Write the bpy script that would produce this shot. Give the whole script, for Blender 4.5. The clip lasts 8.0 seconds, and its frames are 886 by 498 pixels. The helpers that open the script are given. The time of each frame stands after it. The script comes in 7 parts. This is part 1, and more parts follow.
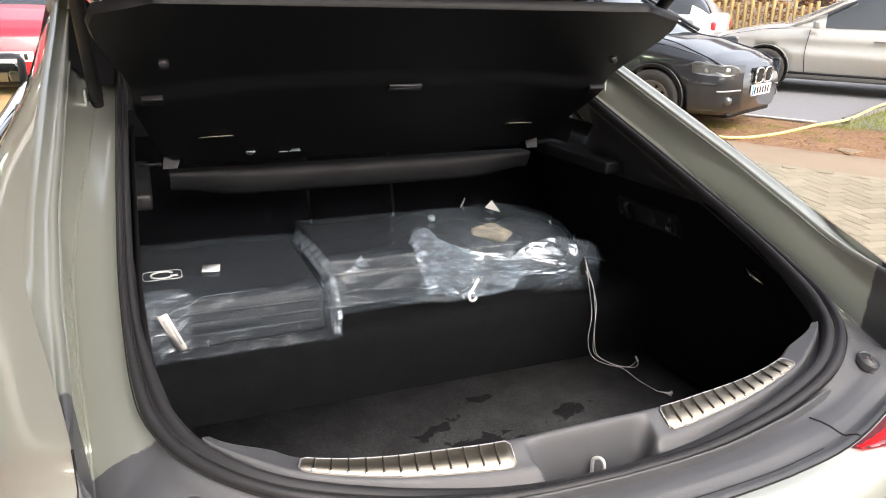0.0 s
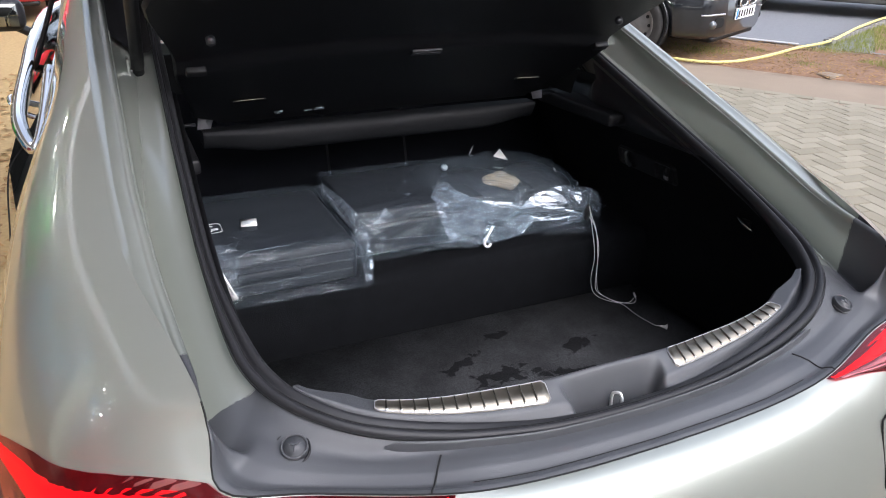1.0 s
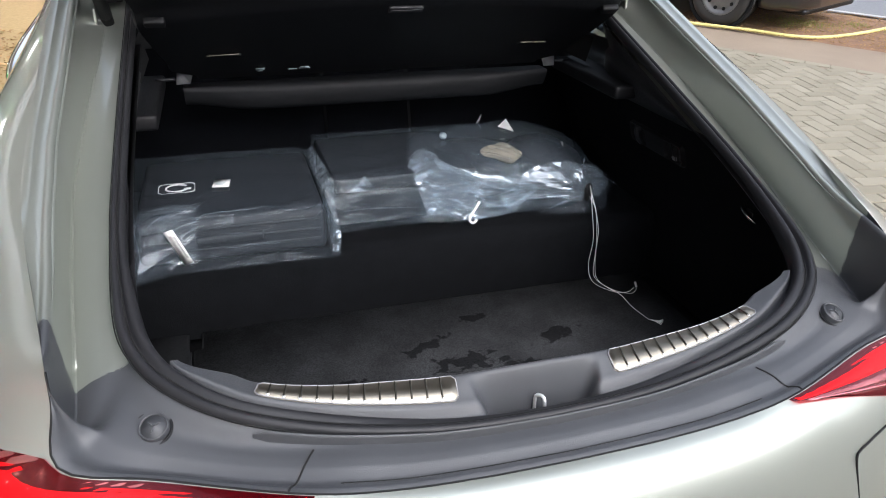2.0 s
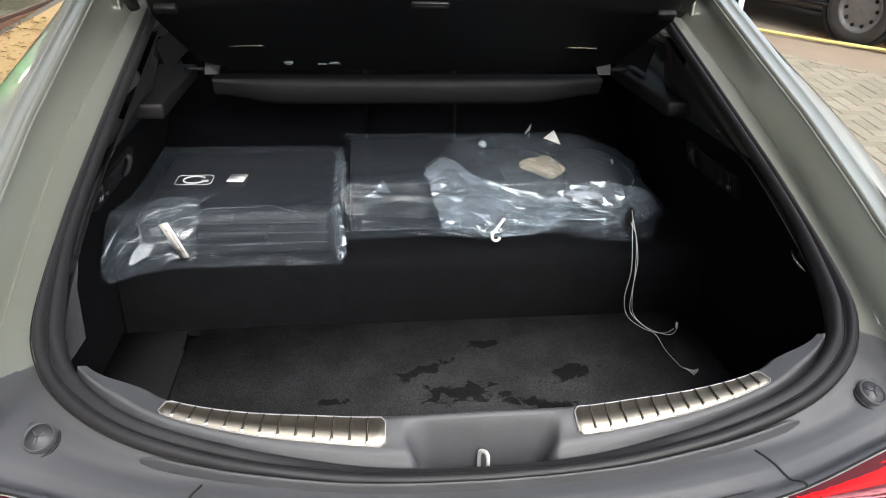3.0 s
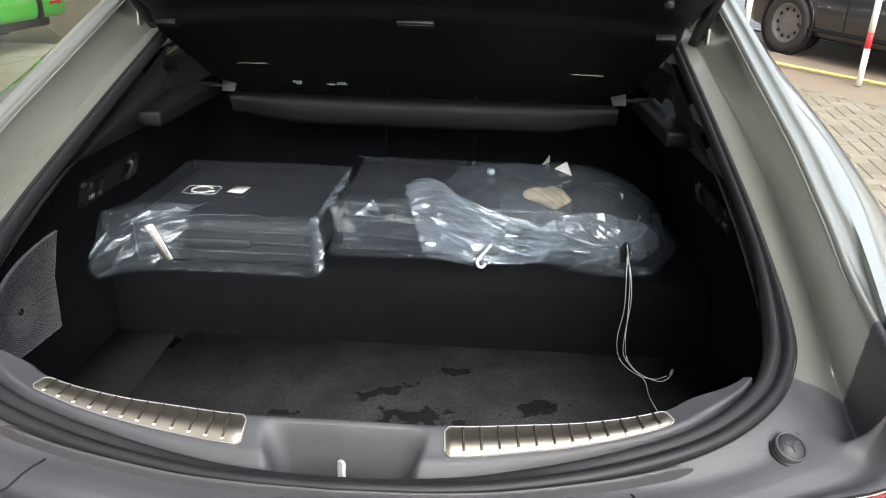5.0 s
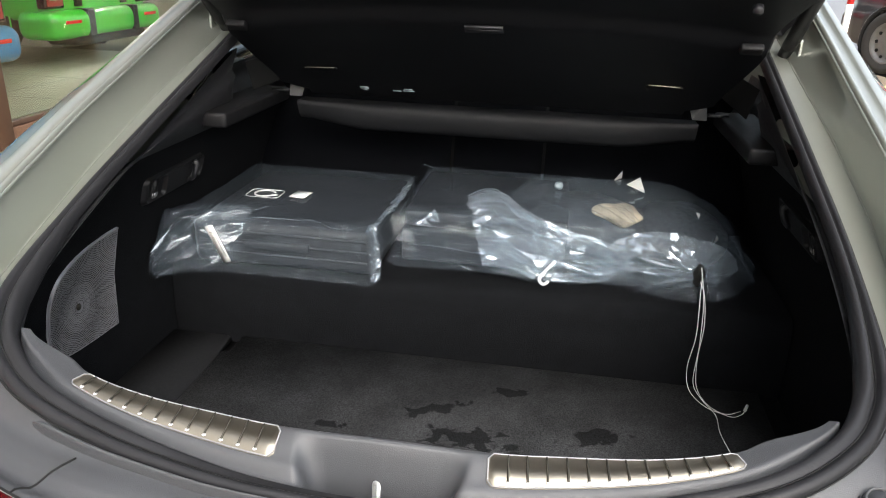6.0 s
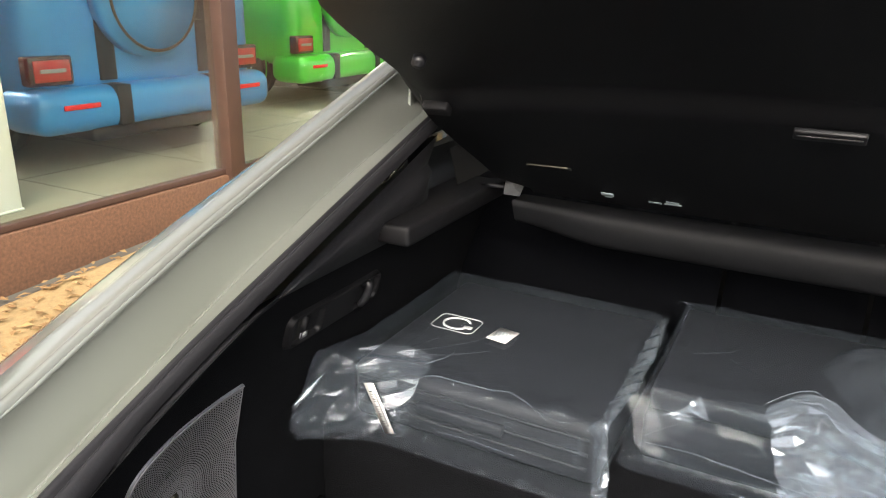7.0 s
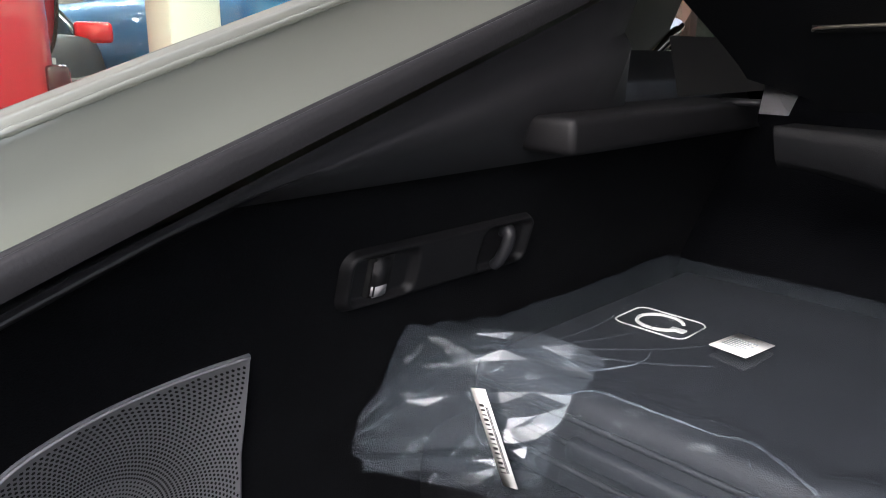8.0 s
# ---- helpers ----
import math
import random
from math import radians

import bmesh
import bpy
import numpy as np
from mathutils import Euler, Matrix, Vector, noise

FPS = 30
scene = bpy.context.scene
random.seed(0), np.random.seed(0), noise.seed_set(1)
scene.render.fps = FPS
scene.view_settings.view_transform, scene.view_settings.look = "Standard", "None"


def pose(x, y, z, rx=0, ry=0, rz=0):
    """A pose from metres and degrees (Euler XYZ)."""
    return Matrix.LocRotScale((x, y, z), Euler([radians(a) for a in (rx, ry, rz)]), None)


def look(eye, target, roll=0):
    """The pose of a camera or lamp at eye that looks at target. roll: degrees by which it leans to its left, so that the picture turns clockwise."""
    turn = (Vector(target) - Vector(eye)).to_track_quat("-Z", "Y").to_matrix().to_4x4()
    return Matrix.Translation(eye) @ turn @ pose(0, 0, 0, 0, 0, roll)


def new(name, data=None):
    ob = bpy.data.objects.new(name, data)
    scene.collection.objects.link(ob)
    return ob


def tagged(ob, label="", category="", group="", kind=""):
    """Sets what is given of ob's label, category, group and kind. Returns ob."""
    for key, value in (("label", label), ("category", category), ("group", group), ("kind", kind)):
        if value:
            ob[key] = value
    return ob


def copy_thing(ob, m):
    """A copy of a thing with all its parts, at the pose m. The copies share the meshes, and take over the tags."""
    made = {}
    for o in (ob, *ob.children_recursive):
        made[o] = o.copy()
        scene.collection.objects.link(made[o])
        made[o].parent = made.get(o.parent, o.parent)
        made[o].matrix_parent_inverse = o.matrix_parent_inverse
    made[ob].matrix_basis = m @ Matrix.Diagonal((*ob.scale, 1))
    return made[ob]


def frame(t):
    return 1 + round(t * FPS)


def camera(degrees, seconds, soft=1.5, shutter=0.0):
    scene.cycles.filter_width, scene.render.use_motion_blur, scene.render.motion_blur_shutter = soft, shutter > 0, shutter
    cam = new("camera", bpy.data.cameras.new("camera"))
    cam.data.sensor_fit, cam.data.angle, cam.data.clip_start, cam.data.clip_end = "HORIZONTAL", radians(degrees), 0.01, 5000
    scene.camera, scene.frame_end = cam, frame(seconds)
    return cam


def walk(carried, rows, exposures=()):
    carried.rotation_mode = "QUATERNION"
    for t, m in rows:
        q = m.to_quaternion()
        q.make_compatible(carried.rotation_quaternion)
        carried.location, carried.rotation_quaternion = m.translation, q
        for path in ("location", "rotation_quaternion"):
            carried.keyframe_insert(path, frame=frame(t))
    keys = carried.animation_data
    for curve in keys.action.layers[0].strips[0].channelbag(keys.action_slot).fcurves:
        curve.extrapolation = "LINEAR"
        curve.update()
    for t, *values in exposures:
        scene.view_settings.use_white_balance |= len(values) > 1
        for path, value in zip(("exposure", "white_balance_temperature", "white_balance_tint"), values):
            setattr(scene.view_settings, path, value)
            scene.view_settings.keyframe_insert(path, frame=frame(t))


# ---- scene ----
cam = camera(63.0, 8.0, soft=1.0)
PATH = [
    (0, (-0.506, -0.678, 1.386), (0.217, 1.086, 0.782), 0.7),
    (0.5, (-0.654, -0.742, 1.463), (0.066, 0.982, 0.75), 0.3),
    (1, (-0.639, -0.747, 1.501), (0.108, 0.923, 0.694), 0.4),
    (1.5, (-0.51, -0.742, 1.503), (0.198, 0.918, 0.64), 1.0),
    (1.7, (-0.453, -0.747, 1.492), (0.185, 0.934, 0.617), 0.9),
    (2.8, (-0.19, -0.667, 1.445), (0.102, 1.1, 0.556), 2.0),
    (3, (-0.146, -0.658, 1.443), (0.09, 1.122, 0.561), 1.8),
    (3.5, (-0.068, -0.657, 1.434), (0.071, 1.146, 0.579), 1.7),
    (4, (0.0, -0.661, 1.415), (0.066, 1.164, 0.598), 1.7),
    (5.5, (0.169, -0.66, 1.377), (0.005, 1.184, 0.621), 1.8),
    (6, (0.159, -0.607, 1.364), (-0.124, 1.231, 0.626), 1.9),
    (6.5, (0.082, -0.383, 1.365), (-0.472, 1.401, 0.652), 1.5),
    (7, (-0.011, -0.107, 1.381), (-0.863, 1.581, 0.729), 1.6),
    (7.5, (-0.079, 0.148, 1.266), (-1.243, 1.668, 0.687), 1.2),
    (8, (-0.163, 0.278, 1.119), (-1.533, 1.632, 0.58), 0.8),
]
walk(cam, [(t, look(eye, target, roll)) for t, eye, target, roll in PATH],
     [(0.0, 1.85, 6900, 14), (0.3, 1.65, 6400, 14), (0.8, 1.46, 6000, 15), (1.7, 1.40, 6000, 13), (3.0, 1.62, 6500, 10), (4.0, 1.67, 6500, 10), (5.5, 1.77, 6500, 10), (6.2, 1.93, 6700, 9), (6.5, 2.15, 6900, 10), (7.0, 1.98, 6900, 12), (7.5, 1.85, 6300, 12), (8.0, 1.8, 6400, 16)])

# ---- light ----
world = bpy.data.worlds.new("sky")
scene.world = world
world.use_nodes = True
wn = world.node_tree.nodes
bg = wn["Background"]
sky = wn.new("ShaderNodeTexSky")
sky.sky_type = "NISHITA"
sky.sun_disc = False
sky.sun_elevation = radians(38)
sky.sun_rotation = radians(160)
sky.air_density, sky.dust_density, sky.ozone_density = 1.3, 3.5, 1.6
veil = wn.new("ShaderNodeHueSaturation")
veil.inputs["Saturation"].default_value = 0.45
world.node_tree.links.new(sky.outputs[0], veil.inputs["Color"])
world.node_tree.links.new(veil.outputs[0], bg.inputs[0])
bg.inputs[1].default_value = 0.15
sun = new("sun", bpy.data.lights.new("sun", "SUN"))
sun.data.energy, sun.data.angle, sun.data.color = 0.7, radians(40), (1.0, 0.98, 0.95)
sun.matrix_world = look((2.2, -6, 8), (0, 0, 0))


# ---- materials ----
def mat(name, color, rough=0.5, metal=0.0, coat=0.0, noise_scale=0.0, vary=0.0, bump=0.0, bump_scale=200.0, spec=0.5, coat_rough=0.03):
    m = bpy.data.materials.new(name)
    m.use_nodes = True
    nt = m.node_tree
    b = nt.nodes["Principled BSDF"]
    b.inputs["Base Color"].default_value = (*color, 1)
    b.inputs["Roughness"].default_value = rough
    b.inputs["Metallic"].default_value = metal
    b.inputs["Coat Weight"].default_value = coat
    b.inputs["Coat Roughness"].default_value = coat_rough
    b.inputs["Specular IOR Level"].default_value = spec
    tc = nt.nodes.new("ShaderNodeTexCoord")
    if vary:
        n = nt.nodes.new("ShaderNodeTexNoise")
        n.inputs["Scale"].default_value = noise_scale
        n.inputs["Detail"].default_value = 6
        nt.links.new(tc.outputs["Object"], n.inputs["Vector"])
        r = nt.nodes.new("ShaderNodeMapRange")
        r.inputs[3].default_value, r.inputs[4].default_value = 1 - vary, 1 + vary
        nt.links.new(n.outputs["Fac"], r.inputs[0])
        mix = nt.nodes.new("ShaderNodeVectorMath")
        mix.operation = "SCALE"
        mix.inputs[0].default_value = color
        nt.links.new(r.outputs[0], mix.inputs["Scale"])
        nt.links.new(mix.outputs[0], b.inputs["Base Color"])
    if bump:
        n2 = nt.nodes.new("ShaderNodeTexNoise")
        n2.inputs["Scale"].default_value = bump_scale
        n2.inputs["Detail"].default_value = 5
        nt.links.new(tc.outputs["Object"], n2.inputs["Vector"])
        bp = nt.nodes.new("ShaderNodeBump")
        bp.inputs["Strength"].default_value = bump
        bp.inputs["Distance"].default_value = 0.002
        nt.links.new(n2.outputs["Fac"], bp.inputs["Height"])
        nt.links.new(bp.outputs[0], b.inputs["Normal"])
    return m


def slant_gloss(nt, gain, least):
    """Share of mirror gloss: small face on, rising steeply at a slant, alike from both sides."""
    lw = nt.nodes.new("ShaderNodeLayerWeight")
    lw.inputs["Blend"].default_value = 0.5
    pw = nt.nodes.new("ShaderNodeMath")
    pw.operation = "POWER"
    pw.inputs[1].default_value = 4.0
    sc = nt.nodes.new("ShaderNodeMath")
    sc.operation, sc.use_clamp = "MULTIPLY_ADD", True
    sc.inputs[1].default_value, sc.inputs[2].default_value = gain, least
    nt.links.new(lw.outputs["Facing"], pw.inputs[0])
    nt.links.new(pw.outputs[0], sc.inputs[0])
    return sc


def film_material(name, milk, gloss, least, crease, veins=0.0, rough=0.04):
    """Thin clear film: mostly see-through, with gloss that grows at a slant and a little milkiness."""
    m = bpy.data.materials.new(name)
    m.use_nodes = True
    nt = m.node_tree
    nt.nodes.remove(nt.nodes["Principled BSDF"])
    out = nt.nodes["Material Output"]
    tr, gl, di = (nt.nodes.new("ShaderNodeBsdf" + k) for k in ("Transparent", "Glossy", "Diffuse"))
    tr.inputs[0].default_value = (0.93, 0.95, 0.96, 1)
    gl.inputs["Roughness"].default_value = rough
    di.inputs[0].default_value = (0.66, 0.79, 0.92, 1)
    gl.inputs["Color"].default_value = (0.90, 0.96, 1.0, 1)
    sc = slant_gloss(nt, gloss, least)
    m1, m2 = nt.nodes.new("ShaderNodeMixShader"), nt.nodes.new("ShaderNodeMixShader")
    m1.inputs[0].default_value = milk
    nt.links.new(tr.outputs[0], m1.inputs[1])
    nt.links.new(di.outputs[0], m1.inputs[2])
    if veins:
        # milkier where the film is creased
        tc0, cr = nt.nodes.new("ShaderNodeTexCoord"), nt.nodes.new("ShaderNodeTexNoise")
        cr.noise_type = "RIDGED_MULTIFRACTAL"
        cr.inputs["Scale"].default_value, cr.inputs["Detail"].default_value = 7.0, 4
        nt.links.new(tc0.outputs["Object"], cr.inputs["Vector"])
        half, p, a = (nt.nodes.new("ShaderNodeMath") for _ in range(3))
        half.operation, half.use_clamp, half.inputs[1].default_value = "MULTIPLY", True, 0.5
        p.operation, p.inputs[1].default_value = "POWER", 8.0
        a.operation, a.use_clamp = "MULTIPLY_ADD", True
        a.inputs[1].default_value, a.inputs[2].default_value = veins, milk
        nt.links.new(cr.outputs["Fac"], half.inputs[0])
        nt.links.new(half.outputs[0], p.inputs[0])
        nt.links.new(p.outputs[0], a.inputs[0])
        nt.links.new(a.outputs[0], m1.inputs[0])
    nt.links.new(sc.outputs[0], m2.inputs[0])
    nt.links.new(m1.outputs[0], m2.inputs[1])
    nt.links.new(gl.outputs[0], m2.inputs[2])
    tc = nt.nodes.new("ShaderNodeTexCoord")
    n = nt.nodes.new("ShaderNodeTexNoise")
    n.noise_type = "RIDGED_MULTIFRACTAL"
    n.inputs["Scale"].default_value, n.inputs["Detail"].default_value = 13, 2
    bp = nt.nodes.new("ShaderNodeBump")
    bp.inputs["Strength"].default_value, bp.inputs["Distance"].default_value = crease, 0.004
    nt.links.new(tc.outputs["Object"], n.inputs["Vector"])
    nt.links.new(n.outputs["Fac"], bp.inputs["Height"])
    nt.links.new(bp.outputs[0], gl.inputs["Normal"])
    nt.links.new(m2.outputs[0], out.inputs[0])
    return m


def glass_material(name, tint, rough=0.0, reflect=1.0, least=0.05):
    """A thin pane: clear, with a mirror-like gloss by Fresnel."""
    m = bpy.data.materials.new(name)
    m.use_nodes = True
    nt = m.node_tree
    nt.nodes.remove(nt.nodes["Principled BSDF"])
    tr, gl = nt.nodes.new("ShaderNodeBsdfTransparent"), nt.nodes.new("ShaderNodeBsdfGlossy")
    tr.inputs[0].default_value = (*tint, 1)
    gl.inputs["Roughness"].default_value = rough
    sc = slant_gloss(nt, reflect, least)
    mx = nt.nodes.new("ShaderNodeMixShader")
    nt.links.new(sc.outputs[0], mx.inputs[0])
    nt.links.new(tr.outputs[0], mx.inputs[1])
    nt.links.new(gl.outputs[0], mx.inputs[2])
    nt.links.new(mx.outputs[0], nt.nodes["Material Output"].inputs[0])
    return m


PAINT = mat("sage_paint", (0.345, 0.363, 0.323), 0.40, 0.66, 1.0, noise_scale=2.0, vary=0.02, coat_rough=0.010)
PAINT.node_tree.nodes["Principled BSDF"].inputs["Coat IOR"].default_value = 1.7
PAINT.node_tree.nodes["Principled BSDF"].inputs["Coat IOR"].default_value = 1.62
RUBBER = mat("rubber", (0.021, 0.021, 0.023), 0.42, noise_scale=20, vary=0.25, bump=0.15, bump_scale=300, spec=0.22)
TRIM = mat("grey_plastic", (0.053, 0.055, 0.060), 0.40, noise_scale=14, vary=0.12, bump=0.3, bump_scale=1100)
BLACK = mat("black_plastic", (0.007, 0.007, 0.008), 0.5, noise_scale=18, vary=0.2, bump=0.25, bump_scale=1000, spec=0.3)
UPPER = mat("satin_upper_trim", (0.016, 0.016, 0.018), 0.45, noise_scale=18, vary=0.15, bump=0.2, bump_scale=1100)
BLACK_SATIN = mat("satin_black_plastic", (0.015, 0.0155, 0.018), 0.38, noise_scale=25, vary=0.15, bump=0.15, bump_scale=1000)
SHELF = mat("shelf_fabric", (0.0046, 0.0049, 0.0060), 0.46, noise_scale=12, vary=0.2, bump=0.35, bump_scale=800, spec=0.22)
RAIL = mat("rail_fabric", (0.009, 0.0095, 0.011), 0.6, noise_scale=12, vary=0.2, bump=0.35, bump_scale=800, spec=0.3)
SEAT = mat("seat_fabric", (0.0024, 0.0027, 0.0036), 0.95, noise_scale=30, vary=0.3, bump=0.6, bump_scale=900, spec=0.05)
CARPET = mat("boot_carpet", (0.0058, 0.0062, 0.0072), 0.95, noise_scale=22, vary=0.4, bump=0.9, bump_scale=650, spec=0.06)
GAP = mat("gap_shadow", (0.004, 0.004, 0.004), 0.9)
STEEL = mat("brushed_steel", (0.27, 0.245, 0.20), 0.40, 0.95, noise_scale=60, vary=0.12, bump=0.1, bump_scale=1500)
STEEL_DARK = mat("steel_rib", (0.07, 0.063, 0.05), 0.4, 0.8)
STEEL_SATIN = mat("satin_grey", (0.30, 0.30, 0.31), 0.45, 0.3)
ZINC = mat("zinc_plate", (0.78, 0.78, 0.77), 0.35, 0.5)
CHROME = mat("chrome", (0.82, 0.82, 0.82), 0.07, 1.0)
MIRROR = mat("mirror_glass", (0.30, 0.32, 0.31), 0.02, 1.0)
GRILLE = mat("grille_metal", (0.42, 0.42, 0.44), 0.40, 0.6, noise_scale=40, vary=0.1)
PRINT = mat("grey_print", (0.32, 0.38, 0.40), 0.7)
WHITE = mat("white_paper", (0.80, 0.80, 0.77), 0.6, noise_scale=40, vary=0.05)
INK = mat("black_ink", (0.02, 0.02, 0.02), 0.7)
RED_BAR = mat("red_light_bar", (0.85, 0.012, 0.015), 0.25, coat=1.0)
LAMP_RED = mat("deep_red_lens", (0.42, 0.004, 0.010), 0.3, coat=1.0)
LAMP_DARK = mat("lamp_housing", (0.055, 0.002, 0.006), 0.25, coat=1.0)
RED_LIT = mat("lit_red_bar", (0.60, 0.003, 0.004), 0.5)
RED_LIT.node_tree.nodes["Principled BSDF"].inputs["Emission Color"].default_value = (1, 0.005, 0.012, 1)
RED_LIT.node_tree.nodes["Principled BSDF"].inputs["Emission Strength"].default_value = 0.35
LAMP_CLEAR = mat("lamp_reflector", (0.5, 0.48, 0.46), 0.18, 0.9, noise_scale=60, vary=0.5, bump=0.8, bump_scale=90)
LENS = glass_material("lamp_lens", (0.95, 0.55, 0.57), reflect=0.12, least=0.015)
CAR_GLASS = glass_material("tinted_glass", (0.22, 0.25, 0.25))
SHOP_GLASS = glass_material("shop_glass", (0.94, 0.97, 0.90), reflect=0.28, least=0.022)
FILM = film_material("clear_film", 0.023, 0.60, 0.010, 0.05, veins=0.05, rough=0.10)
FILM_DOME = film_material("drawn_film", 0.042, 0.45, 0.016, 0.0, veins=0.07, rough=0.07)
FILM_FRONT = film_material("pleated_film", 0.005, 0.3, 0.016, 0.0, rough=0.03)
FILM_EDGE = film_material("folded_film_edge", 0.20, 0.6, 0.14, 0.0, rough=0.08)
FILM_MILKY = film_material("crumpled_film", 0.032, 0.8, 0.08, 0.0, rough=0.03)
FILM_NECK = film_material("gathered_film", 0.12, 0.9, 0.11, 0.0, rough=0.05)
FILM_CORNER = film_material("sealed_film_corner", 0.040, 0.7, 0.05, 0.0, rough=0.12)
FILM_RUFFLE = film_material("ruffled_film", 0.115, 1.0, 0.11, 0.0, rough=0.045)
CASE = mat("case_fabric", (0.0130, 0.0150, 0.0195), 0.55, noise_scale=16, vary=0.25, bump=0.5, bump_scale=900)
CREAM = mat("cream_foam", (0.38, 0.31, 0.22), 0.8, noise_scale=30, vary=0.15)
CORD = mat("white_cord", (0.78, 0.77, 0.74), 0.7, bump=0.6, bump_scale=900)
PAVE = mat("paving_bed", (0.10, 0.09, 0.07), 0.95, noise_scale=7, vary=0.3, bump=0.6, bump_scale=120)
BAND = mat("trodden_sand", (0.235, 0.182, 0.130), 0.95, noise_scale=2.2, vary=0.18, bump=0.5, bump_scale=140)
KERB = mat("dark_kerb_brick", (0.16, 0.15, 0.14), 0.9, noise_scale=9, vary=0.3, bump=0.5, bump_scale=120)
SOIL = mat("soil", (0.225, 0.130, 0.080), 0.95, noise_scale=9, vary=0.5, bump=1.0, bump_scale=60)
ASPH = mat("asphalt", (0.17, 0.172, 0.18), 0.85, noise_scale=25, vary=0.15, bump=0.5, bump_scale=220)
HOSE = mat("yellow_hose", (0.62, 0.54, 0.20), 0.45, noise_scale=12, vary=0.15)
DARKPAINT = mat("black_car_paint", (0.014, 0.016, 0.02), 0.3, 0.2, 1.0, noise_scale=30, vary=0.2)
SHOWGREY = mat("dark_grey_car_paint", (0.05, 0.052, 0.055), 0.5, 0.3, 0.2, noise_scale=30, vary=0.06)
GREYPAINT = mat("silver_car_paint", (0.40, 0.39, 0.355), 0.38, 0.5, 1.0, noise_scale=30, vary=0.06)
WHITEPAINT = mat("white_car_paint", (0.72, 0.73, 0.74), 0.3, 0.0, 1.0, noise_scale=30, vary=0.05)
BLUEPAINT = mat("light_blue_car_paint", (0.018, 0.225, 0.56), 0.4, 0.1, 0.6, noise_scale=30, vary=0.06)
GREENPAINT = mat("green_car_paint", (0.05, 0.55, 0.04), 0.3, 0.0, 1.0, noise_scale=30, vary=0.06)
REDPAINT = mat("red_car_paint", (0.62, 0.012, 0.03), 0.3, 0.0, 1.0, noise_scale=30, vary=0.06)
SAND = mat("tan_gravel", (0.34, 0.235, 0.105), 0.95, noise_scale=40, vary=0.35, bump=0.9, bump_scale=90)
CONCRETE = mat("pale_concrete", (0.42, 0.41, 0.38), 0.85, noise_scale=5, vary=0.12, bump=0.3, bump_scale=80)
PLINTH = mat("speckled_plinth", (0.15, 0.075, 0.04), 0.7, noise_scale=60, vary=0.6, bump=0.5, bump_scale=120)
BROWN = mat("brown_metal", (0.075, 0.04, 0.028), 0.5, noise_scale=12, vary=0.15)
WALLPAINT = mat("white_wall_paint", (0.78, 0.78, 0.75), 0.8, noise_scale=3, vary=0.04)
RENDER = mat("brown_render", (0.13, 0.115, 0.095), 0.9, noise_scale=2, vary=0.3, bump=0.5, bump_scale=40)
TYRE = mat("tyre_rubber", (0.03, 0.028, 0.026), 0.8, noise_scale=12, vary=0.3, bump=0.4, bump_scale=90)
ALLOY = mat("alloy", (0.45, 0.45, 0.46), 0.35, 0.9)
STEELWHEEL = mat("steel_wheel", (0.17, 0.165, 0.16), 0.5, 0.5, noise_scale=20, vary=0.25)
HEADLAMP = mat("headlamp_glass", (0.11, 0.12, 0.125), 0.10, 0.3, 1.0, noise_scale=18, vary=0.4)
TILE = mat("showroom_tile", (0.24, 0.225, 0.185), 0.35, noise_scale=4, vary=0.15)
JOINT = mat("tile_grout", (0.15, 0.14, 0.12), 0.8, noise_scale=30, vary=0.15)
SHOPWALL = mat("grey_wall_paint", (0.30, 0.30, 0.29), 0.8, noise_scale=3, vary=0.06)
PICKET = mat("weathered_picket", (0.30, 0.22, 0.09), 0.85, noise_scale=8, vary=0.3)
REDPLASTIC = mat("red_band", (0.70, 0.03, 0.03), 0.4)


def pieces(name, low, high, rough, scale):
    """Colour varies from piece to piece, with stains across it."""
    m = mat(name, low, rough, bump=0.7, bump_scale=scale, spec=0.2)
    nt = m.node_tree
    info, geo = nt.nodes.new("ShaderNodeObjectInfo"), nt.nodes.new("ShaderNodeNewGeometry")
    add = nt.nodes.new("ShaderNodeMath")
    nt.links.new(info.outputs["Random"], add.inputs[0])
    nt.links.new(geo.outputs["Random Per Island"], add.inputs[1])
    fract = nt.nodes.new("ShaderNodeMath")
    fract.operation = "FRACT"
    nt.links.new(add.outputs[0], fract.inputs[0])
    tc = nt.nodes.new("ShaderNodeNewGeometry")
    n = nt.nodes.new("ShaderNodeTexNoise")
    n.inputs["Scale"].default_value, n.inputs["Detail"].default_value = 3.0, 6
    nt.links.new(tc.outputs["Position"], n.inputs["Vector"])
    mean = nt.nodes.new("ShaderNodeMath")
    mean.operation = "MULTIPLY_ADD"
    mean.inputs[1].default_value = 0.55
    half = nt.nodes.new("ShaderNodeMath")
    half.operation = "MULTIPLY"
    half.inputs[1].default_value = 0.55
    nt.links.new(n.outputs["Fac"], half.inputs[0])
    nt.links.new(fract.outputs[0], mean.inputs[0])
    nt.links.new(half.outputs[0], mean.inputs[2])
    mx = nt.nodes.new("ShaderNodeMix")
    mx.data_type = "RGBA"
    mx.inputs["A"].default_value, mx.inputs["B"].default_value = (*low, 1), (*high, 1)
    nt.links.new(mean.outputs[0], mx.inputs["Factor"])
    nt.links.new(mx.outputs["Result"], nt.nodes["Principled BSDF"].inputs["Base Color"])
    return m


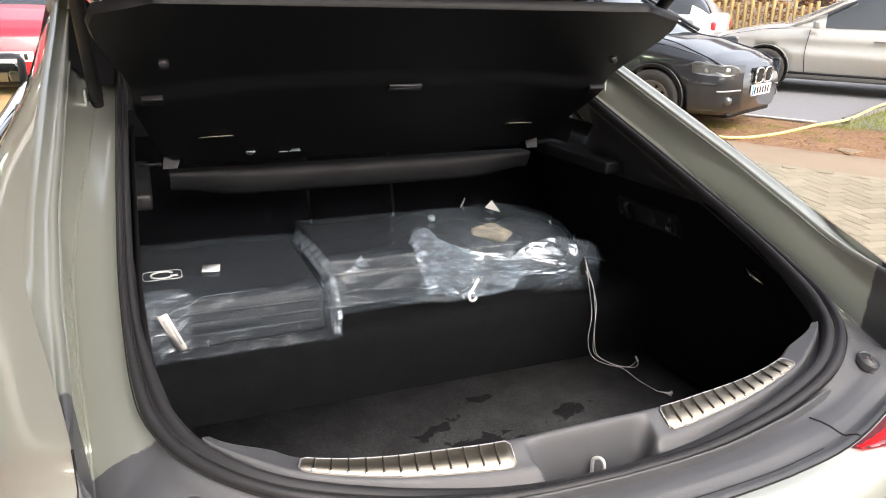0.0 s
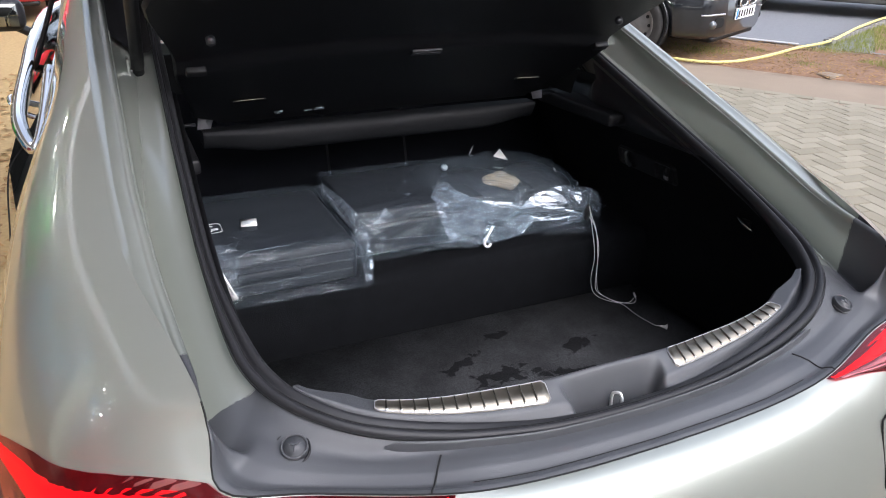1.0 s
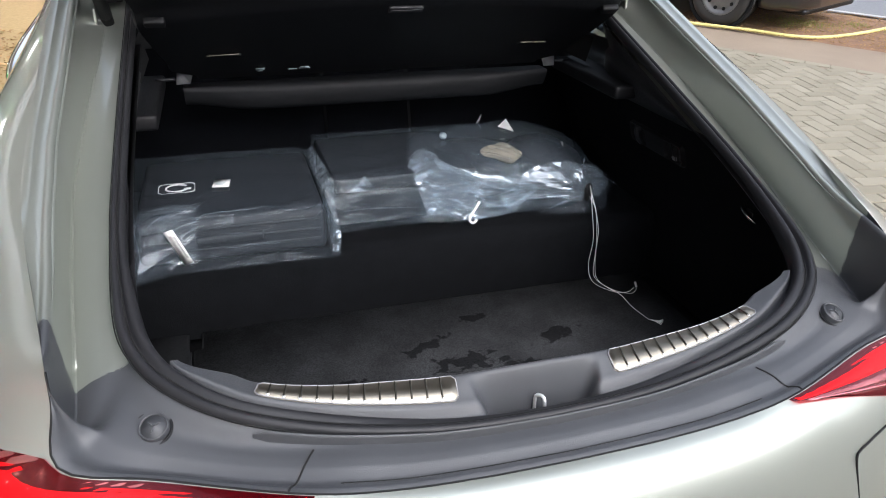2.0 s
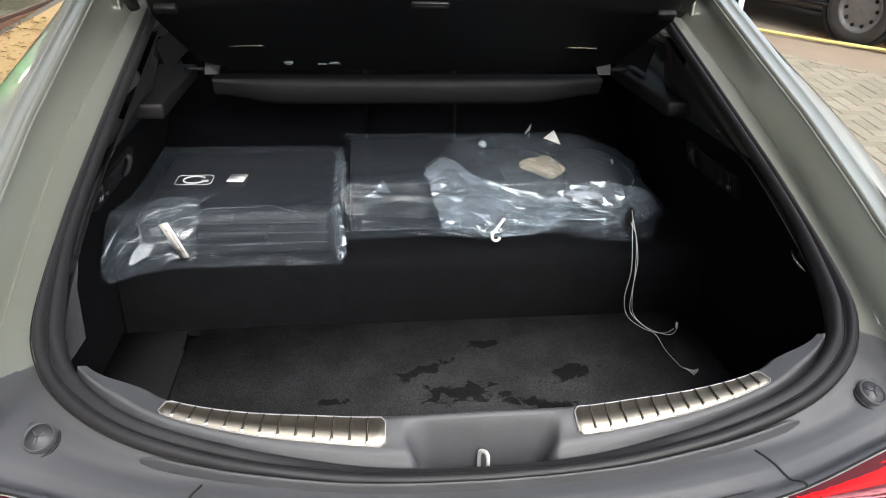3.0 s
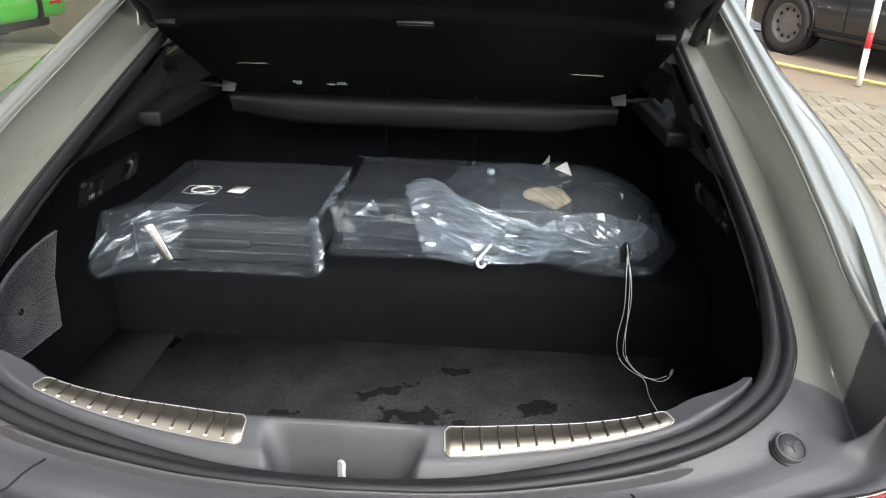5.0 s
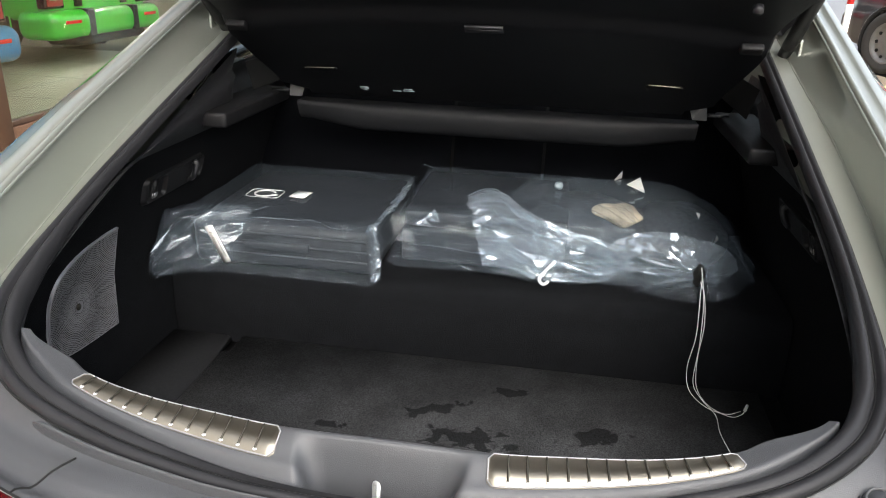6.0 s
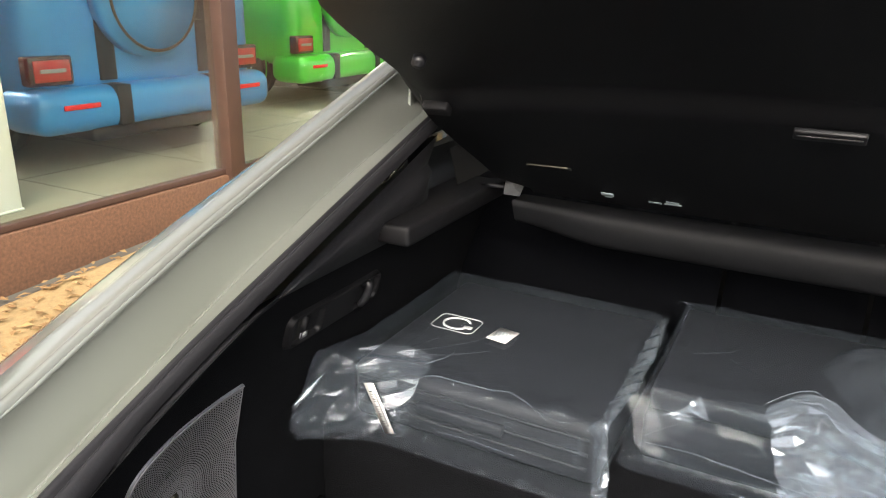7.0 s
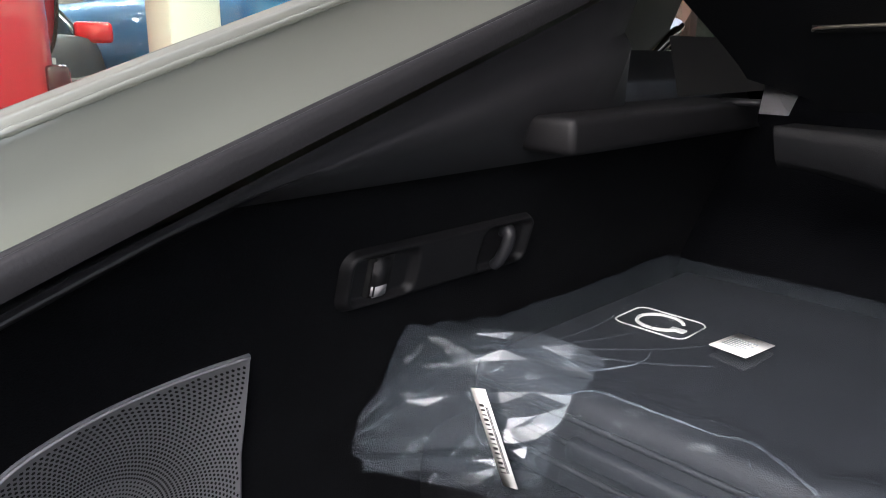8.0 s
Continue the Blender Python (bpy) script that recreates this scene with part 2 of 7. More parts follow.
BRICK = pieces("paving_block", (0.185, 0.163, 0.118), (0.29, 0.262, 0.20), 0.9, 140)
LEAF = pieces("dry_leaves", (0.13, 0.065, 0.03), (0.44, 0.28, 0.12), 0.85, 100)
GRASS = pieces("grass_blades", (0.10, 0.15, 0.03), (0.36, 0.36, 0.10), 0.8, 100)
HEDGE = pieces("beech_leaves", (0.16, 0.07, 0.03), (0.36, 0.20, 0.09), 0.9, 60)
LIGHTPANEL = bpy.data.materials.new("light_panel")
LIGHTPANEL.use_nodes = True
LIGHTPANEL.node_tree.nodes["Principled BSDF"].inputs["Emission Color"].default_value = (1, 0.99, 0.96, 1)
LIGHTPANEL.node_tree.nodes["Principled BSDF"].inputs["Emission Strength"].default_value = 50.0
DARKGLASS = mat("dark_car_glass", (0.02, 0.025, 0.026), 0.05, 0.0, 1.0)


def damp_carpet():
    """Grey needle felt with a few dark wet smears near its middle."""
    m = mat("floor_carpet", (0.040, 0.041, 0.042), 0.95, bump=0.9, bump_scale=550, spec=0.15)
    nt = m.node_tree
    b = nt.nodes["Principled BSDF"]
    tc = nt.nodes.new("ShaderNodeTexCoord")

    def node(kind, **values):
        n = nt.nodes.new("ShaderNode" + kind)
        for key, value in values.items():
            n.inputs[key].default_value = value
        nt.links.new(tc.outputs["Object"], n.inputs["Vector"])
        return n

    def math_(op, a, c, clamp=False):
        n = nt.nodes.new("ShaderNodeMath")
        n.operation, n.use_clamp = op, clamp
        for k, v in enumerate((a, c)):
            if isinstance(v, (int, float)):
                n.inputs[k].default_value = v
            else:
                nt.links.new(v, n.inputs[k])
        return n.outputs[0]
    fine, cloud, blot = node("TexNoise", Scale=380, Detail=3), node("TexNoise", Scale=9, Detail=7), node("TexNoise", Scale=34, Detail=7, Distortion=0.5)
    wet = None
    for x, y, wx, wy, rot in ((0.10, 0.612, 0.085, 0.022, 0.2), (0.05, 0.455, 0.13, 0.050, 0.1), (-0.20, 0.44, 0.05, 0.02, 0.0), (-0.02, 0.53, 0.10, 0.03, 0.5), (0.27, 0.50, 0.09, 0.035, 0.4), (0.20, 0.40, 0.10, 0.03, -0.2)):
        mp = nt.nodes.new("ShaderNodeMapping")
        mp.vector_type = "TEXTURE"
        mp.inputs["Location"].default_value, mp.inputs["Rotation"].default_value, mp.inputs["Scale"].default_value = (x, y, 0.585), (0, 0, rot), (wx, wy, 1)
        nt.links.new(tc.outputs["Object"], mp.inputs["Vector"])
        ln = nt.nodes.new("ShaderNodeVectorMath")
        ln.operation = "LENGTH"
        nt.links.new(mp.outputs[0], ln.inputs[0])
        near = math_("SUBTRACT", 1.0, ln.outputs["Value"], True)
        wet = near if wet is None else math_("MAXIMUM", wet, near)
    amount = math_("ADD", math_("MULTIPLY", wet, 0.5), blot.outputs["Fac"])
    dark = math_("MULTIPLY", math_("MULTIPLY", math_("SUBTRACT", amount, 0.70), 14.0, True), math_("MULTIPLY", wet, 6.0, True))
    ramp = nt.nodes.new("ShaderNodeMix")
    ramp.data_type = "RGBA"
    ramp.inputs["A"].default_value, ramp.inputs["B"].default_value = (0.056, 0.057, 0.059, 1), (0.014, 0.014, 0.015, 1)
    nt.links.new(dark, ramp.inputs["Factor"])
    mx = nt.nodes.new("ShaderNodeVectorMath")
    mx.operation = "SCALE"
    grain = math_("MULTIPLY_ADD", fine.outputs["Fac"], 2.6)
    grain.node.inputs[2].default_value = -0.3
    tone = math_("MULTIPLY", grain, math_("ADD", math_("MULTIPLY", cloud.outputs["Fac"], 1.8), 0.05))
    nt.links.new(ramp.outputs["Result"], mx.inputs[0])
    nt.links.new(tone, mx.inputs["Scale"])
    nt.links.new(mx.outputs[0], b.inputs["Base Color"])
    return m


CARPET_FLOOR = damp_carpet()
CARPET_SIDE = mat("side_floor_carpet", (0.019, 0.0195, 0.021), 0.95, noise_scale=120, vary=0.35, bump=0.9, bump_scale=550, spec=0.12)


# ---- mesh helpers ----
def part(name, bm, material, parent=None, label="", smooth=True):
    me = bpy.data.meshes.new(name)
    bmesh.ops.recalc_face_normals(bm, faces=bm.faces)
    bm.to_mesh(me)
    bm.free()
    for p in me.polygons:
        p.use_smooth = smooth
    for m in material if isinstance(material, (list, tuple)) else [material]:
        me.materials.append(m)
    ob = new(name, me)
    ob.parent = parent
    if label:
        ob["label"] = label
    return ob


def thing(name, label, category, at=(0, 0, 0), group="", kind=""):
    ob = new(name)
    ob.location = at
    return tagged(ob, label, category, group, kind)


def grid(rows, closed=False, bm=None, mi=None):
    """A surface through rows of points."""
    bm = bm or bmesh.new()
    vs = [[bm.verts.new(p) for p in r] for r in rows]
    for a, b in zip(vs, vs[1:]):
        n = len(a)
        for k in range(n if closed else n - 1):
            f = bm.faces.new((a[k], a[(k + 1) % n], b[(k + 1) % n], b[k]))
            if mi:
                f.material_index = mi
    return bm


def box(x0, x1, y0, y1, z0, z1, bevel=0.0, bm=None, seg=2):
    own = bmesh.new()
    bmesh.ops.create_cube(own, size=1, matrix=Matrix.Translation(((x0 + x1) / 2, (y0 + y1) / 2, (z0 + z1) / 2)) @ Matrix.Diagonal((x1 - x0, y1 - y0, z1 - z0, 1)))
    if bevel:
        bmesh.ops.bevel(own, geom=own.edges[:], offset=bevel, segments=seg, affect="EDGES", profile=0.5)
    if bm is None:
        return own
    me = bpy.data.meshes.new("tmp")
    own.to_mesh(me)
    own.free()
    bm.from_mesh(me)
    bpy.data.meshes.remove(me)
    return bm


def spline(ctrl, n):
    """Even points of a smooth curve through control points (Catmull-Rom)."""
    c = [Vector(p) for p in ctrl]
    c = [2 * c[0] - c[1]] + c + [2 * c[-1] - c[-2]]
    out = []
    m = len(c) - 3
    for k in range(n):
        u = k / (n - 1) * m
        i = min(int(u), m - 1)
        t = u - i
        a, b, d, e = c[i:i + 4]
        out.append(0.5 * ((2 * b) + (d - a) * t + (2 * a - 5 * b + 4 * d - e) * t * t + (3 * b - a - 3 * d + e) * t ** 3))
    return out


def tube(ctrl, r, n=24, k=8, bm=None, smooth_path=True):
    pts = spline(ctrl, n) if smooth_path else [Vector(p) for p in ctrl]
    bm = bm or bmesh.new()
    rows, up = [], Vector((0.13, 0.21, 1)).normalized()
    for i, p in enumerate(pts):
        t = (pts[min(i + 1, len(pts) - 1)] - pts[max(i - 1, 0)]).normalized()
        a = t.cross(up).normalized()
        b = a.cross(t).normalized()
        up = b
        rr = r(i / (len(pts) - 1)) if callable(r) else r
        rows.append([p + rr * (math.cos(q) * a + math.sin(q) * b) for q in (2 * math.pi * j / k for j in range(k))])
    grid(rows, True, bm)
    bm.verts.ensure_lookup_table()
    nv = len(bm.verts)
    bm.faces.new(bm.verts[nv - k:nv])
    bm.faces.new(list(reversed(bm.verts[nv - k * len(pts):nv - k * len(pts) + k])))
    return bm


def disc(center, axis, r, h, k=24, bevel=0.0):
    bm = bmesh.new()
    q = Vector(axis).to_track_quat("Z", "Y").to_matrix().to_4x4()
    bmesh.ops.create_cone(bm, cap_ends=True, segments=k, radius1=r, radius2=r, depth=h, matrix=Matrix.Translation(center) @ q)
    if bevel:
        bmesh.ops.bevel(bm, geom=[e for e in bm.edges if len(e.link_faces) == 2 and e.calc_face_angle(0) > 1], offset=bevel, segments=2, affect="EDGES")
    return bm


def smooth01(a, b, x):
    t = min(1, max(0, (x - a) / (b - a)))
    return t * t * (3 - 2 * t)


# ---- the car's rear: matched curves in plan ----
def plane_z(y):
    return 0.885 + 0.345 * y


N = 79
SEAL = [(0, -0.046, 0.841), (0.1, -0.043, 0.842), (0.186, -0.035, 0.846), (0.30, -0.018, 0.860), (0.41, 0.012, 0.882), (0.483, 0.057, 0.904), (0.526, 0.112, 0.924), (0.549, 0.188, 0.950), (0.562, 0.365, 1.011), (0.562, 0.61, 1.095), (0.558, 0.85, 1.178), (0.552, 1.15, 1.282), (0.545, 1.40, 1.368)]
EDGE = [(0, -0.112, 0.824), (0.13, -0.110, 0.825), (0.25, -0.106, 0.832), (0.35, -0.095, 0.845), (0.50, -0.045, 0.859), (0.603, -0.022, 0.880), (0.606, 0.020, 0.942), (0.617, 0.078, 0.994), (0.677, 0.365, 1.062), (0.687, 0.61, 1.146), (0.690, 0.85, 1.229), (0.688, 1.15, 1.332), (0.685, 1.42, 1.425)]
BODY = [(0, -0.205), (0.16, -0.20), (0.33, -0.188), (0.50, -0.155), (0.67, -0.085), (0.79, 0.01), (0.85, 0.10), (0.885, 0.22), (0.92, 0.42), (0.94, 0.68), (0.945, 0.95), (0.945, 1.2), (0.945, 1.45)]


def both(curve):
    return [Vector((-p.x, p.y, p.z)) for p in reversed(curve[1:])] + curve


C_SEAL = both(spline(SEAL, N))
C_EDGE = both(spline(EDGE, N))
C_BODY = both(spline([(x, y, 0) for x, y in BODY], N))
STATIONS = range(len(C_SEAL))


C_FINE = both(spline(SEAL, 4 * N - 3))


def inward(i, d, h, curve=None):
    """A point d inside the seal's curve and h above it."""
    curve = curve or C_SEAL
    p = curve[i]
    t = (curve[min(i + 1, len(curve) - 1)] - curve[max(i - 1, 0)])
    n = Vector((t.y, -t.x, 0)).normalized()
    return p - n * d + Vector((0, 0, h))


SILL_F = [0, 0.06, 0.14, 0.2, 0.26, 0.34, 0.42, 0.46, 0.485, 0.51, 0.54, 0.57, 0.59, 0.61, 0.64, 0.67, 0.70, 0.715, 0.73, 0.79, 0.86, 0.93, 1.0]
SILL_H = [(0, 0.002), (0.06, 0.001), (0.14, 0.0), (0.42, -0.002), (0.56, -0.005), (0.65, -0.009), (0.73, -0.012), (0.86, -0.022), (1.0, -0.035)]


def gutter_section(s, y):
    """Across the side gutter at y: a flange beside the seal, a valley, a steep wall with a rounded crest, a flat strip and an outer bead.
    Pairs of half width and height over the opening's plane."""
    wall = float(np.interp(y, (0.1, 0.3, 0.5, 0.7, 0.9, 1.4), (0.608, 0.630, 0.641, 0.641, 0.642, 0.640)))
    foot = wall - float(np.interp(y, (0.1, 0.5, 0.7, 0.9, 1.1), (0.006, 0.006, 0.018, 0.036, 0.044)))
    deep = float(np.interp(y, (0.1, 0.3, 0.5, 0.7, 0.9), (0.040, 0.044, 0.040, 0.024, 0.017)))
    x0 = s + 0.012
    rows = [(s, 0.002), (s + 0.006, -0.008), (x0, -0.014)]
    rows += [(x0 + (foot - x0) * t, -0.014 - (deep - 0.014) * t ** 1.2) for t in (0.3, 0.6, 0.84, 0.94)]
    rows += [(foot - 0.0015, -deep), (foot + 0.0005, -deep + 0.003), (foot + 0.15 * (wall - foot), -deep + 0.012), ((foot + wall) / 2, (0.036 - deep) / 2), (wall - 0.001, 0.030), (wall, 0.041)]
    return rows + [(wall + 0.0005, 0.049), (wall + 0.003, 0.0550), (wall + 0.007, 0.0568), (wall + 0.011, 0.0555), (wall + 0.0128, 0.0530), (wall + 0.015, 0.0525), (wall + 0.027, 0.0530), (wall + 0.030, 0.0555), (wall + 0.034, 0.0562)]


def ledge_row(i):
    s, e = C_SEAL[i], C_EDGE[i]
    w = smooth01(0.07, 0.125, s.y)
    k = smooth01(0.30, 0.13, s.y)
    drop = 0.020 * smooth01(0.22, 0.44, abs(s.x))
    section = gutter_section(abs(s.x), s.y + (e.y - s.y) * 0.7) + [(abs(e.x), 0.05)]
    wide = max(0.01, abs(e.x) - abs(s.x))
    row = []
    for n, (f, (x, hs)) in enumerate(zip(SILL_F, section)):
        g = min(1.0, (x - abs(s.x)) / wide)
        p = s.lerp(e, f + (g - f) * w)
        hs += (e.z - plane_z(e.y) - 0.050) * k * smooth01(8, 13, n)
        hl = float(np.interp(f, [a for a, _ in SILL_H], [b for _, b in SILL_H]))
        sill = s.z + hl - drop * smooth01(0.02, 0.28, f) + (e.z - (s.z - 0.035 - drop)) * smooth01(0.72, 1.0, f)
        p.z = (plane_z(p.y) + hs) * w + sill * (1 - w)
        row.append(p)
    row[-1] = e.copy()
    return row


def body_row(i, n=14):
    """From the edge down the outer skin to the underside."""
    e, q = C_EDGE[i], C_BODY[i]
    w = smooth01(0.0, 0.3, C_SEAL[i].y)
    end = Vector((q.x, q.y, 0.62 + 0.10 * w))
    cz = e.z - 0.004 - 0.045 * w
    cz += (1.0 - cz) * smooth01(0.4, 1.25, e.y)
    ctl = Vector((e.x + (q.x - e.x) * 0.72, e.y + (q.y - e.y) * 0.72, cz))
    row = []
    for k in range(n):
        t = k / (n - 1)
        row.append(e * (1 - t) ** 2 + ctl * 2 * t * (1 - t) + end * t * t)
    low = Vector((q.x * 0.985, q.y * 0.985, 0.42))
    return row + [low, Vector((q.x * 0.95, q.y * 0.94 + 0.01, 0.24))]


car = thing("hatchback_car", "sage green hatchback car with its boot wide open", "car")
SPLIT = [i for i in STATIONS if C_SEAL[i].y > 0.138]
low = [i for i in STATIONS if C_SEAL[i].y <= 0.152]


def keep(bm, y, side):
    """Cut a mesh along y and keep the part behind (-1) or ahead (1) of it."""
    bmesh.ops.bisect_plane(bm, geom=bm.verts[:] + bm.edges[:] + bm.faces[:], plane_co=(0, y, 0), plane_no=(0, 1, 0), clear_outer=side < 0, clear_inner=side > 0)
    return bm


WIDE = [i for i in STATIONS if C_SEAL[i].y <= 0.30]
part("rear_cover", keep(grid([ledge_row(i) for i in WIDE]), 0.118, -1), TRIM, car, "dark grey grained plastic sill cover")
for side in (-1, 1):
    part("rain_gutter", keep(grid([ledge_row(i) for i in STATIONS if C_SEAL[i].x * side > 0 and C_SEAL[i].y > 0.06]), 0.116, 1), PAINT, car)
skin = part("body_shell", grid([body_row(i) for i in STATIONS]), PAINT, car, "glossy sage green paintwork")

# weather seal: a bulb beside a flat foot
SEALSEC = [(-0.004, -0.012), (-0.006, 0.006), (-0.002, 0.012), (0.003, 0.0125), (0.0065, 0.009), (0.0085, 0.0015), (0.0105, 0.0010), (0.0125, 0.007), (0.016, 0.0130), (0.021, 0.0140), (0.026, 0.010), (0.030, -0.002), (0.028, -0.02)]
def seal_drop(i, d):
    return 0.011 * smooth01(0.008, 0.018, d) * (1 - smooth01(0.04, 0.34, abs(C_SEAL[i].x)))


def seal_h(i, d, h):
    """Height of the seal's section: a soft saddle on the sill that deepens to a groove up the sides."""
    if 0.006 < d < 0.013:
        h += (0.0100 - h) * 0.75 * smooth01(0.16, 0.05, C_SEAL[i].y)
    return h - seal_drop(i, d)


def slim(i):
    """The seal's width: full along the sill, slimmer up the sides."""
    return 1 - 0.42 * smooth01(0.14, 0.34, C_SEAL[i].y)


part("door_seal", grid([[inward(i, d * slim(i), seal_h(i, d, h) * slim(i)) for d, h in SEALSEC] for i in STATIONS]), RUBBER, car, "black rubber weather seal")


for d, h in ((-0.0075, 0.0025), (0.0095, 0.0012)):
    # fine dark grooves beside the seal's bulb
    part("seal_groove", tube([inward(i, d * slim(i), seal_h(i, d, h) * slim(i) + 0.0004) for i in STATIONS], 0.0010, 160, 5), GAP, car)


def rim_at(x):
    """Station nearest to x on the sill side."""
    return min((i for i in STATIONS if C_SEAL[i].y < 0.16), key=lambda i: abs(C_SEAL[i].x - x))


# lip strip under the seal
def lip_row(i):
    """Thin raised lip, tapering to a point at both ends."""
    w = smooth01(0.381, 0.368, abs(C_SEAL[i].x))
    s, e = C_SEAL[i], C_EDGE[i]
    row = []
    for f, h in ((-0.5, -0.004), (-0.5, 0.008), (-0.35, 0.0115), (0.0, 0.0128), (0.35, 0.0115), (0.5, 0.008), (0.5, -0.004)):
        p = s.lerp(e, 0.160 + 0.050 * f * (0.25 + 0.75 * w))
        p.z = ledge_row(i)[2].z + h * (0.3 + 0.7 * w)
        row.append(p)
    return row


part("lip_strip", grid([lip_row(i) for i in STATIONS if abs(C_SEAL[i].x) < 0.38]), TRIM, car, "thin grey rubber lip")
# panel joints in the sill cover
for side in (-1, 1):
    i = rim_at(side * 0.315)
    pts = [p + Vector((0, 0, 0.0004)) for p in ledge_row(i)[4:]]
    part("panel_joint", tube(pts, 0.0014, 24, 6, smooth_path=False), GAP, car)
part("panel_joint", tube([ledge_row(i)[18].lerp(ledge_row(i)[19], 0.8) + Vector((0, 0, 0.0002)) for i in low if abs(C_EDGE[i].x) < 0.32], 0.0008, 60, 5), GAP, car)
part("panel_joint", tube([C_EDGE[i] + Vector((0, 0.001, 0.0005)) for i in low if abs(C_EDGE[i].x) < 0.66], 0.0014, 60, 6), GAP, car)

# ---- inner sill trim, with a hollow for the latch ----
def trim_depth(x):
    return 0.088 - 0.014 * smooth01(0.18, 0.42, abs(x)) - 0.034 * smooth01(0.435, 0.53, abs(x))


def sill_row(i):
    p = C_FINE[i]
    d1 = trim_depth(p.x)
    row = []
    for f in (0, 0.06, 0.14, 0.20, 0.26, 0.32, 0.40, 0.48, 0.56, 0.64, 0.72, 0.80, 0.87, 0.93, 1.0):
        d = 0.028 + (d1 - 0.028) * f
        q = inward(i, d, 0, C_FINE)
        # the scoop's flanks flare towards the boot
        hollow = 1 - smooth01(0.050 + 0.020 * f, 0.088 + 0.026 * f, abs(p.x))
        flat = p.z + 0.345 * 0.3 * (d) - 0.012 + 0.014 * smooth01(0.12, 0.34, f) + 0.006 * smooth01(0.3, 1, f) - 0.004 * smooth01(0.93, 1, f)
        flat += smooth01(0.25, 1, f) * (0.017 - 0.026 * (min(abs(p.x), 0.42) / 0.4) ** 1.4)
        dip = (0.070 * smooth01(0.0, 0.14, f)) * hollow * (1 - smooth01(0.40, 0.96, f))
        row.append(Vector((q.x, q.y, flat - dip - 0.045 * hollow * (1 - smooth01(0.0, 0.14, f)))))
    q = inward(i, d1 + 0.006, 0, C_FINE)
    row.append(Vector((q.x, q.y, row[-1].z - 0.03)))
    row.append(Vector((q.x, q.y, 0.575)))
    return row


sill = [i for i in range(len(C_FINE)) if C_FINE[i].y < 0.088]
part("sill_trim", grid([sill_row(i) for i in sill]), TRIM, car, "dark grey moulded plastic sill trim")


def sill_point(x, f):
    """A point on the trim's flat at x and fraction f of its depth."""
    i = rim_at(x)
    j = i + 1 if C_SEAL[i].x < x else i - 1
    t = (x - C_SEAL[i].x) / (C_SEAL[j].x - C_SEAL[i].x + 1e-9)
    out = []
    for k in (i, j):
        p = C_SEAL[k]
        d1 = trim_depth(p.x)
        d = 0.028 + (d1 - 0.028) * f
        q = inward(k, d, 0)
        out.append(Vector((q.x, q.y, p.z + 0.345 * 0.3 * d - 0.012 + 0.014 + 0.006 * smooth01(0.3, 1, f) + 0.0012 + smooth01(0.25, 1, f) * (0.017 - 0.026 * (min(abs(p.x), 0.42) / 0.4) ** 1.4))))
    return out[0].lerp(out[1], t)


def kick_plate(side):
    plate = part("kick_plate", grid([[sill_point(side * x, f) + Vector((0, 0, h)) for f, h in ((0.375 + e, -0.002), (0.385 + e, 0.0012), (0.89 - e, 0.0012), (0.90 - e, -0.002))] for x, e in [(x, 0.09 * (smooth01(0.129, 0.122, x) + smooth01(0.395, 0.402, x))) for x in np.linspace(0.122, 0.402, 57)]]), STEEL, car, "brushed steel kick plate with ribs")
    rim = [sill_point(side * x, 0.380 + (0.09 if k in (0, 15) else 0)) for k, x in enumerate([0.123] + list(np.linspace(0.129, 0.395, 14)) + [0.401])] + [sill_point(side * x, 0.895 - (0.09 if k in (0, 15) else 0)) for k, x in enumerate([0.401] + list(np.linspace(0.395, 0.129, 14)) + [0.123])]
    part("rim", tube([p + Vector((0, 0, 0.0010)) for p in rim + rim[:1]], 0.0009, 33, 6, smooth_path=False), STEEL_SATIN, plate)
    for k in range(12):
        x = side * (0.146 + k * 0.0215)
        a, b = sill_point(x, 0.47), sill_point(x, 0.87)
        up = Vector((0, 0, 0.0018))
        part("rib", tube([a + up, a.lerp(b, 0.1) + up * 1.5, a.lerp(b, 0.9) + up * 1.5, b + up], lambda t: 0.0016 - 0.0007 * t, 8, 6), STEEL_DARK, plate)
        part("stud", disc(sill_point(x, 0.45) + up, (0, 0, 1), 0.0026, 0.002, 10, 0.0006), ZINC, plate)


kick_plate(-1)
kick_plate(1)

# latch striker in the hollow
striker = thing("latch_striker", "bright steel latch loop in the sill trim", "latch", (0, 0.002, 0.812))
part("loop", tube([(-0.004, 0.012, -0.01), (-0.004, 0.012, 0.016), (-0.002, 0.010, 0.023), (0.003, 0.003, 0.025), (0.004, -0.003, 0.018), (0.004, -0.004, -0.01)], 0.0026, 20, 10), ZINC, striker)
part("foot", box(-0.016, 0.018, -0.014, 0.018, -0.014, -0.006, 0.002), STEEL_DARK, striker)

# rubber stops on the sill cover
def cover_z(x, y):
    best = min((p for i in low for p in ledge_row(i)[:-1]), key=lambda p: (p.x - x) ** 2 + (p.y - y) ** 2)
    return best.z


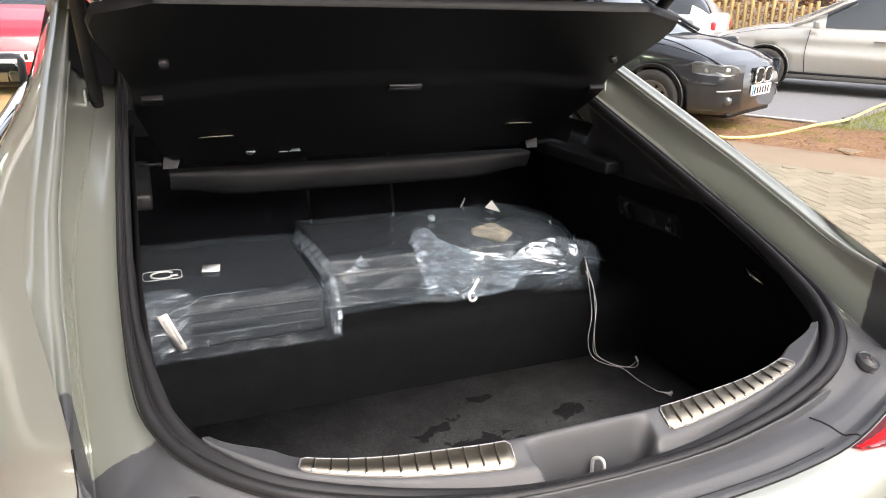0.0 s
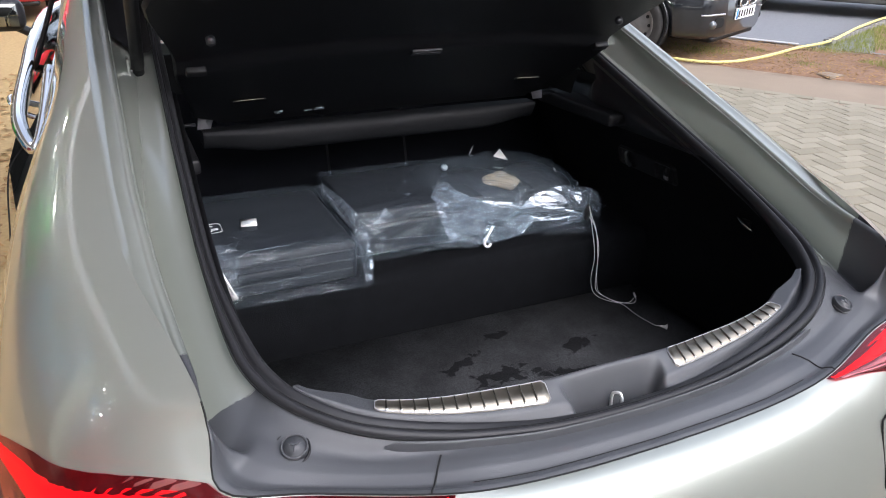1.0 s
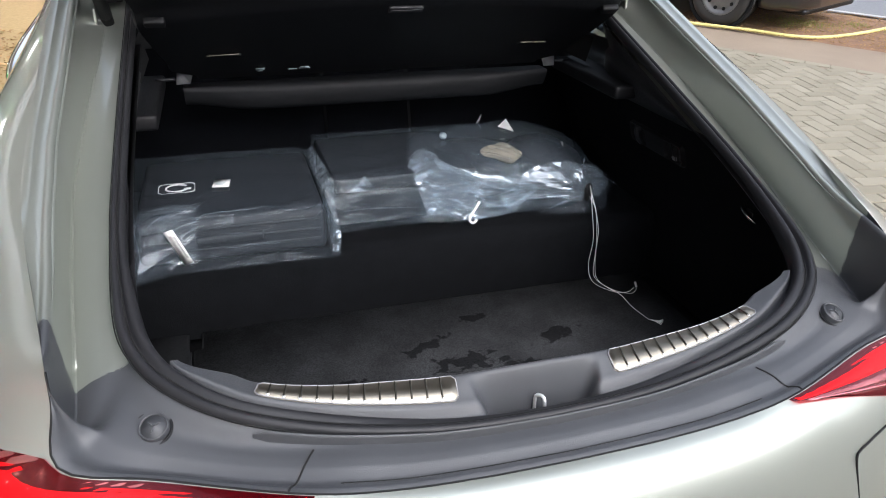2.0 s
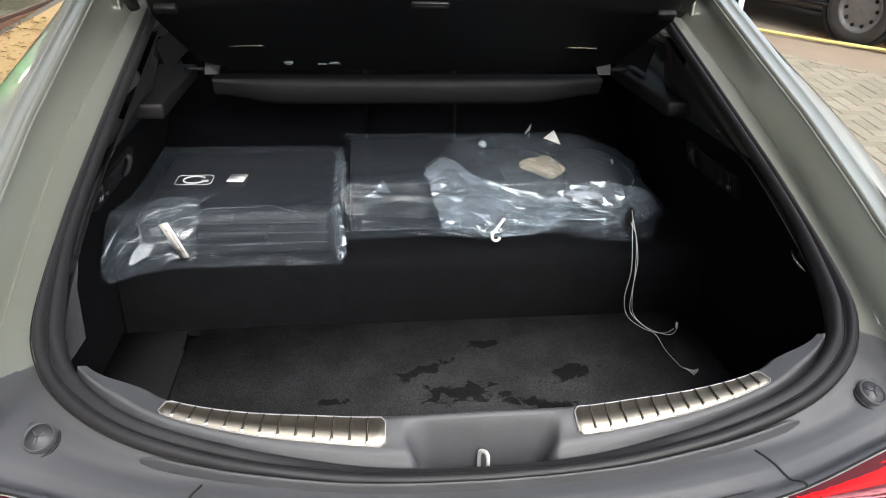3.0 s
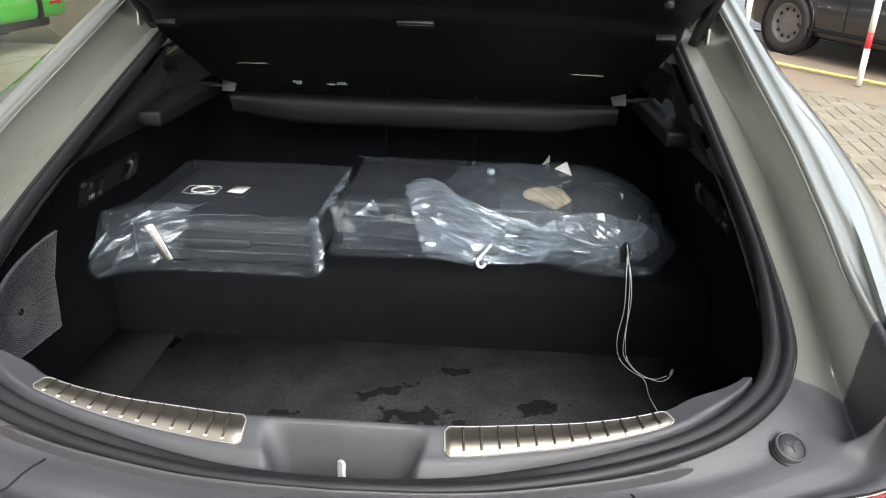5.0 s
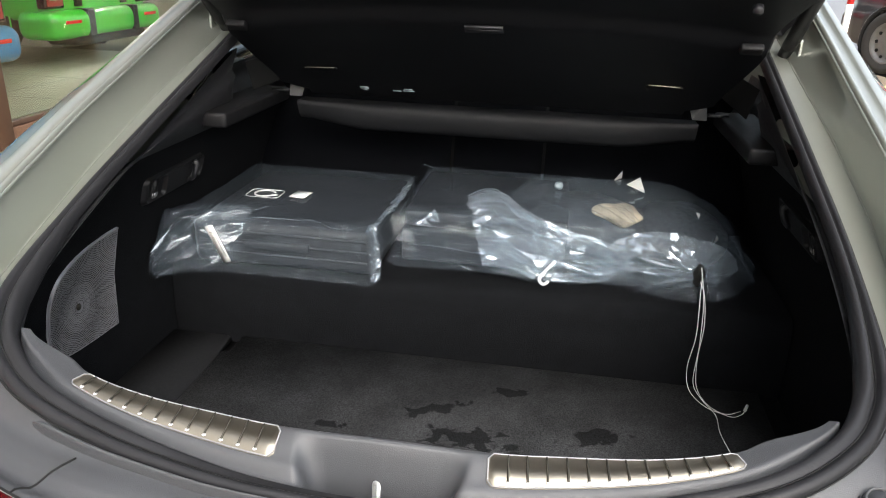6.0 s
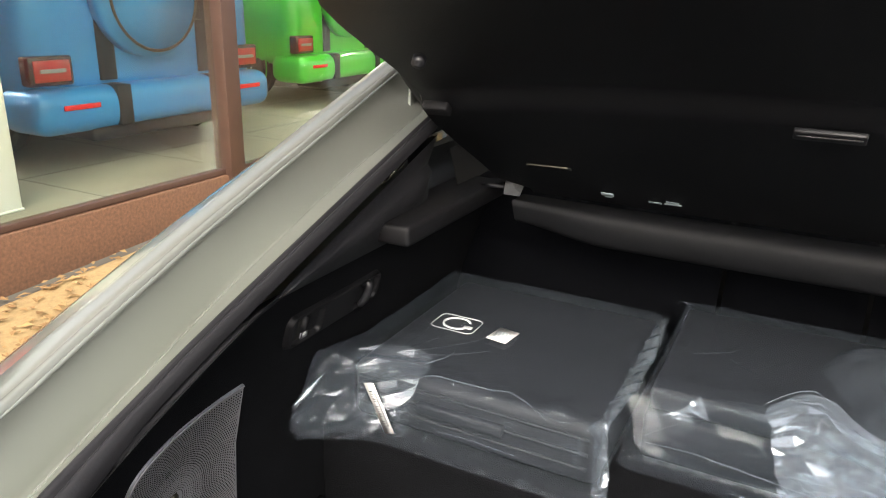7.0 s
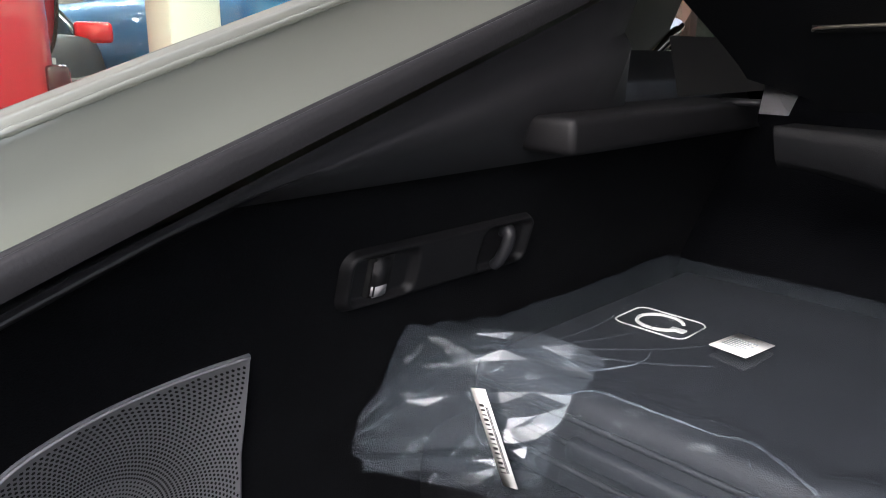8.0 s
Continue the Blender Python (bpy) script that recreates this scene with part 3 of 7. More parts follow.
for side in (-1, 1):
    z = cover_z(side * 0.505, 0.022) + 0.0065
    lean = Vector(((cover_z(side * 0.505 - 0.03, 0.022) - cover_z(side * 0.505 + 0.03, 0.022)) / 0.06, (cover_z(side * 0.505, -0.008) - cover_z(side * 0.505, 0.052)) / 0.06, 1))
    q = lean.to_track_quat("Z", "Y")
    base = Vector((side * 0.505, 0.022, z))
    well = []
    for a in range(33):
        c, s_ = math.cos(a * math.pi / 16), math.sin(a * math.pi / 16)
        well.append([base + q @ Vector((c * r + side * 0.004, s_ * r, h)) for r, h in ((0.0252, -0.0075), (0.0250, -0.0050), (0.0235, -0.0046), (0.0222, -0.0056), (0.0200, -0.0072), (0.0100, -0.0074))])
    part("stop_well", grid(well), BLACK, car, "dark oval well of the buffer")
    stop = part("rubber_stop", disc(base - lean.normalized() * 0.006, lean, 0.0152, 0.020, 28, 0.003), TRIM, car, "round grey rubber buffer")
    rows = []
    for a in range(33):
        c, s_ = math.cos(a * math.pi / 16), math.sin(a * math.pi / 16)
        rows.append([base + q @ Vector((c * r, s_ * r, h)) for r, h in ((0.0152, 0.0012), (0.0160, 0.0034), (0.0172, 0.0036), (0.0180, 0.0020), (0.0180, -0.008))])
    part("collar", grid(rows), TRIM, stop)
    for k in range(3):
        a = k * 2.094 + 0.5
        part("star_rib", tube([base + q @ Vector((math.cos(a) * r, math.sin(a) * r, 0.0046)) for r in (0.001, 0.005, 0.009)], 0.0014, 4, 6), TRIM, stop)


# ---- tail lamps: red lens, light bar, clear cell, dark base ----
def skin_point(u, t, lift):
    """Point on the outer skin: u station (float), t share of the way down."""
    i = int(u)
    f = u - i

    def at(i):
        r = body_row(i)
        k = min(t * 13, 12.999)
        a = int(k)
        return r[a].lerp(r[a + 1], k - a)
    p = at(i).lerp(at(i + 1), f)
    c = Vector((p.x * 0.55, 0.5, p.z))
    return p + (p - c).normalized() * lift


mid = len(C_SEAL) // 2
U0, U1 = 18.3, 54.0


def lamp_patch(side, a0, a1, top, bot, lift, n=22, m=6):
    rows = []
    for k in range(n + 1):
        s_ = k / n
        u = mid + side * (U0 + (U1 - U0) * (a0 + (a1 - a0) * s_))
        if side < 0:
            u = max(u, 0)
        t0, t1 = top(a0 + (a1 - a0) * s_), bot(a0 + (a1 - a0) * s_)
        rows.append([skin_point(u, t0 + (t1 - t0) * j / m, lift if 0 < j < m else lift * 0.2) for j in range(m + 1)])
    return grid(rows)


for side in (-1, 1):
    lamp = thing("tail_lamp", "wide red tail lamp with a clear inner cell", "car lamp", group="tail lamps")
    hi = lambda s: float(np.interp(U0 + (U1 - U0) * s, (18, 34, 36, 38, 40, 43, 46, 48, 50, 52, 54), (0.002, 0.004, 0.19, 0.34, 0.44, 0.55, 0.66, 0.76, 0.86, 0.92, 0.955)))
    lo = lambda s: float(np.interp(U0 + (U1 - U0) * s, (18, 20, 22, 24, 27, 30, 34, 54), (0.02, 0.19, 0.36, 0.50, 0.66, 0.80, 0.95, 0.99)))
    at = lambda f: (lambda s: hi(s) + (lo(s) - hi(s)) * f)
    part("housing", lamp_patch(side, 0.0, 1.0, at(0.01), at(0.99), 0.003, n=36), LAMP_DARK, lamp)
    part("light_bar", lamp_patch(side, 0.012, 0.97, at(0.13), at(0.50), 0.0055, n=36, m=4), RED_LIT, lamp, "bright red light bar")
    part("clear_cell", lamp_patch(side, 0.02, 0.8, at(0.53), at(0.72), 0.0045, n=30, m=4), LAMP_CLEAR, lamp, "clear cell")
    part("chrome_line", lamp_patch(side, 0.018, 0.8, at(0.73), at(0.78), 0.0062, n=30, m=2), CHROME, lamp)
    part("lens", lamp_patch(side, 0.0, 1.0, at(0.0), at(1.0), 0.0085, n=36), LENS, lamp, "glossy red lens")
# tow-eye cap joint in the bumper
cap = [skin_point(mid + u, t, 0.0015) for u, t in ((18.2, 1.0), (18.2, 0.66), (18.9, 0.60), (20, 0.585), (26, 0.56), (34, 0.54))]
part("panel_joint", tube(cap, 0.0018, 40, 6), GAP, car)

# black covers over the hinges at the gutter's upper end
for side in (-1, 1):
    part("hinge_cover", grid([[p + Vector((0, 0, 0.016 + 0.03 * smooth01(1.0, 1.2, p.y))) for p in ledge_row(i)[1:13]] for i in STATIONS if C_SEAL[i].x * side > 0 and C_SEAL[i].y > 1.0]), BLACK, car)

# seam in the gutter's valley and a lumpy bead of sealant under its crest
for side in (-1, 1):
    ups = [i for i in SPLIT if C_SEAL[i].x * side > 0 and ledge_row(i)[8].y > 0.125]
    part("seam", tube([ledge_row(i)[7] + Vector((0, 0, 0.0006)) for i in ups], 0.0013, 70, 6), PAINT, car)
    pts = [ledge_row(i)[13] + Vector((-side * 0.0005, 0, -0.001)) for i in ups if C_SEAL[i].y > 0.16]
    part("sealant_bead", tube(pts if side > 0 else pts[::-1], lambda t: 0.0024 * smooth01(0, 0.1, t) * smooth01(1, 0.95, t) + 0.0002 + 0.0007 * noise.noise((t * 120, side, 0)), 200, 6), PAINT, car)

# ---- boot interior ----
FLOOR_Z, STEP_Z, STEP_Y, SEAT_Y = 0.585, 0.745, 0.722, 1.20


def slab(outline, z0, z1, bevel=0.004):
    bm = bmesh.new()
    vs = [bm.verts.new((x, y, z1)) for x, y in outline]
    f = bm.faces.new(vs)
    if f.normal.z < 0:
        f.normal_flip()
    r = bmesh.ops.extrude_face_region(bm, geom=[f])
    bmesh.ops.translate(bm, verts=[v for v in r["geom"] if isinstance(v, bmesh.types.BMVert)], vec=(0, 0, z0 - z1))
    if bevel:
        es = [e for e in bm.edges if abs(e.verts[0].co.z - e.verts[1].co.z) < 1e-6 and e.verts[0].co.z > (z0 + z1) / 2]
        bmesh.ops.bevel(bm, geom=es, offset=bevel, segments=2, affect="EDGES")
    return bm


part("boot_floor", slab([(-0.503, 0.03), (0.60, 0.03), (0.60, STEP_Y - 0.004), (-0.486, STEP_Y - 0.004), (-0.486, 0.650), (-0.503, 0.650)], FLOOR_Z - 0.02, FLOOR_Z), CARPET_FLOOR, car, "damp dark grey carpeted boot floor")
part("side_floor", slab([(-0.66, 0.03), (-0.507, 0.03), (-0.507, 0.645), (-0.513, 0.648), (-0.513, STEP_Y - 0.004), (-0.66, STEP_Y - 0.004)], FLOOR_Z - 0.02, FLOOR_Z - 0.001), CARPET_SIDE, car, "dark carpeted side floor")
part("underfloor", box(-0.7, 0.7, -0.02, 1.3, FLOOR_Z - 0.05, FLOOR_Z - 0.035), BLACK, car)
bm = bmesh.new()
prof = [(STEP_Y, FLOOR_Z - 0.02), (STEP_Y - 0.003, FLOOR_Z + 0.05), (STEP_Y, STEP_Z - 0.035), (STEP_Y + 0.006, STEP_Z - 0.014), (STEP_Y + 0.018, STEP_Z - 0.003), (STEP_Y + 0.04, STEP_Z), (SEAT_Y, STEP_Z)]
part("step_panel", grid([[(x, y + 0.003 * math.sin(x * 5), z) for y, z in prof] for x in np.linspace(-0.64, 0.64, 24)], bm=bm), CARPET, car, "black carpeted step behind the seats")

# seat backs in three pieces
for x0, x1 in ((-0.69, -0.116), (-0.108, 0.126), (0.134, 0.69)):
    rows = []
    for x in np.linspace(x0, x1, 12):
        e = min(x - x0, x1 - x) / 0.014
        bulge = 0.014 * (1 - math.exp(-e))
        rows.append([(x, SEAT_Y + 0.02 + 0.10 * t - bulge, STEP_Z - 0.01 + 0.36 * t) for t in np.linspace(0, 1, 8)])
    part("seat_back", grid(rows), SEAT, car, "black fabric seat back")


def lining_row(y, side):
    """Fabric side wall from the trim's lower edge to the floor."""
    top = min(1.018, plane_z(y) - 0.028)
    near = smooth01(0.08, 0.26, y)
    xt = 0.50 + 0.083 * near
    xb = 0.505 + 0.14 * smooth01(0.06, 0.32, y)
    row = []
    for t in np.linspace(0, 1, 9):
        z = top + (FLOOR_Z - 0.02 - top) * t
        x = xt + (xb - xt) * min(1, t * 2.2) ** 0.8
        row.append((side * x, y, z))
    return row


def wall_x(y, z):
    """Half width of the lining at y, z."""
    row = lining_row(y, 1)
    for a, b in zip(row, row[1:]):
        if a[2] >= z >= b[2]:
            return a[0] + (b[0] - a[0]) * (a[2] - z) / (a[2] - b[2])
    return row[0][0]


for side in (-1, 1):
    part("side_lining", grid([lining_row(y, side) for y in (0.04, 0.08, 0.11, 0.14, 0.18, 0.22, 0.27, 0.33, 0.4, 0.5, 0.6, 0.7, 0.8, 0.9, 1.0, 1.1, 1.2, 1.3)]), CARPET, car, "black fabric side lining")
    # plastic upper trim under the seal
    rows = []
    for i in STATIONS:
        p = C_SEAL[i]
        if p.x * side > 0 and p.y > 0.10:
            z1 = min(1.02, plane_z(p.y) - 0.022)
            s0 = inward(i, 0.027, -0.012)
            x1 = 0.50 + 0.076 * smooth01(0.08, 0.26, p.y)
            # over the wheel the trim sinks to a low sill under the side window
            s0 = s0.lerp(Vector((side * 0.640, p.y, 1.118)), smooth01(0.90, 0.99, p.y))
            rows.append([s0, s0.lerp(Vector((side * (x1 - 0.014), p.y, z1)), 0.22) + Vector((side * 0.010, 0, -0.012)), s0.lerp(Vector((side * (x1 - 0.014), p.y, z1)), 0.34) + Vector((-side * 0.002, 0, -0.004)), s0.lerp(Vector((side * (x1 - 0.008), p.y, z1)), 0.7), Vector((side * (x1 - 0.006), p.y, z1)), Vector((side * (x1 + 0.01), p.y, z1 - 0.004))])
    part("upper_trim", grid(rows), UPPER, car, "satin black plastic upper trim")
    # parcel shelf rest: a rounded ledge
    part("shelf_rest", box(*sorted((side * 0.511, side * 0.600)), 0.770, 1.135, 1.032, 1.064, 0.007, seg=3), BLACK, car)
    # inner pillar
    part("pillar_trim", grid([[(side * (0.555 + 0.02 * k), y, 1.07 + 0.055 * k + 0.02 * math.sin(k * 1.2)) for k in np.linspace(0, 0.85, 6)] for y in np.linspace(1.02, 1.5, 8)]), GAP, car)

# speaker grille on the side lining
def grille(side):
    curve = [(0.520, 0.698), (0.45, 0.701), (0.385, 0.706), (0.349, 0.716), (0.334, 0.737), (0.332, 0.775), (0.335, 0.820), (0.343, 0.847), (0.359, 0.865), (0.387, 0.878), (0.427, 0.888), (0.48, 0.893), (0.529, 0.894)]
    outline = [(p.x, p.y) for p in spline([(y, z, 0) for y, z in curve], 49)] + [(0.526, 0.80)]

    def on(y, z, lift):
        return Vector((side * (wall_x(y, z) - lift), y, z))
    cy, cz = 0.415, 0.783
    sp = thing("speaker_grille", "dark grey perforated speaker grille on the boot lining", "speaker grille")
    ring = outline
    bm = bmesh.new()
    rows = []
    for s_, lift in ((1.0, -0.001), (0.995, 0.004), (0.975, 0.005), (0.955, 0.004), (0.6, 0.0035), (0.3, 0.003), (0.05, 0.003)):
        rows.append([on(cy + (y - cy) * s_, cz + (z - cz) * s_, lift) for y, z in ring])
    grid(rows, True, bm)
    plate = part("grille_plate", bm, GRILLE, sp)
    part("grille_rim", tube([on(cy + (y - cy) * 0.985, cz + (z - cz) * 0.985, 0.005) for y, z in ring[14:49]], 0.0016, 60, 8), STEEL_SATIN, sp, "bright metal edge")

    def inside(y, z, m):
        n = len(ring)
        hit = False
        for a in range(n):
            (y1, z1), (y2, z2) = ring[a], ring[(a + 1) % n]
            y1, z1, y2, z2 = cy + (y1 - cy) * m, cz + (z1 - cz) * m, cy + (y2 - cy) * m, cz + (z2 - cz) * m
            if (z1 > z) != (z2 > z) and y < (y2 - y1) * (z - z1) / (z2 - z1) + y1:
                hit = not hit
        return hit
    vs, fs = [], []
    r = 0.012
    while r < 0.20:
        n = 132 if r > 0.045 else (84 if r > 0.028 else 48)
        for k in range(n):
            a = 2 * math.pi * (k + 0.5 * (round((r - 0.012) / 0.0031) % 2)) / n
            y, z = cy + r * math.cos(a), cz + r * math.sin(a)
            if inside(y, z, 0.955):
                h = 0.0006 + 0.0090 * r
                hr = min(h, 0.0011)
                b = len(vs)
                for q in range(6):
                    cr, ct = hr * math.cos(q * 1.047), h * math.sin(q * 1.047)
                    vs.append(on(y + cr * math.cos(a) - ct * math.sin(a), z + cr * math.sin(a) + ct * math.cos(a), 0.0062))
                fs.append(tuple(range(b, b + 6)))
        r += 0.0031
    me = bpy.data.meshes.new("hole")
    me.from_pydata(vs, [], fs)
    me.materials.append(GAP)
    holes = new("perforation", me)
    holes.parent = sp
    holes["kind"] = "stuff"
    part("badge", disc(on(cy, cz, 0.005), (side, 0, 0), 0.006, 0.0015, 16), STEEL_DARK, sp)


grille(-1)


# switch and hook panel on each lining
def hook_panel(side):
    def on(y, z, lift):
        return Vector((side * (wall_x(y, z) - lift), y, z + 0.0))
    hp = thing("hook_panel", "dark grey plastic panel with a switch and a bag hook", "hook panel", group="hook panels")
    y0, y1, z0, z1 = 0.603, 0.842, 0.905, 0.963

    def inset(y, z, ya, yb, za, zb, r):
        """Distance inside a rounded rectangle, negative outside it."""
        qy, qz = abs(y - (ya + yb) / 2) - (yb - ya) / 2 + r, abs(z - (za + zb) / 2) - (zb - za) / 2 + r
        return r - math.hypot(max(qy, 0), max(qz, 0)) - min(max(qy, qz), 0)

    def lift(y, z):
        h = 0.0115 * smooth01(-0.001, 0.006, inset(y, z, y0, y1, z0, z1, 0.016)) - 0.002
        h -= 0.0085 * smooth01(0.0, 0.007, inset(y, z, y0 + 0.008, y0 + 0.082, z0 + 0.005, z1 - 0.006, 0.012))
        return h - 0.0085 * smooth01(0.0, 0.007, inset(y, z, y1 - 0.080, y1 - 0.006, z0 + 0.004, z1 - 0.005, 0.012))
    part("panel", grid([[on(y, z, lift(y, z)) for z in np.linspace(z0, z1, 34)] for y in np.linspace(y0, y1, 121)]), BLACK, hp)

    def block(ya, yb, za, zb, l0, l1, bevel):
        bm = bmesh.new()
        vs = [bm.verts.new(on(y, z, l)) for l in (l0, l1) for y, z in ((ya, za), (yb, za), (yb, zb), (ya, zb))]
        for f in ((0, 1, 2, 3), (4, 5, 6, 7), (0, 1, 5, 4), (1, 2, 6, 5), (2, 3, 7, 6), (3, 0, 4, 7)):
            bm.faces.new([vs[k] for k in f])
        bmesh.ops.recalc_face_normals(bm, faces=bm.faces)
        bmesh.ops.bevel(bm, geom=bm.edges[:], offset=bevel, segments=2, affect="EDGES")
        return bm
    part("switch_well", block(0.632, 0.660, 0.912, 0.955, 0.0, 0.0024, 0.0008), GAP, hp)
    rocker = part("switch", block(0.6365, 0.6550, 0.9135, 0.951, 0.0, 0.0065, 0.0025), BLACK, hp, "black rocker switch")
    part("switch_tip", block(0.6375, 0.6540, 0.9140, 0.9275, 0.0, 0.0078, 0.0025), STEEL_SATIN, rocker, "silver tip")
    bm = tube([on(0.800, 0.948, 0.0), on(0.800, 0.947, 0.009), on(0.798, 0.936, 0.012), on(0.794, 0.920, 0.011), on(0.793, 0.912, 0.006)], lambda t: 0.0075 - 0.002 * t, 20, 10)
    part("hook", bm, BLACK_SATIN, hp, "small folding hook")


hook_panel(-1)
hook_panel(1)
clip = thing("lashing_clip", "bright metal lashing clip on the lining", "clip", (wall_x(0.36, 0.9) - 0.012, 0.36, 0.9))
part("clip_loop", tube([(0, 0.026, 0.010), (-0.004, 0.01, 0.004), (-0.004, -0.01, -0.004), (0, -0.026, -0.010)], lambda t: 0.001 + 0.004 * math.sin(math.pi * t), 12, 8), CHROME, clip)
part("clip_base", box(0.0, 0.008, -0.012, 0.012, -0.008, 0.008, 0.002), BLACK, clip)


# ---- lifted parcel shelf ----
def shelf_pt(x, s, lift=0.0):
    """s: metres up the shelf from its hinge; lift: towards the boot."""
    sag = 0.004 * math.sin(min(1, s / 0.36) * math.pi)
    y, z = 1.078 - s * 0.823, 1.062 + s * 0.568
    return Vector((x, y - lift * 0.568, z - lift * 0.823 - sag))


def shelf_half(s):
    return 0.432 + 0.055 * smooth01(0.018, 0.055, s) + 0.04 * smooth01(0.05, 0.3, s) + 0.05 * smooth01(0.3, 0.52, s) - 0.10 * smooth01(0.53, 0.585, s) ** 2


shelf = thing("parcel_shelf", "black moulded parcel shelf lifted with the tailgate", "parcel shelf")
rows = []
SS = [0.0, 0.02, 0.035, 0.055, 0.08, 0.12, 0.18, 0.25, 0.28, 0.30, 0.31, 0.32, 0.33, 0.34, 0.35, 0.36, 0.37, 0.38, 0.39, 0.40, 0.43, 0.48, 0.52, 0.55, 0.57, 0.582]
for s in SS:
    crease = lambda x: 0.016 * smooth01(0.345, 0.378, s + 0.06 * abs(x) ** 2.5)
    rows.append([shelf_pt(x * shelf_half(s), s, -crease(x)) for x in np.linspace(-1, 1, 61)])
top = [[p + Vector((0, 0.010, 0.018)) for p in r] for r in rows]
bm = grid(rows)
grid(top, bm=bm)
edge_a = [r[0] for r in rows] + rows[-1] + [r[-1] for r in reversed(rows)]
edge_b = [r[0] for r in top] + top[-1] + [r[-1] for r in reversed(top)]
grid([edge_a, [a.lerp(b, 0.5) + (a - Vector((0, 0.9, a.z))).normalized() * 0.006 for a, b in zip(edge_a, edge_b)], edge_b], bm=bm)
part("shelf_panel", bm, SHELF, shelf)
part("handle", box(-0.037, 0.037, -0.010, 0.010, -0.004, 0.003, 0.002), BLACK_SATIN, shelf).matrix_world = Matrix.Translation(shelf_pt(0.007, 0.338, 0.004)) @ Matrix.Rotation(radians(-34.6), 4, "X")
part("handle_edge", tube([shelf_pt(-0.026, 0.343, 0.010), shelf_pt(0.040, 0.343, 0.010)], 0.0011, 6, 6), BLACK_SATIN, shelf)
for side in (-1, 1):
    part("grab_slot", tube([shelf_pt(side * 0.336, 0.150, 0.003), shelf_pt(side * 0.36, 0.150, 0.0035), shelf_pt(side * 0.398, 0.146, 0.003), shelf_pt(side * 0.405, 0.140, 0.001)], 0.0016, 14, 6), STEEL, shelf)
    part("slot_shadow", box(-0.036, 0.036, -0.004, 0.004, -0.001, 0.001), GAP, shelf).matrix_world = Matrix.Translation(shelf_pt(side * 0.368, 0.143, 0.0015)) @ Matrix.Rotation(radians(-34.6), 4, "X")
    ck = part("string_clip", box(-0.02, 0.02, -0.011, 0.011, -0.007, 0.007, 0.003), BLACK, shelf)
    ck.matrix_world = Matrix.Translation(shelf_pt(side * 0.492, 0.315, 0.006)) @ Matrix.Rotation(radians(-34.6), 4, "X")
    part("prong", tube([shelf_pt(side * 0.500, 0.322, 0.016), shelf_pt(side * 0.475, 0.322, 0.016)], 0.002, 4, 6), BLACK_SATIN, ck)
    part("stud_pin", disc(shelf_pt(side * 0.468, 0.437, 0.004), (0, -0.568, -0.823), 0.009, 0.016, 14, 0.002), BLACK_SATIN, shelf)
    part("pivot_pin", tube([shelf_pt(side * 0.485, 0.006, 0.0), shelf_pt(side * 0.53, 0.006, 0.0)], 0.004, 4, 8), BLACK_SATIN, shelf)
# printed bars of a care label
for x, w, s, h in ((-0.290, 0.020, 0.052, 0.011), (-0.290, 0.012, 0.040, 0.004), (-0.214, 0.020, 0.044, 0.005), (-0.186, 0.020, 0.055, 0.005), (-0.186, 0.026, 0.046, 0.004)):
    part("printed_bar", box(-w / 2, w / 2, -h / 2, h / 2, -0.0006, 0.0006), PRINT, shelf).matrix_world = Matrix.Translation(shelf_pt(x, s, 0.002)) @ Matrix.Rotation(radians(-34.6), 4, "X")

cross = thing("luggage_cover_rail", "fixed dark grey front rail of the parcel shelf", "shelf rail")
rows = []
for x in np.linspace(-0.47, 0.47, 31):
    k = 1 - 0.55 * smooth01(0.30, 0.47, abs(x))
    droop = 0.008 * (abs(x) / 0.47) ** 3
    rows.append([(x, 1.13, 1.042), (x, 1.086, 1.042), (x, 1.074, 1.035 + droop), (x, 1.070 + 0.012 * (1 - k), 1.023 + droop), (x, 1.078 + 0.02 * (1 - k), 1.020 - 0.032 * k), (x, 1.098, 1.015 - 0.040 * k), (x, 1.15, 1.017 - 0.038 * k)])
part("rail", grid(rows), RAIL, cross)
for side in (-1, 1):
    bm = bmesh.new()
    vs = [bm.verts.new((side * x, y, z)) for x, y, z in ((0.477, 1.058, 1.096), (0.436, 1.058, 1.097), (0.452, 1.062, 1.055), (0.483, 1.062, 1.055))]
    bm.faces.new(vs)
    bmesh.ops.solidify(bm, geom=bm.faces[:], thickness=0.012)
    part("end_bracket", bm, STEEL_SATIN, cross, "light grey end bracket")

# ---- tailgate overhead, roof and cabin ----
gate = thing("tailgate", "raised tailgate with a black inner lining", "tailgate")


def gate_pt(x, s, d):
    return Vector((x, 1.22 - s * 0.888, 1.43 + s * 0.46 + d))


def gate_half(s):
    return 0.685 - 0.085 * smooth01(0.75, 1.15, s) - 0.16 * smooth01(1.12, 1.28, s) ** 2


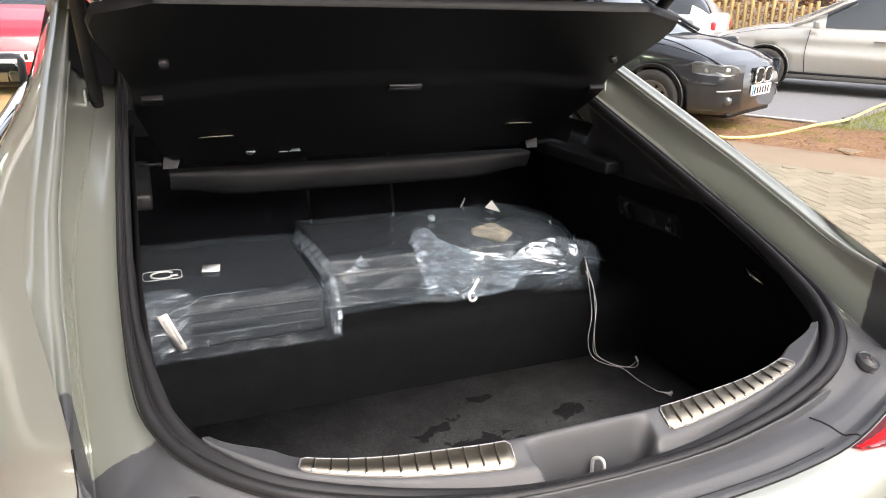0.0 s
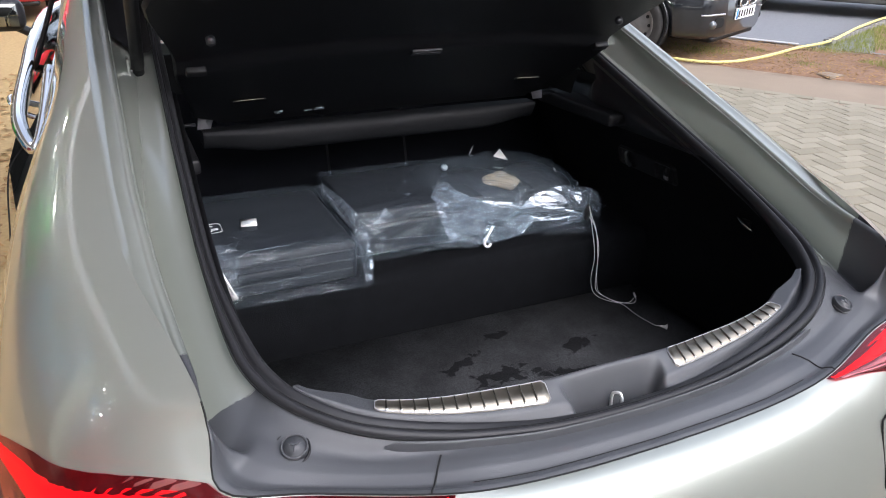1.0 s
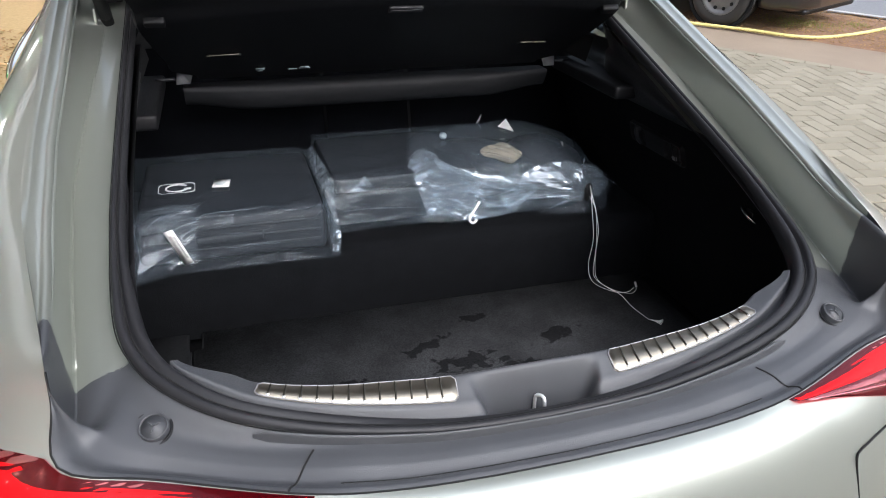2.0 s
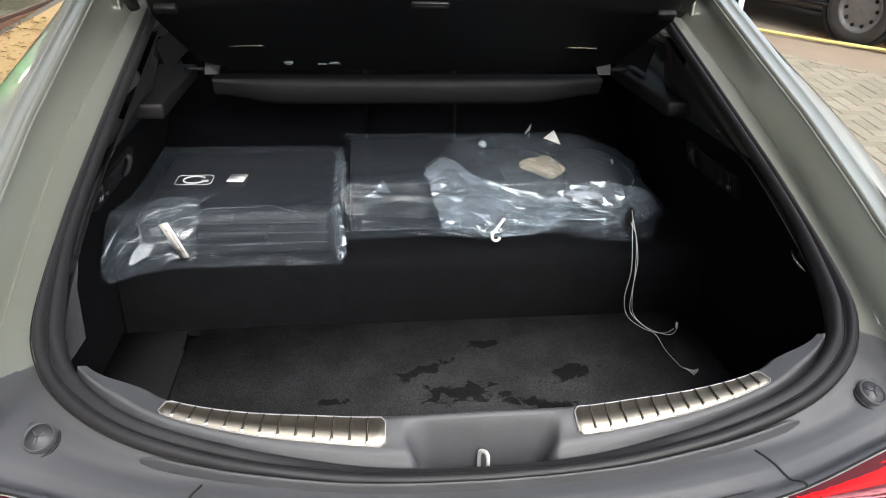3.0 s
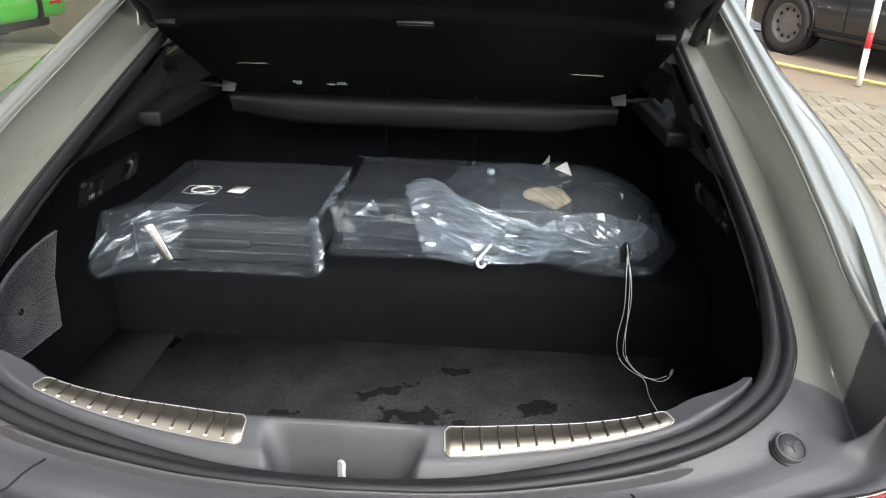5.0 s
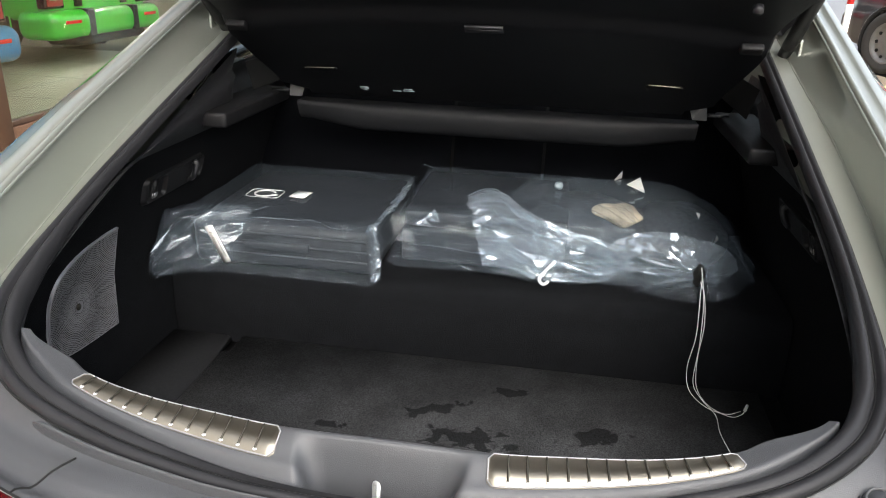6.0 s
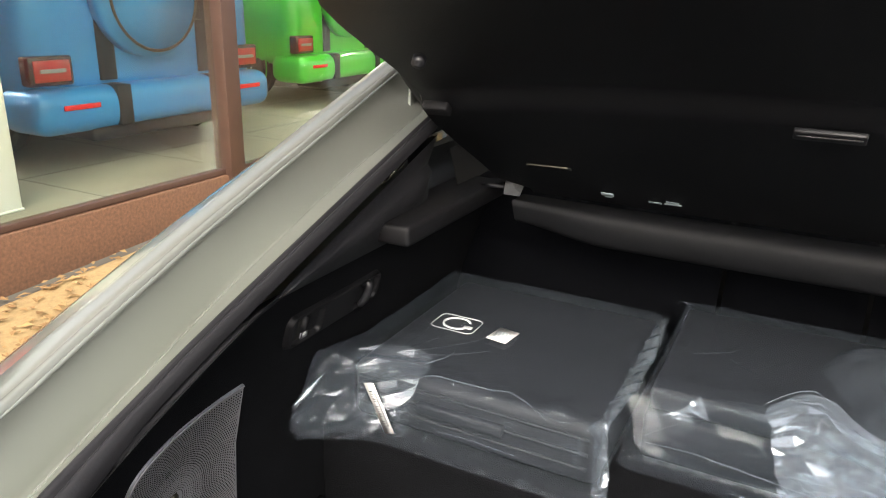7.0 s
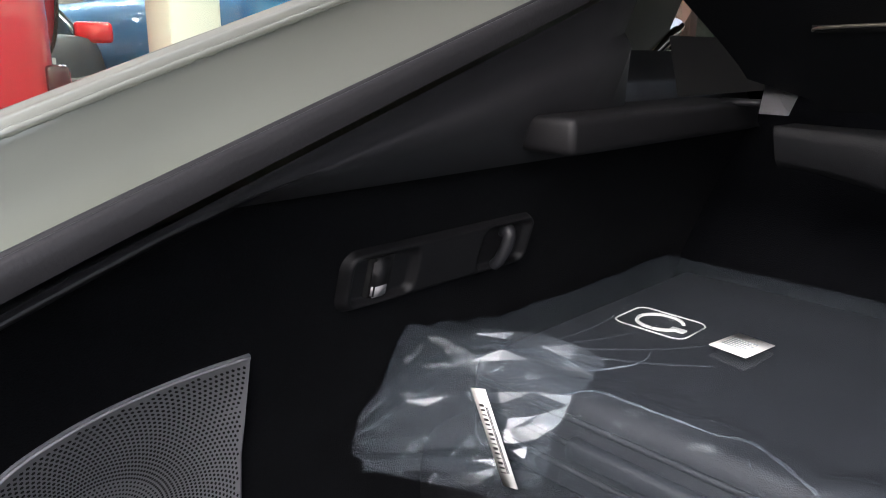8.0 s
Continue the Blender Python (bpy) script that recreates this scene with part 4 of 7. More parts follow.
SG = list(np.linspace(0, 1.28, 18))
part("gate_lining", grid([[gate_pt(x * gate_half(s) * 0.97, s, -0.018 * (1 - abs(x) ** 4) + 0.012) for x in np.linspace(-1, 1, 15)] for s in SG]), BLACK, gate)
part("gate_skin", grid([[gate_pt(x * gate_half(s) * 1.04, s, 0.10 * (1 - abs(x) ** 3) * smooth01(-0.1, 0.3, s) + 0.03) for x in np.linspace(-1, 1, 15)] for s in SG]), PAINT, gate)
loop = [gate_pt(-gate_half(s), s, 0.016) for s in SG] + [gate_pt(x * gate_half(1.28), 1.28, 0.016) for x in np.linspace(-1, 1, 9)][1:] + [gate_pt(gate_half(s), s, 0.016) for s in reversed(SG)]
part("gate_seal_edge", tube(loop, 0.020, 70, 8), BLACK, gate)
for side in (-1, 1):
    strut = thing("gas_strut", "black gas strut holding the tailgate up", "gas strut", group="gas struts")
    a, b = Vector((side * 0.596, 0.978, 1.218)), Vector((side * 0.590, 0.22, 1.83))
    part("cylinder", tube([a.lerp(b, t) for t in (0.02, 0.3, 0.55)], 0.0135, 8, 14), BLACK, strut)
    part("rod", tube([a.lerp(b, t) for t in (0.53, 0.8, 1.0)], 0.006, 6, 10), CHROME, strut)
    part("socket", tube([a + Vector((0, 0.012, -0.010)), a + Vector((0, -0.006, 0.006)), a.lerp(b, 0.06)], 0.0125, 8, 12), BLACK, strut)
    part("ball_stud", tube([a + Vector((side * -0.002, 0, 0)), a + Vector((side * 0.03, 0.004, -0.002))], 0.006, 5, 10), CHROME, strut)
    part("bracket", box(*sorted((side * 0.612, side * 0.618)), 0.95, 1.01, 1.19, 1.245, 0.002), PAINT, strut)
part("roof", grid([[(x * (0.70 - 0.10 * abs(t)), y, 1.45 + 0.06 * (1 - x * x) + 0.05 * math.sin(min(1, (y - 1.1) / 2.4) * math.pi)) for x in np.linspace(-1, 1, 13)] for t, y in ((0, 1.15), (0, 1.4), (0, 1.8), (0, 2.3), (0.3, 2.9), (0.5, 3.4))]), PAINT, car)
part("windscreen", grid([[(x * (0.62 + 0.12 * t), 2.75 + 0.85 * t, 1.47 - 0.42 * t + 0.03 * (1 - x * x)) for x in np.linspace(-1, 1, 9)] for t in np.linspace(0, 1, 6)]), CAR_GLASS, car, "tinted windscreen")
part("bonnet", grid([[(x * (0.80 - 0.10 * t * t), 3.58 + 0.86 * t + 0.10 * t * (1 - x * x), 1.06 - 0.10 * t - 0.16 * t ** 3 + 0.03 * (1 - x * x)) for x in np.linspace(-1, 1, 13)] for t in np.linspace(0, 1, 9)]), PAINT, car)
part("front_bumper", grid([[(x * (0.72 + 0.10 * math.sin(t * 3.1)), 4.44 + 0.12 * (1 - x * x) - 0.05 * t, 0.80 - 0.55 * t) for x in np.linspace(-1, 1, 13)] for t in np.linspace(0, 1, 6)]), PAINT, car)
part("headliner", grid([[(x * 0.66, y, 1.40) for x in (-1, 0, 1)] for y in (1.16, 2.0, 3.4)]), BLACK, car)
part("cabin_bulkhead", box(-0.8, 0.8, 2.3, 2.34, 0.3, 1.05), BLACK, car)
for side in (-1, 1):
    # flank forward of the pillar
    flank = []
    for y in np.linspace(1.44, 4.2, 20):
        w = smooth01(3.2, 4.3, y)
        zb = 1.0 + 0.10 * (min(y, 2.6) - 1.3)
        flank.append([(side * (0.885 - 0.10 * w), y, zb), (side * (0.915 - 0.10 * w), y, zb - 0.03), (side * (0.945 - 0.10 * w), y, zb - 0.10), (side * (0.955 - 0.1 * w), y, 0.78), (side * (0.945 - 0.1 * w), y, 0.5), (side * (0.90 - 0.1 * w), y, 0.24)])
    part("door_skin", grid(flank), PAINT, car)
    rail = [(side * 0.685, 1.40, 1.405), (side * 0.675, 1.9, 1.485), (side * 0.65, 2.6, 1.46), (side * 0.68, 3.2, 1.22), (side * 0.74, 3.7, 1.02)]
    part("roof_rail", tube(rail, 0.02, 30, 10), PAINT, car)
    win = part("side_window", grid([[(side * (0.885 - 0.175 * t), y0_ + (y1_ - y0_) * u, 1.0 + 0.10 * (min(y0_ + (y1_ - y0_) * u, 2.6) - 1.3) * (1 - t) + zt * t) for t, y0_, y1_, zt in ((0, 1.30, 3.55, 0.0), (0.5, 1.44, 3.15, 0.24), (1.0, 1.62, 2.75, 0.46))] for u in np.linspace(0, 1, 10)]), CAR_GLASS, car, "tinted side window")
    win.visible_shadow = False
    part("window_chrome", tube([(side * 0.80, 1.46, 1.16), (side * 0.83, 1.32, 1.05), (side * 0.856, 1.25, 0.998), (side * 0.888, 1.36, 1.035), (side * 0.898, 1.55, 1.06), (side * 0.900, 1.9, 1.09), (side * 0.900, 2.3, 1.125), (side * 0.88, 2.9, 1.16), (side * 0.82, 3.5, 1.16)], lambda t: 0.014 + 0.006 * smooth01(0.2, 0.4, t), 50, 8), CHROME, car, "chrome window surround")
    part("window_post", tube([(side * 0.885, 2.02, 1.07), (side * 0.76, 1.92, 1.36)], 0.008, 6, 8), BLACK, car)
    part("door_handle", tube([(side * 0.92, 1.70, 1.0), (side * 0.942, 1.73, 1.025), (side * 0.944, 1.79, 1.03), (side * 0.92, 1.83, 1.02)], 0.008, 14, 10), CHROME, car)
    part("door_joint", tube([(side * 0.89, 1.34, 0.985), (side * 0.93, 1.30, 0.93), (side * 0.94, 1.18, 0.82), (side * 0.947, 1.10, 0.70), (side * 0.944, 1.16, 0.5)], 0.002, 24, 6), GAP, car)
    mir = part("mirror", box(-0.10, 0.10, -0.05, 0.05, -0.068, 0.068, 0.045, seg=5), BLACK_SATIN, car, "black door mirror")
    mir.location = (side * 1.055, 2.9, 1.165)
    part("mirror_glass", box(-0.076, 0.076, -0.052, -0.050, -0.045, 0.045, 0.0005), MIRROR, mir)
    part("mirror_arm", tube([(-side * 0.06, 0, -0.05), (-side * 0.12, 0.02, -0.085), (-side * 0.19, 0.03, -0.10)], 0.02, 8, 8), BLACK_SATIN, mir)
    part("headlamp", box(*sorted((side * 0.60, side * 0.80)), 4.16, 4.37, 0.80, 0.90, 0.035, seg=3), HEADLAMP, car, "clear headlamp")
    wheel = part("wheel", disc((side * 0.86, 0.62, 0.36), (1, 0, 0), 0.36, 0.22, 40, 0.03), RUBBER, car)
    wheel2 = part("wheel", disc((side * 0.82, 3.4, 0.40), (1, 0, 0), 0.36, 0.22, 40, 0.03), RUBBER, car)


# ---- wrapped cases on the step ----
def put(ob, m):
    """Place a part of a thing by its pose in the world."""
    ob.matrix_basis = Matrix.Translation(-ob.parent.location) @ m


def local(bm, o):
    bmesh.ops.translate(bm, verts=bm.verts[:], vec=-o)
    return bm


def zigzag(x):
    """A wave of straight flanks between 0 and 1: sharp crests and sharp troughs."""
    return abs((x % 1.0) * 2 - 1)


def creasing(seed, angle, spread, count, small, large):
    """Height of creased film over a sheet: straight folds about one direction that start, stop and cross. Metres in, metres out."""
    rnd = random.Random(seed)
    sets = []
    for k in range(count):
        a = angle + rnd.uniform(-spread, spread)
        sets.append((math.cos(a), math.sin(a), small * (large / small) ** (k / max(1, count - 1)), rnd.uniform(0, 9), rnd.uniform(0, 50)))

    def height(u, v):
        h = 0.0
        for c, s, wave, phase, at in sets:
            bend = noise.noise((u * 0.55 / wave + at, v * 0.55 / wave, seed))
            gate = min(1.0, max(0.0, 0.5 + 3.0 * noise.noise((u * 0.28 / wave - at, v * 0.28 / wave, at))))
            h += wave * 0.30 * gate * (zigzag((u * c + v * s) / wave + phase + 0.28 * bend) - 0.5)
        return h
    return height


def sheet(lines, nu, nv, height, amp=1.0, pin=0.06, floor_z=0.7475):
    """Film through control lines, laid in creases: each line runs along u, the lines follow one another along v."""
    across = [spline(line, nu) for line in lines]
    cols = [spline([line[i] for line in across], nv) for i in range(nu)]
    u_of, rows = 0.0, []
    for i, col in enumerate(cols):
        if i:
            u_of += (col[nv // 2] - cols[i - 1][nv // 2]).length
        v_of, row = 0.0, []
        for j, p in enumerate(col):
            if j:
                v_of += (p - col[j - 1]).length
            du = cols[min(i + 1, nu - 1)][j] - cols[max(i - 1, 0)][j]
            dv = col[min(j + 1, nv - 1)] - col[max(j - 1, 0)]
            n = du.cross(dv).normalized()
            edge = min(1.0, min(i / (nu - 1), 1 - i / (nu - 1), j / (nv - 1), 1 - j / (nv - 1)) / pin + 0.25)
            q = p + n * height(u_of, v_of) * amp * edge
            q.z = max(q.z, floor_z)
            row.append(q)
        rows.append(row)
    return grid(rows)


def crumple(lines, nu, nv, amp, seed, pleat=0.0, closed=False, floor_z=0.7475):
    """Film through control lines, crumpled into flat facets: ridges run along u, then each facet breaks once more."""
    rnd = random.Random(seed)
    across = [spline(line, nu) for line in lines]
    cols = [spline([line[i] for line in across], nv) for i in range(nu)]
    out = []
    for i, col in enumerate(cols):
        row = []
        for j, p in enumerate(col):
            du = cols[min(i + 1, nu - 1)][j] - cols[max(i - 1, 0)][j]
            dv = col[min(j + 1, nv - 1)] - col[max(j - 1, 0)]
            n = du.cross(dv).normalized()
            inner = 0.35 if i in (0, nu - 1) or j in (0, nv - 1) else 1.0
            d = inner * (amp * rnd.uniform(-1, 1) + pleat * (1 if j % 2 else -1) * rnd.uniform(0.3, 1))
            slide = inner * 0.22
            row.append(p + n * d + du * rnd.uniform(-slide, slide) + dv * rnd.uniform(-slide, slide))
        out.append(row)
    if closed:
        out[-1] = out[0]
    for step in (0.05,):
        fine = []
        for i in range(2 * len(out) - 1):
            row = []
            for j in range(2 * len(out[0]) - 1):
                a, b = out[i // 2][j // 2], out[(i + 1) // 2][(j + 1) // 2]
                if i % 2 and j % 2 and rnd.random() < 0.5:
                    a, b = out[(i + 1) // 2][j // 2], out[i // 2][(j + 1) // 2]
                q = (a + b) / 2
                if i % 2 or j % 2:
                    q = q + Vector((rnd.uniform(-1, 1), rnd.uniform(-1, 1), rnd.uniform(-1, 1))) * (a - b).length * step
                q.z = max(q.z, floor_z)
                row.append(q)
            fine.append(row)
        out = fine
    bm = bmesh.new()
    vs = [[bm.verts.new(q) for q in row] for row in out]
    for i in range(len(out) - 1):
        for j in range(len(out[0]) - 1):
            a, b, c, d = vs[i][j], vs[i + 1][j], vs[i + 1][j + 1], vs[i][j + 1]
            for f in (((a, b, c), (a, c, d)) if (i + j) % 2 else ((a, b, d), (b, c, d))):
                bm.faces.new(f)
    return bm


def drape(profile, x0, x1, height, rough, nu=150, nv=110, taper=0.05, end_z=0.765):
    """Film laid along x over a profile in y and z, drawn in at both ends; rough(x, y, z) scales its creases."""
    prof = spline([(0, y, z) for y, z in profile], nv)
    run = [0.0]
    for a, b in zip(prof, prof[1:]):
        run.append(run[-1] + (b - a).length)
    rows = []
    for k in range(nu + 1):
        u = k / nu
        x = x0 + (x1 - x0) * u
        end = 1 - min(1, min(u, 1 - u) / taper)
        row = []
        for j, p in enumerate(prof):
            t = (prof[min(j + 1, nv - 1)] - prof[max(j - 1, 0)]).normalized()
            n = Vector((0, t.z, -t.y))
            if n.z < 0 and n.y > 0 or n.z < -0.2:
                n = -n
            d = rough(x, p.y, p.z) * height(x, run[j])
            q = Vector((x + 0.3 * d, p.y, p.z + 0.003)) + n * d
            q.z = q.z * (1 - end * 0.8) + (end_z + 0.25 * (p.z - end_z)) * end * 0.8
            q.z = max(q.z, 0.7475)
            row.append(q)
        rows.append(row)
    return rows


def sliver(pts, w, turn, seed):
    """A narrow turned-up edge of film along a path."""
    path = spline(pts, 22)
    rows = []
    for i, p in enumerate(path):
        e = math.sin(math.pi * i / 21) ** 0.6
        k = 0.0012 * (zigzag(i * 0.23 + seed * 0.37) - 0.5)
        rows.append([p + Vector((0, math.cos(turn), -math.sin(turn))) * w * 0.5 * e, p + Vector((k, -0.2 * k, 0.001 + k)), p - Vector((0, math.cos(turn - 0.5), -math.sin(turn - 0.5))) * w * 0.5 * e])
    return grid(rows)


def shard(pts, seed, n=5, amp=0.004):
    """A creased facet of doubled film between three corners."""
    a, b, c = (Vector(p) for p in pts)
    nor = (b - a).cross(c - a).normalized()
    wave = creasing(seed, 0.6, 1.2, 3, 0.010, 0.026)
    bm = bmesh.new()
    vs = {}
    for i in range(n + 1):
        for j in range(n + 1 - i):
            p = a + (b - a) * (i / n) + (c - a) * (j / n)
            vs[i, j] = bm.verts.new(p + nor * wave(p.x, p.y + p.z))
    for i in range(n):
        for j in range(n - i):
            bm.faces.new((vs[i, j], vs[i + 1, j], vs[i, j + 1]))
            if i + j < n - 1:
                bm.faces.new((vs[i + 1, j], vs[i + 1, j + 1], vs[i, j + 1]))
    return bm


case = thing("charging_cable_case", "dark fabric charging cable case sealed in clear plastic film", "cable case", (-0.39, 0.93, 0.745))
O1 = case.location
bm = box(-0.590, -0.192, 0.738, 1.145, 0.746, 0.842, 0.016, seg=4)
part("case_body", local(bm, O1), CASE, case)
for z in (0.775, 0.798, 0.822):
    part("piping", local(tube([(-0.575, 0.7365, z), (-0.207, 0.7365, z)], 0.003, 12, 6), O1), CASE, case)
part("handle_strap", local(box(-0.47, -0.33, 0.725, 0.739, 0.790, 0.808, 0.004), O1), CASE, case)
prof = [(1.178, 0.752), (1.170, 0.80), (1.155, 0.846), (1.12, 0.853), (1.0, 0.851), (0.88, 0.851), (0.77, 0.854), (0.728, 0.858), (0.712, 0.835), (0.702, 0.79), (0.690, 0.758), (0.684, 0.748)]
rows = drape(prof, -0.640, -0.174, creasing(3, 1.2, 0.9, 5, 0.022, 0.11), lambda x, y, z: 0.07 + 0.55 * smooth01(-0.47, -0.57, x) * smooth01(0.95, 0.76, y) + 0.25 * smooth01(0.78, 0.74, y) + 0.4 * smooth01(-0.23, -0.19, x))
for r in rows:
    for p in r:
        # the sealed corner juts out towards the lining
        w = smooth01(-0.50, -0.635, p.x) * smooth01(0.84, 0.70, p.y)
        p.y -= 0.050 * w
        p.z += 0.018 * w * smooth01(0.79, 0.85, p.z)
        p.y -= 0.012 * smooth01(-0.23, -0.174, p.x) * smooth01(0.80, 0.70, p.y)
part("film", local(grid(rows), O1), FILM, case, "clear crinkled plastic film")
# crumpled corner with its flat tip
corner = [
    [(-0.634, 0.642, 0.800), (-0.612, 0.690, 0.842), (-0.575, 0.745, 0.868), (-0.525, 0.775, 0.868), (-0.470, 0.785, 0.860)],
    [(-0.632, 0.636, 0.785), (-0.596, 0.660, 0.826), (-0.552, 0.700, 0.856), (-0.508, 0.728, 0.862), (-0.462, 0.745, 0.860)],
    [(-0.630, 0.634, 0.768), (-0.586, 0.644, 0.796), (-0.542, 0.672, 0.820), (-0.505, 0.692, 0.828), (-0.464, 0.712, 0.832)],
    [(-0.626, 0.638, 0.744), (-0.585, 0.650, 0.760), (-0.545, 0.670, 0.766), (-0.510, 0.684, 0.772), (-0.470, 0.694, 0.776)]]
part("film_fold", local(crumple(corner, 5, 9, 0.008, 12, 0.007, floor_z=0.735), O1), FILM_CORNER, case, "crumpled film corner", smooth=False)
# fin of doubled film along the end seam
fin = [
    [(-0.196, 1.10, 0.852), (-0.194, 0.95, 0.855), (-0.194, 0.80, 0.857), (-0.198, 0.725, 0.852), (-0.192, 0.708, 0.80), (-0.188, 0.694, 0.755)],
    [(-0.186, 1.10, 0.862), (-0.180, 0.95, 0.866), (-0.182, 0.80, 0.868), (-0.190, 0.710, 0.864), (-0.180, 0.698, 0.805), (-0.178, 0.690, 0.758)],
    [(-0.176, 1.10, 0.868), (-0.166, 0.95, 0.874), (-0.166, 0.80, 0.878), (-0.176, 0.706, 0.868), (-0.168, 0.700, 0.805), (-0.168, 0.700, 0.762)]]
part("film_fold", local(sheet(fin, 110, 14, creasing(14, 0.0, 0.5, 4, 0.016, 0.06), 0.8, 0.05), O1), FILM_NECK, case, "milky fin of doubled film")
part("film_facet", local(shard(((-0.235, 0.696, 0.835), (-0.205, 0.694, 0.858), (-0.208, 0.692, 0.800)), 3), O1), FILM_MILKY, case, smooth=False)
for k, (pts, w, turn) in enumerate((([(-0.47, 0.712, 0.852), (-0.445, 0.728, 0.860), (-0.40, 0.728, 0.862), (-0.345, 0.731, 0.861)], 0.006, 0.6), ([(-0.345, 0.731, 0.862), (-0.323, 0.736, 0.863), (-0.285, 0.722, 0.858), (-0.262, 0.712, 0.850)], 0.012, 0.8), ([(-0.27, 0.716, 0.856), (-0.24, 0.706, 0.858), (-0.209, 0.698, 0.871)], 0.006, 0.8), ([(-0.42, 0.698, 0.790), (-0.37, 0.699, 0.792), (-0.30, 0.698, 0.790)], 0.0025, 1.0), ([(-0.46, 0.84, 0.858), (-0.45, 0.80, 0.860), (-0.47, 0.75, 0.861)], 0.004, 0.2))):
    part("film_crease", local(sliver(pts, w, turn, k), O1), FILM_EDGE, case)
crease_rnd = random.Random(77)
for k in range(9):
    # fine pulled creases: down the front, and fanning from the sealed corner over the top
    if k < 5:
        x = -0.50 + 0.065 * k + crease_rnd.uniform(-0.02, 0.02)
        pts = [(x, 0.727, 0.858), (x + crease_rnd.uniform(-0.015, 0.02), 0.710, 0.825), (x + crease_rnd.uniform(-0.03, 0.04), 0.700, 0.788)]
    else:
        a = 0.30 + 0.35 * (k - 5)
        r = crease_rnd.uniform(0.14, 0.28)
        pts = [(-0.535 + t * r * math.cos(a + 0.25 * t), 0.765 + t * r * math.sin(a + 0.25 * t), 0.8585 - 0.001 * t) for t in (0.15, 0.55, 1.0)]
    part("film_crease", local(sliver(pts, crease_rnd.uniform(0.0018, 0.0035), 0.3 if k >= 5 else 1.0, k + 50), O1), FILM_MILKY, case)
# printed pictogram: ring with a plug in a rounded frame
cx, cy, cz = -0.509, 0.943, 0.8424
ring = [(cx + 0.024 * math.cos(a), cy + 0.022 * math.sin(a), cz) for a in np.linspace(0.5, 5.9, 30)]
part("pictogram_ring", local(tube(ring, 0.0022, 40, 6), O1), WHITE, case, "white printed ring")
part("pictogram_plug", local(box(cx + 0.016, cx + 0.032, cy - 0.012, cy - 0.002, cz - 0.001, cz + 0.001, 0.0005), O1), WHITE, case)
frame_pts = []
for qx, qy, a0 in ((1, 1, 0), (-1, 1, 90), (-1, -1, 180), (1, -1, 270)):
    for k in range(5):
        a = radians(a0 + 22.5 * k)
        frame_pts.append((cx + qx * 0.028 + 0.012 * math.cos(a), cy + qy * 0.018 + 0.012 * math.sin(a), cz))
part("pictogram_frame", local(tube(frame_pts + frame_pts[:1], 0.0009, 21, 5, smooth_path=False), O1), WHITE, case)
# paper labels stuck on the film
lab = part("paper_label", box(-0.0185, 0.0185, -0.024, 0.024, -0.0004, 0.0004), WHITE, case, "white printed paper label")
put(lab, Matrix.Translation((-0.408, 0.908, 0.8585)) @ Matrix.Rotation(radians(-8), 4, "Z"))
for k in range(6):
    part("print_bar", box(-0.014, 0.010 - 0.004 * (k % 2), -0.0008, 0.0008, 0.0004, 0.0007), PRINT, lab).location = (0, 0.010 - k * 0.004, 0)
tag = part("barcode_tag", box(-0.0095, 0.0095, -0.043, 0.043, -0.0004, 0.0004), WHITE, case, "narrow white barcode tag")
ty = Vector((-0.032, -0.010, 0.085)).normalized()
tz = Vector((-0.25, -0.90, 0.25))
tz = (tz - ty * tz.dot(ty)).normalized()
tm = Matrix((ty.cross(tz), ty, tz)).transposed().to_4x4()
tm.translation = (-0.502, 0.674, 0.816)
put(tag, tm)
for k in range(15):
    w = 0.0004 + 0.0007 * ((k * 7) % 3) / 2
    part("barcode_bar", box(-0.0048, 0.0012, -w, w, 0.0004, 0.0007), INK, tag).location = (0, -0.030 + 0.0042 * k, 0)
for k in range(2):
    part("print_bar", box(-0.0005, 0.0005, -0.030, 0.028, 0.0004, 0.0007), INK, tag).location = (0.0035 + 0.0020 * k, 0, 0)

# flat board in film
board = thing("boxed_board", "flat dark board sealed in clear plastic film", "board", (-0.02, 1.0, 0.745))
O2 = board.location
part("board_body", local(box(-0.158, 0.20, 0.850, 1.185, 0.746, 0.822, 0.008, seg=3), O2), CASE, board)
part("board_lid", local(box(-0.155, 0.20, 0.862, 1.19, 0.822, 0.858, 0.006, seg=3), O2), CASE, board)
prof2 = [(1.205, 0.76), (1.20, 0.855), (1.17, 0.868), (1.05, 0.866), (0.92, 0.866), (0.862, 0.866), (0.842, 0.856), (0.838, 0.83), (0.836, 0.80), (0.832, 0.775), (0.822, 0.756), (0.803, 0.748)]
part("film", local(grid(drape(prof2, -0.180, 0.36, creasing(31, 1.1, 0.6, 4, 0.03, 0.10), lambda x, y, z: 0.10 + 0.3 * smooth01(-0.13, -0.17, x), 120, 80, 0.04)), O2), FILM, board)
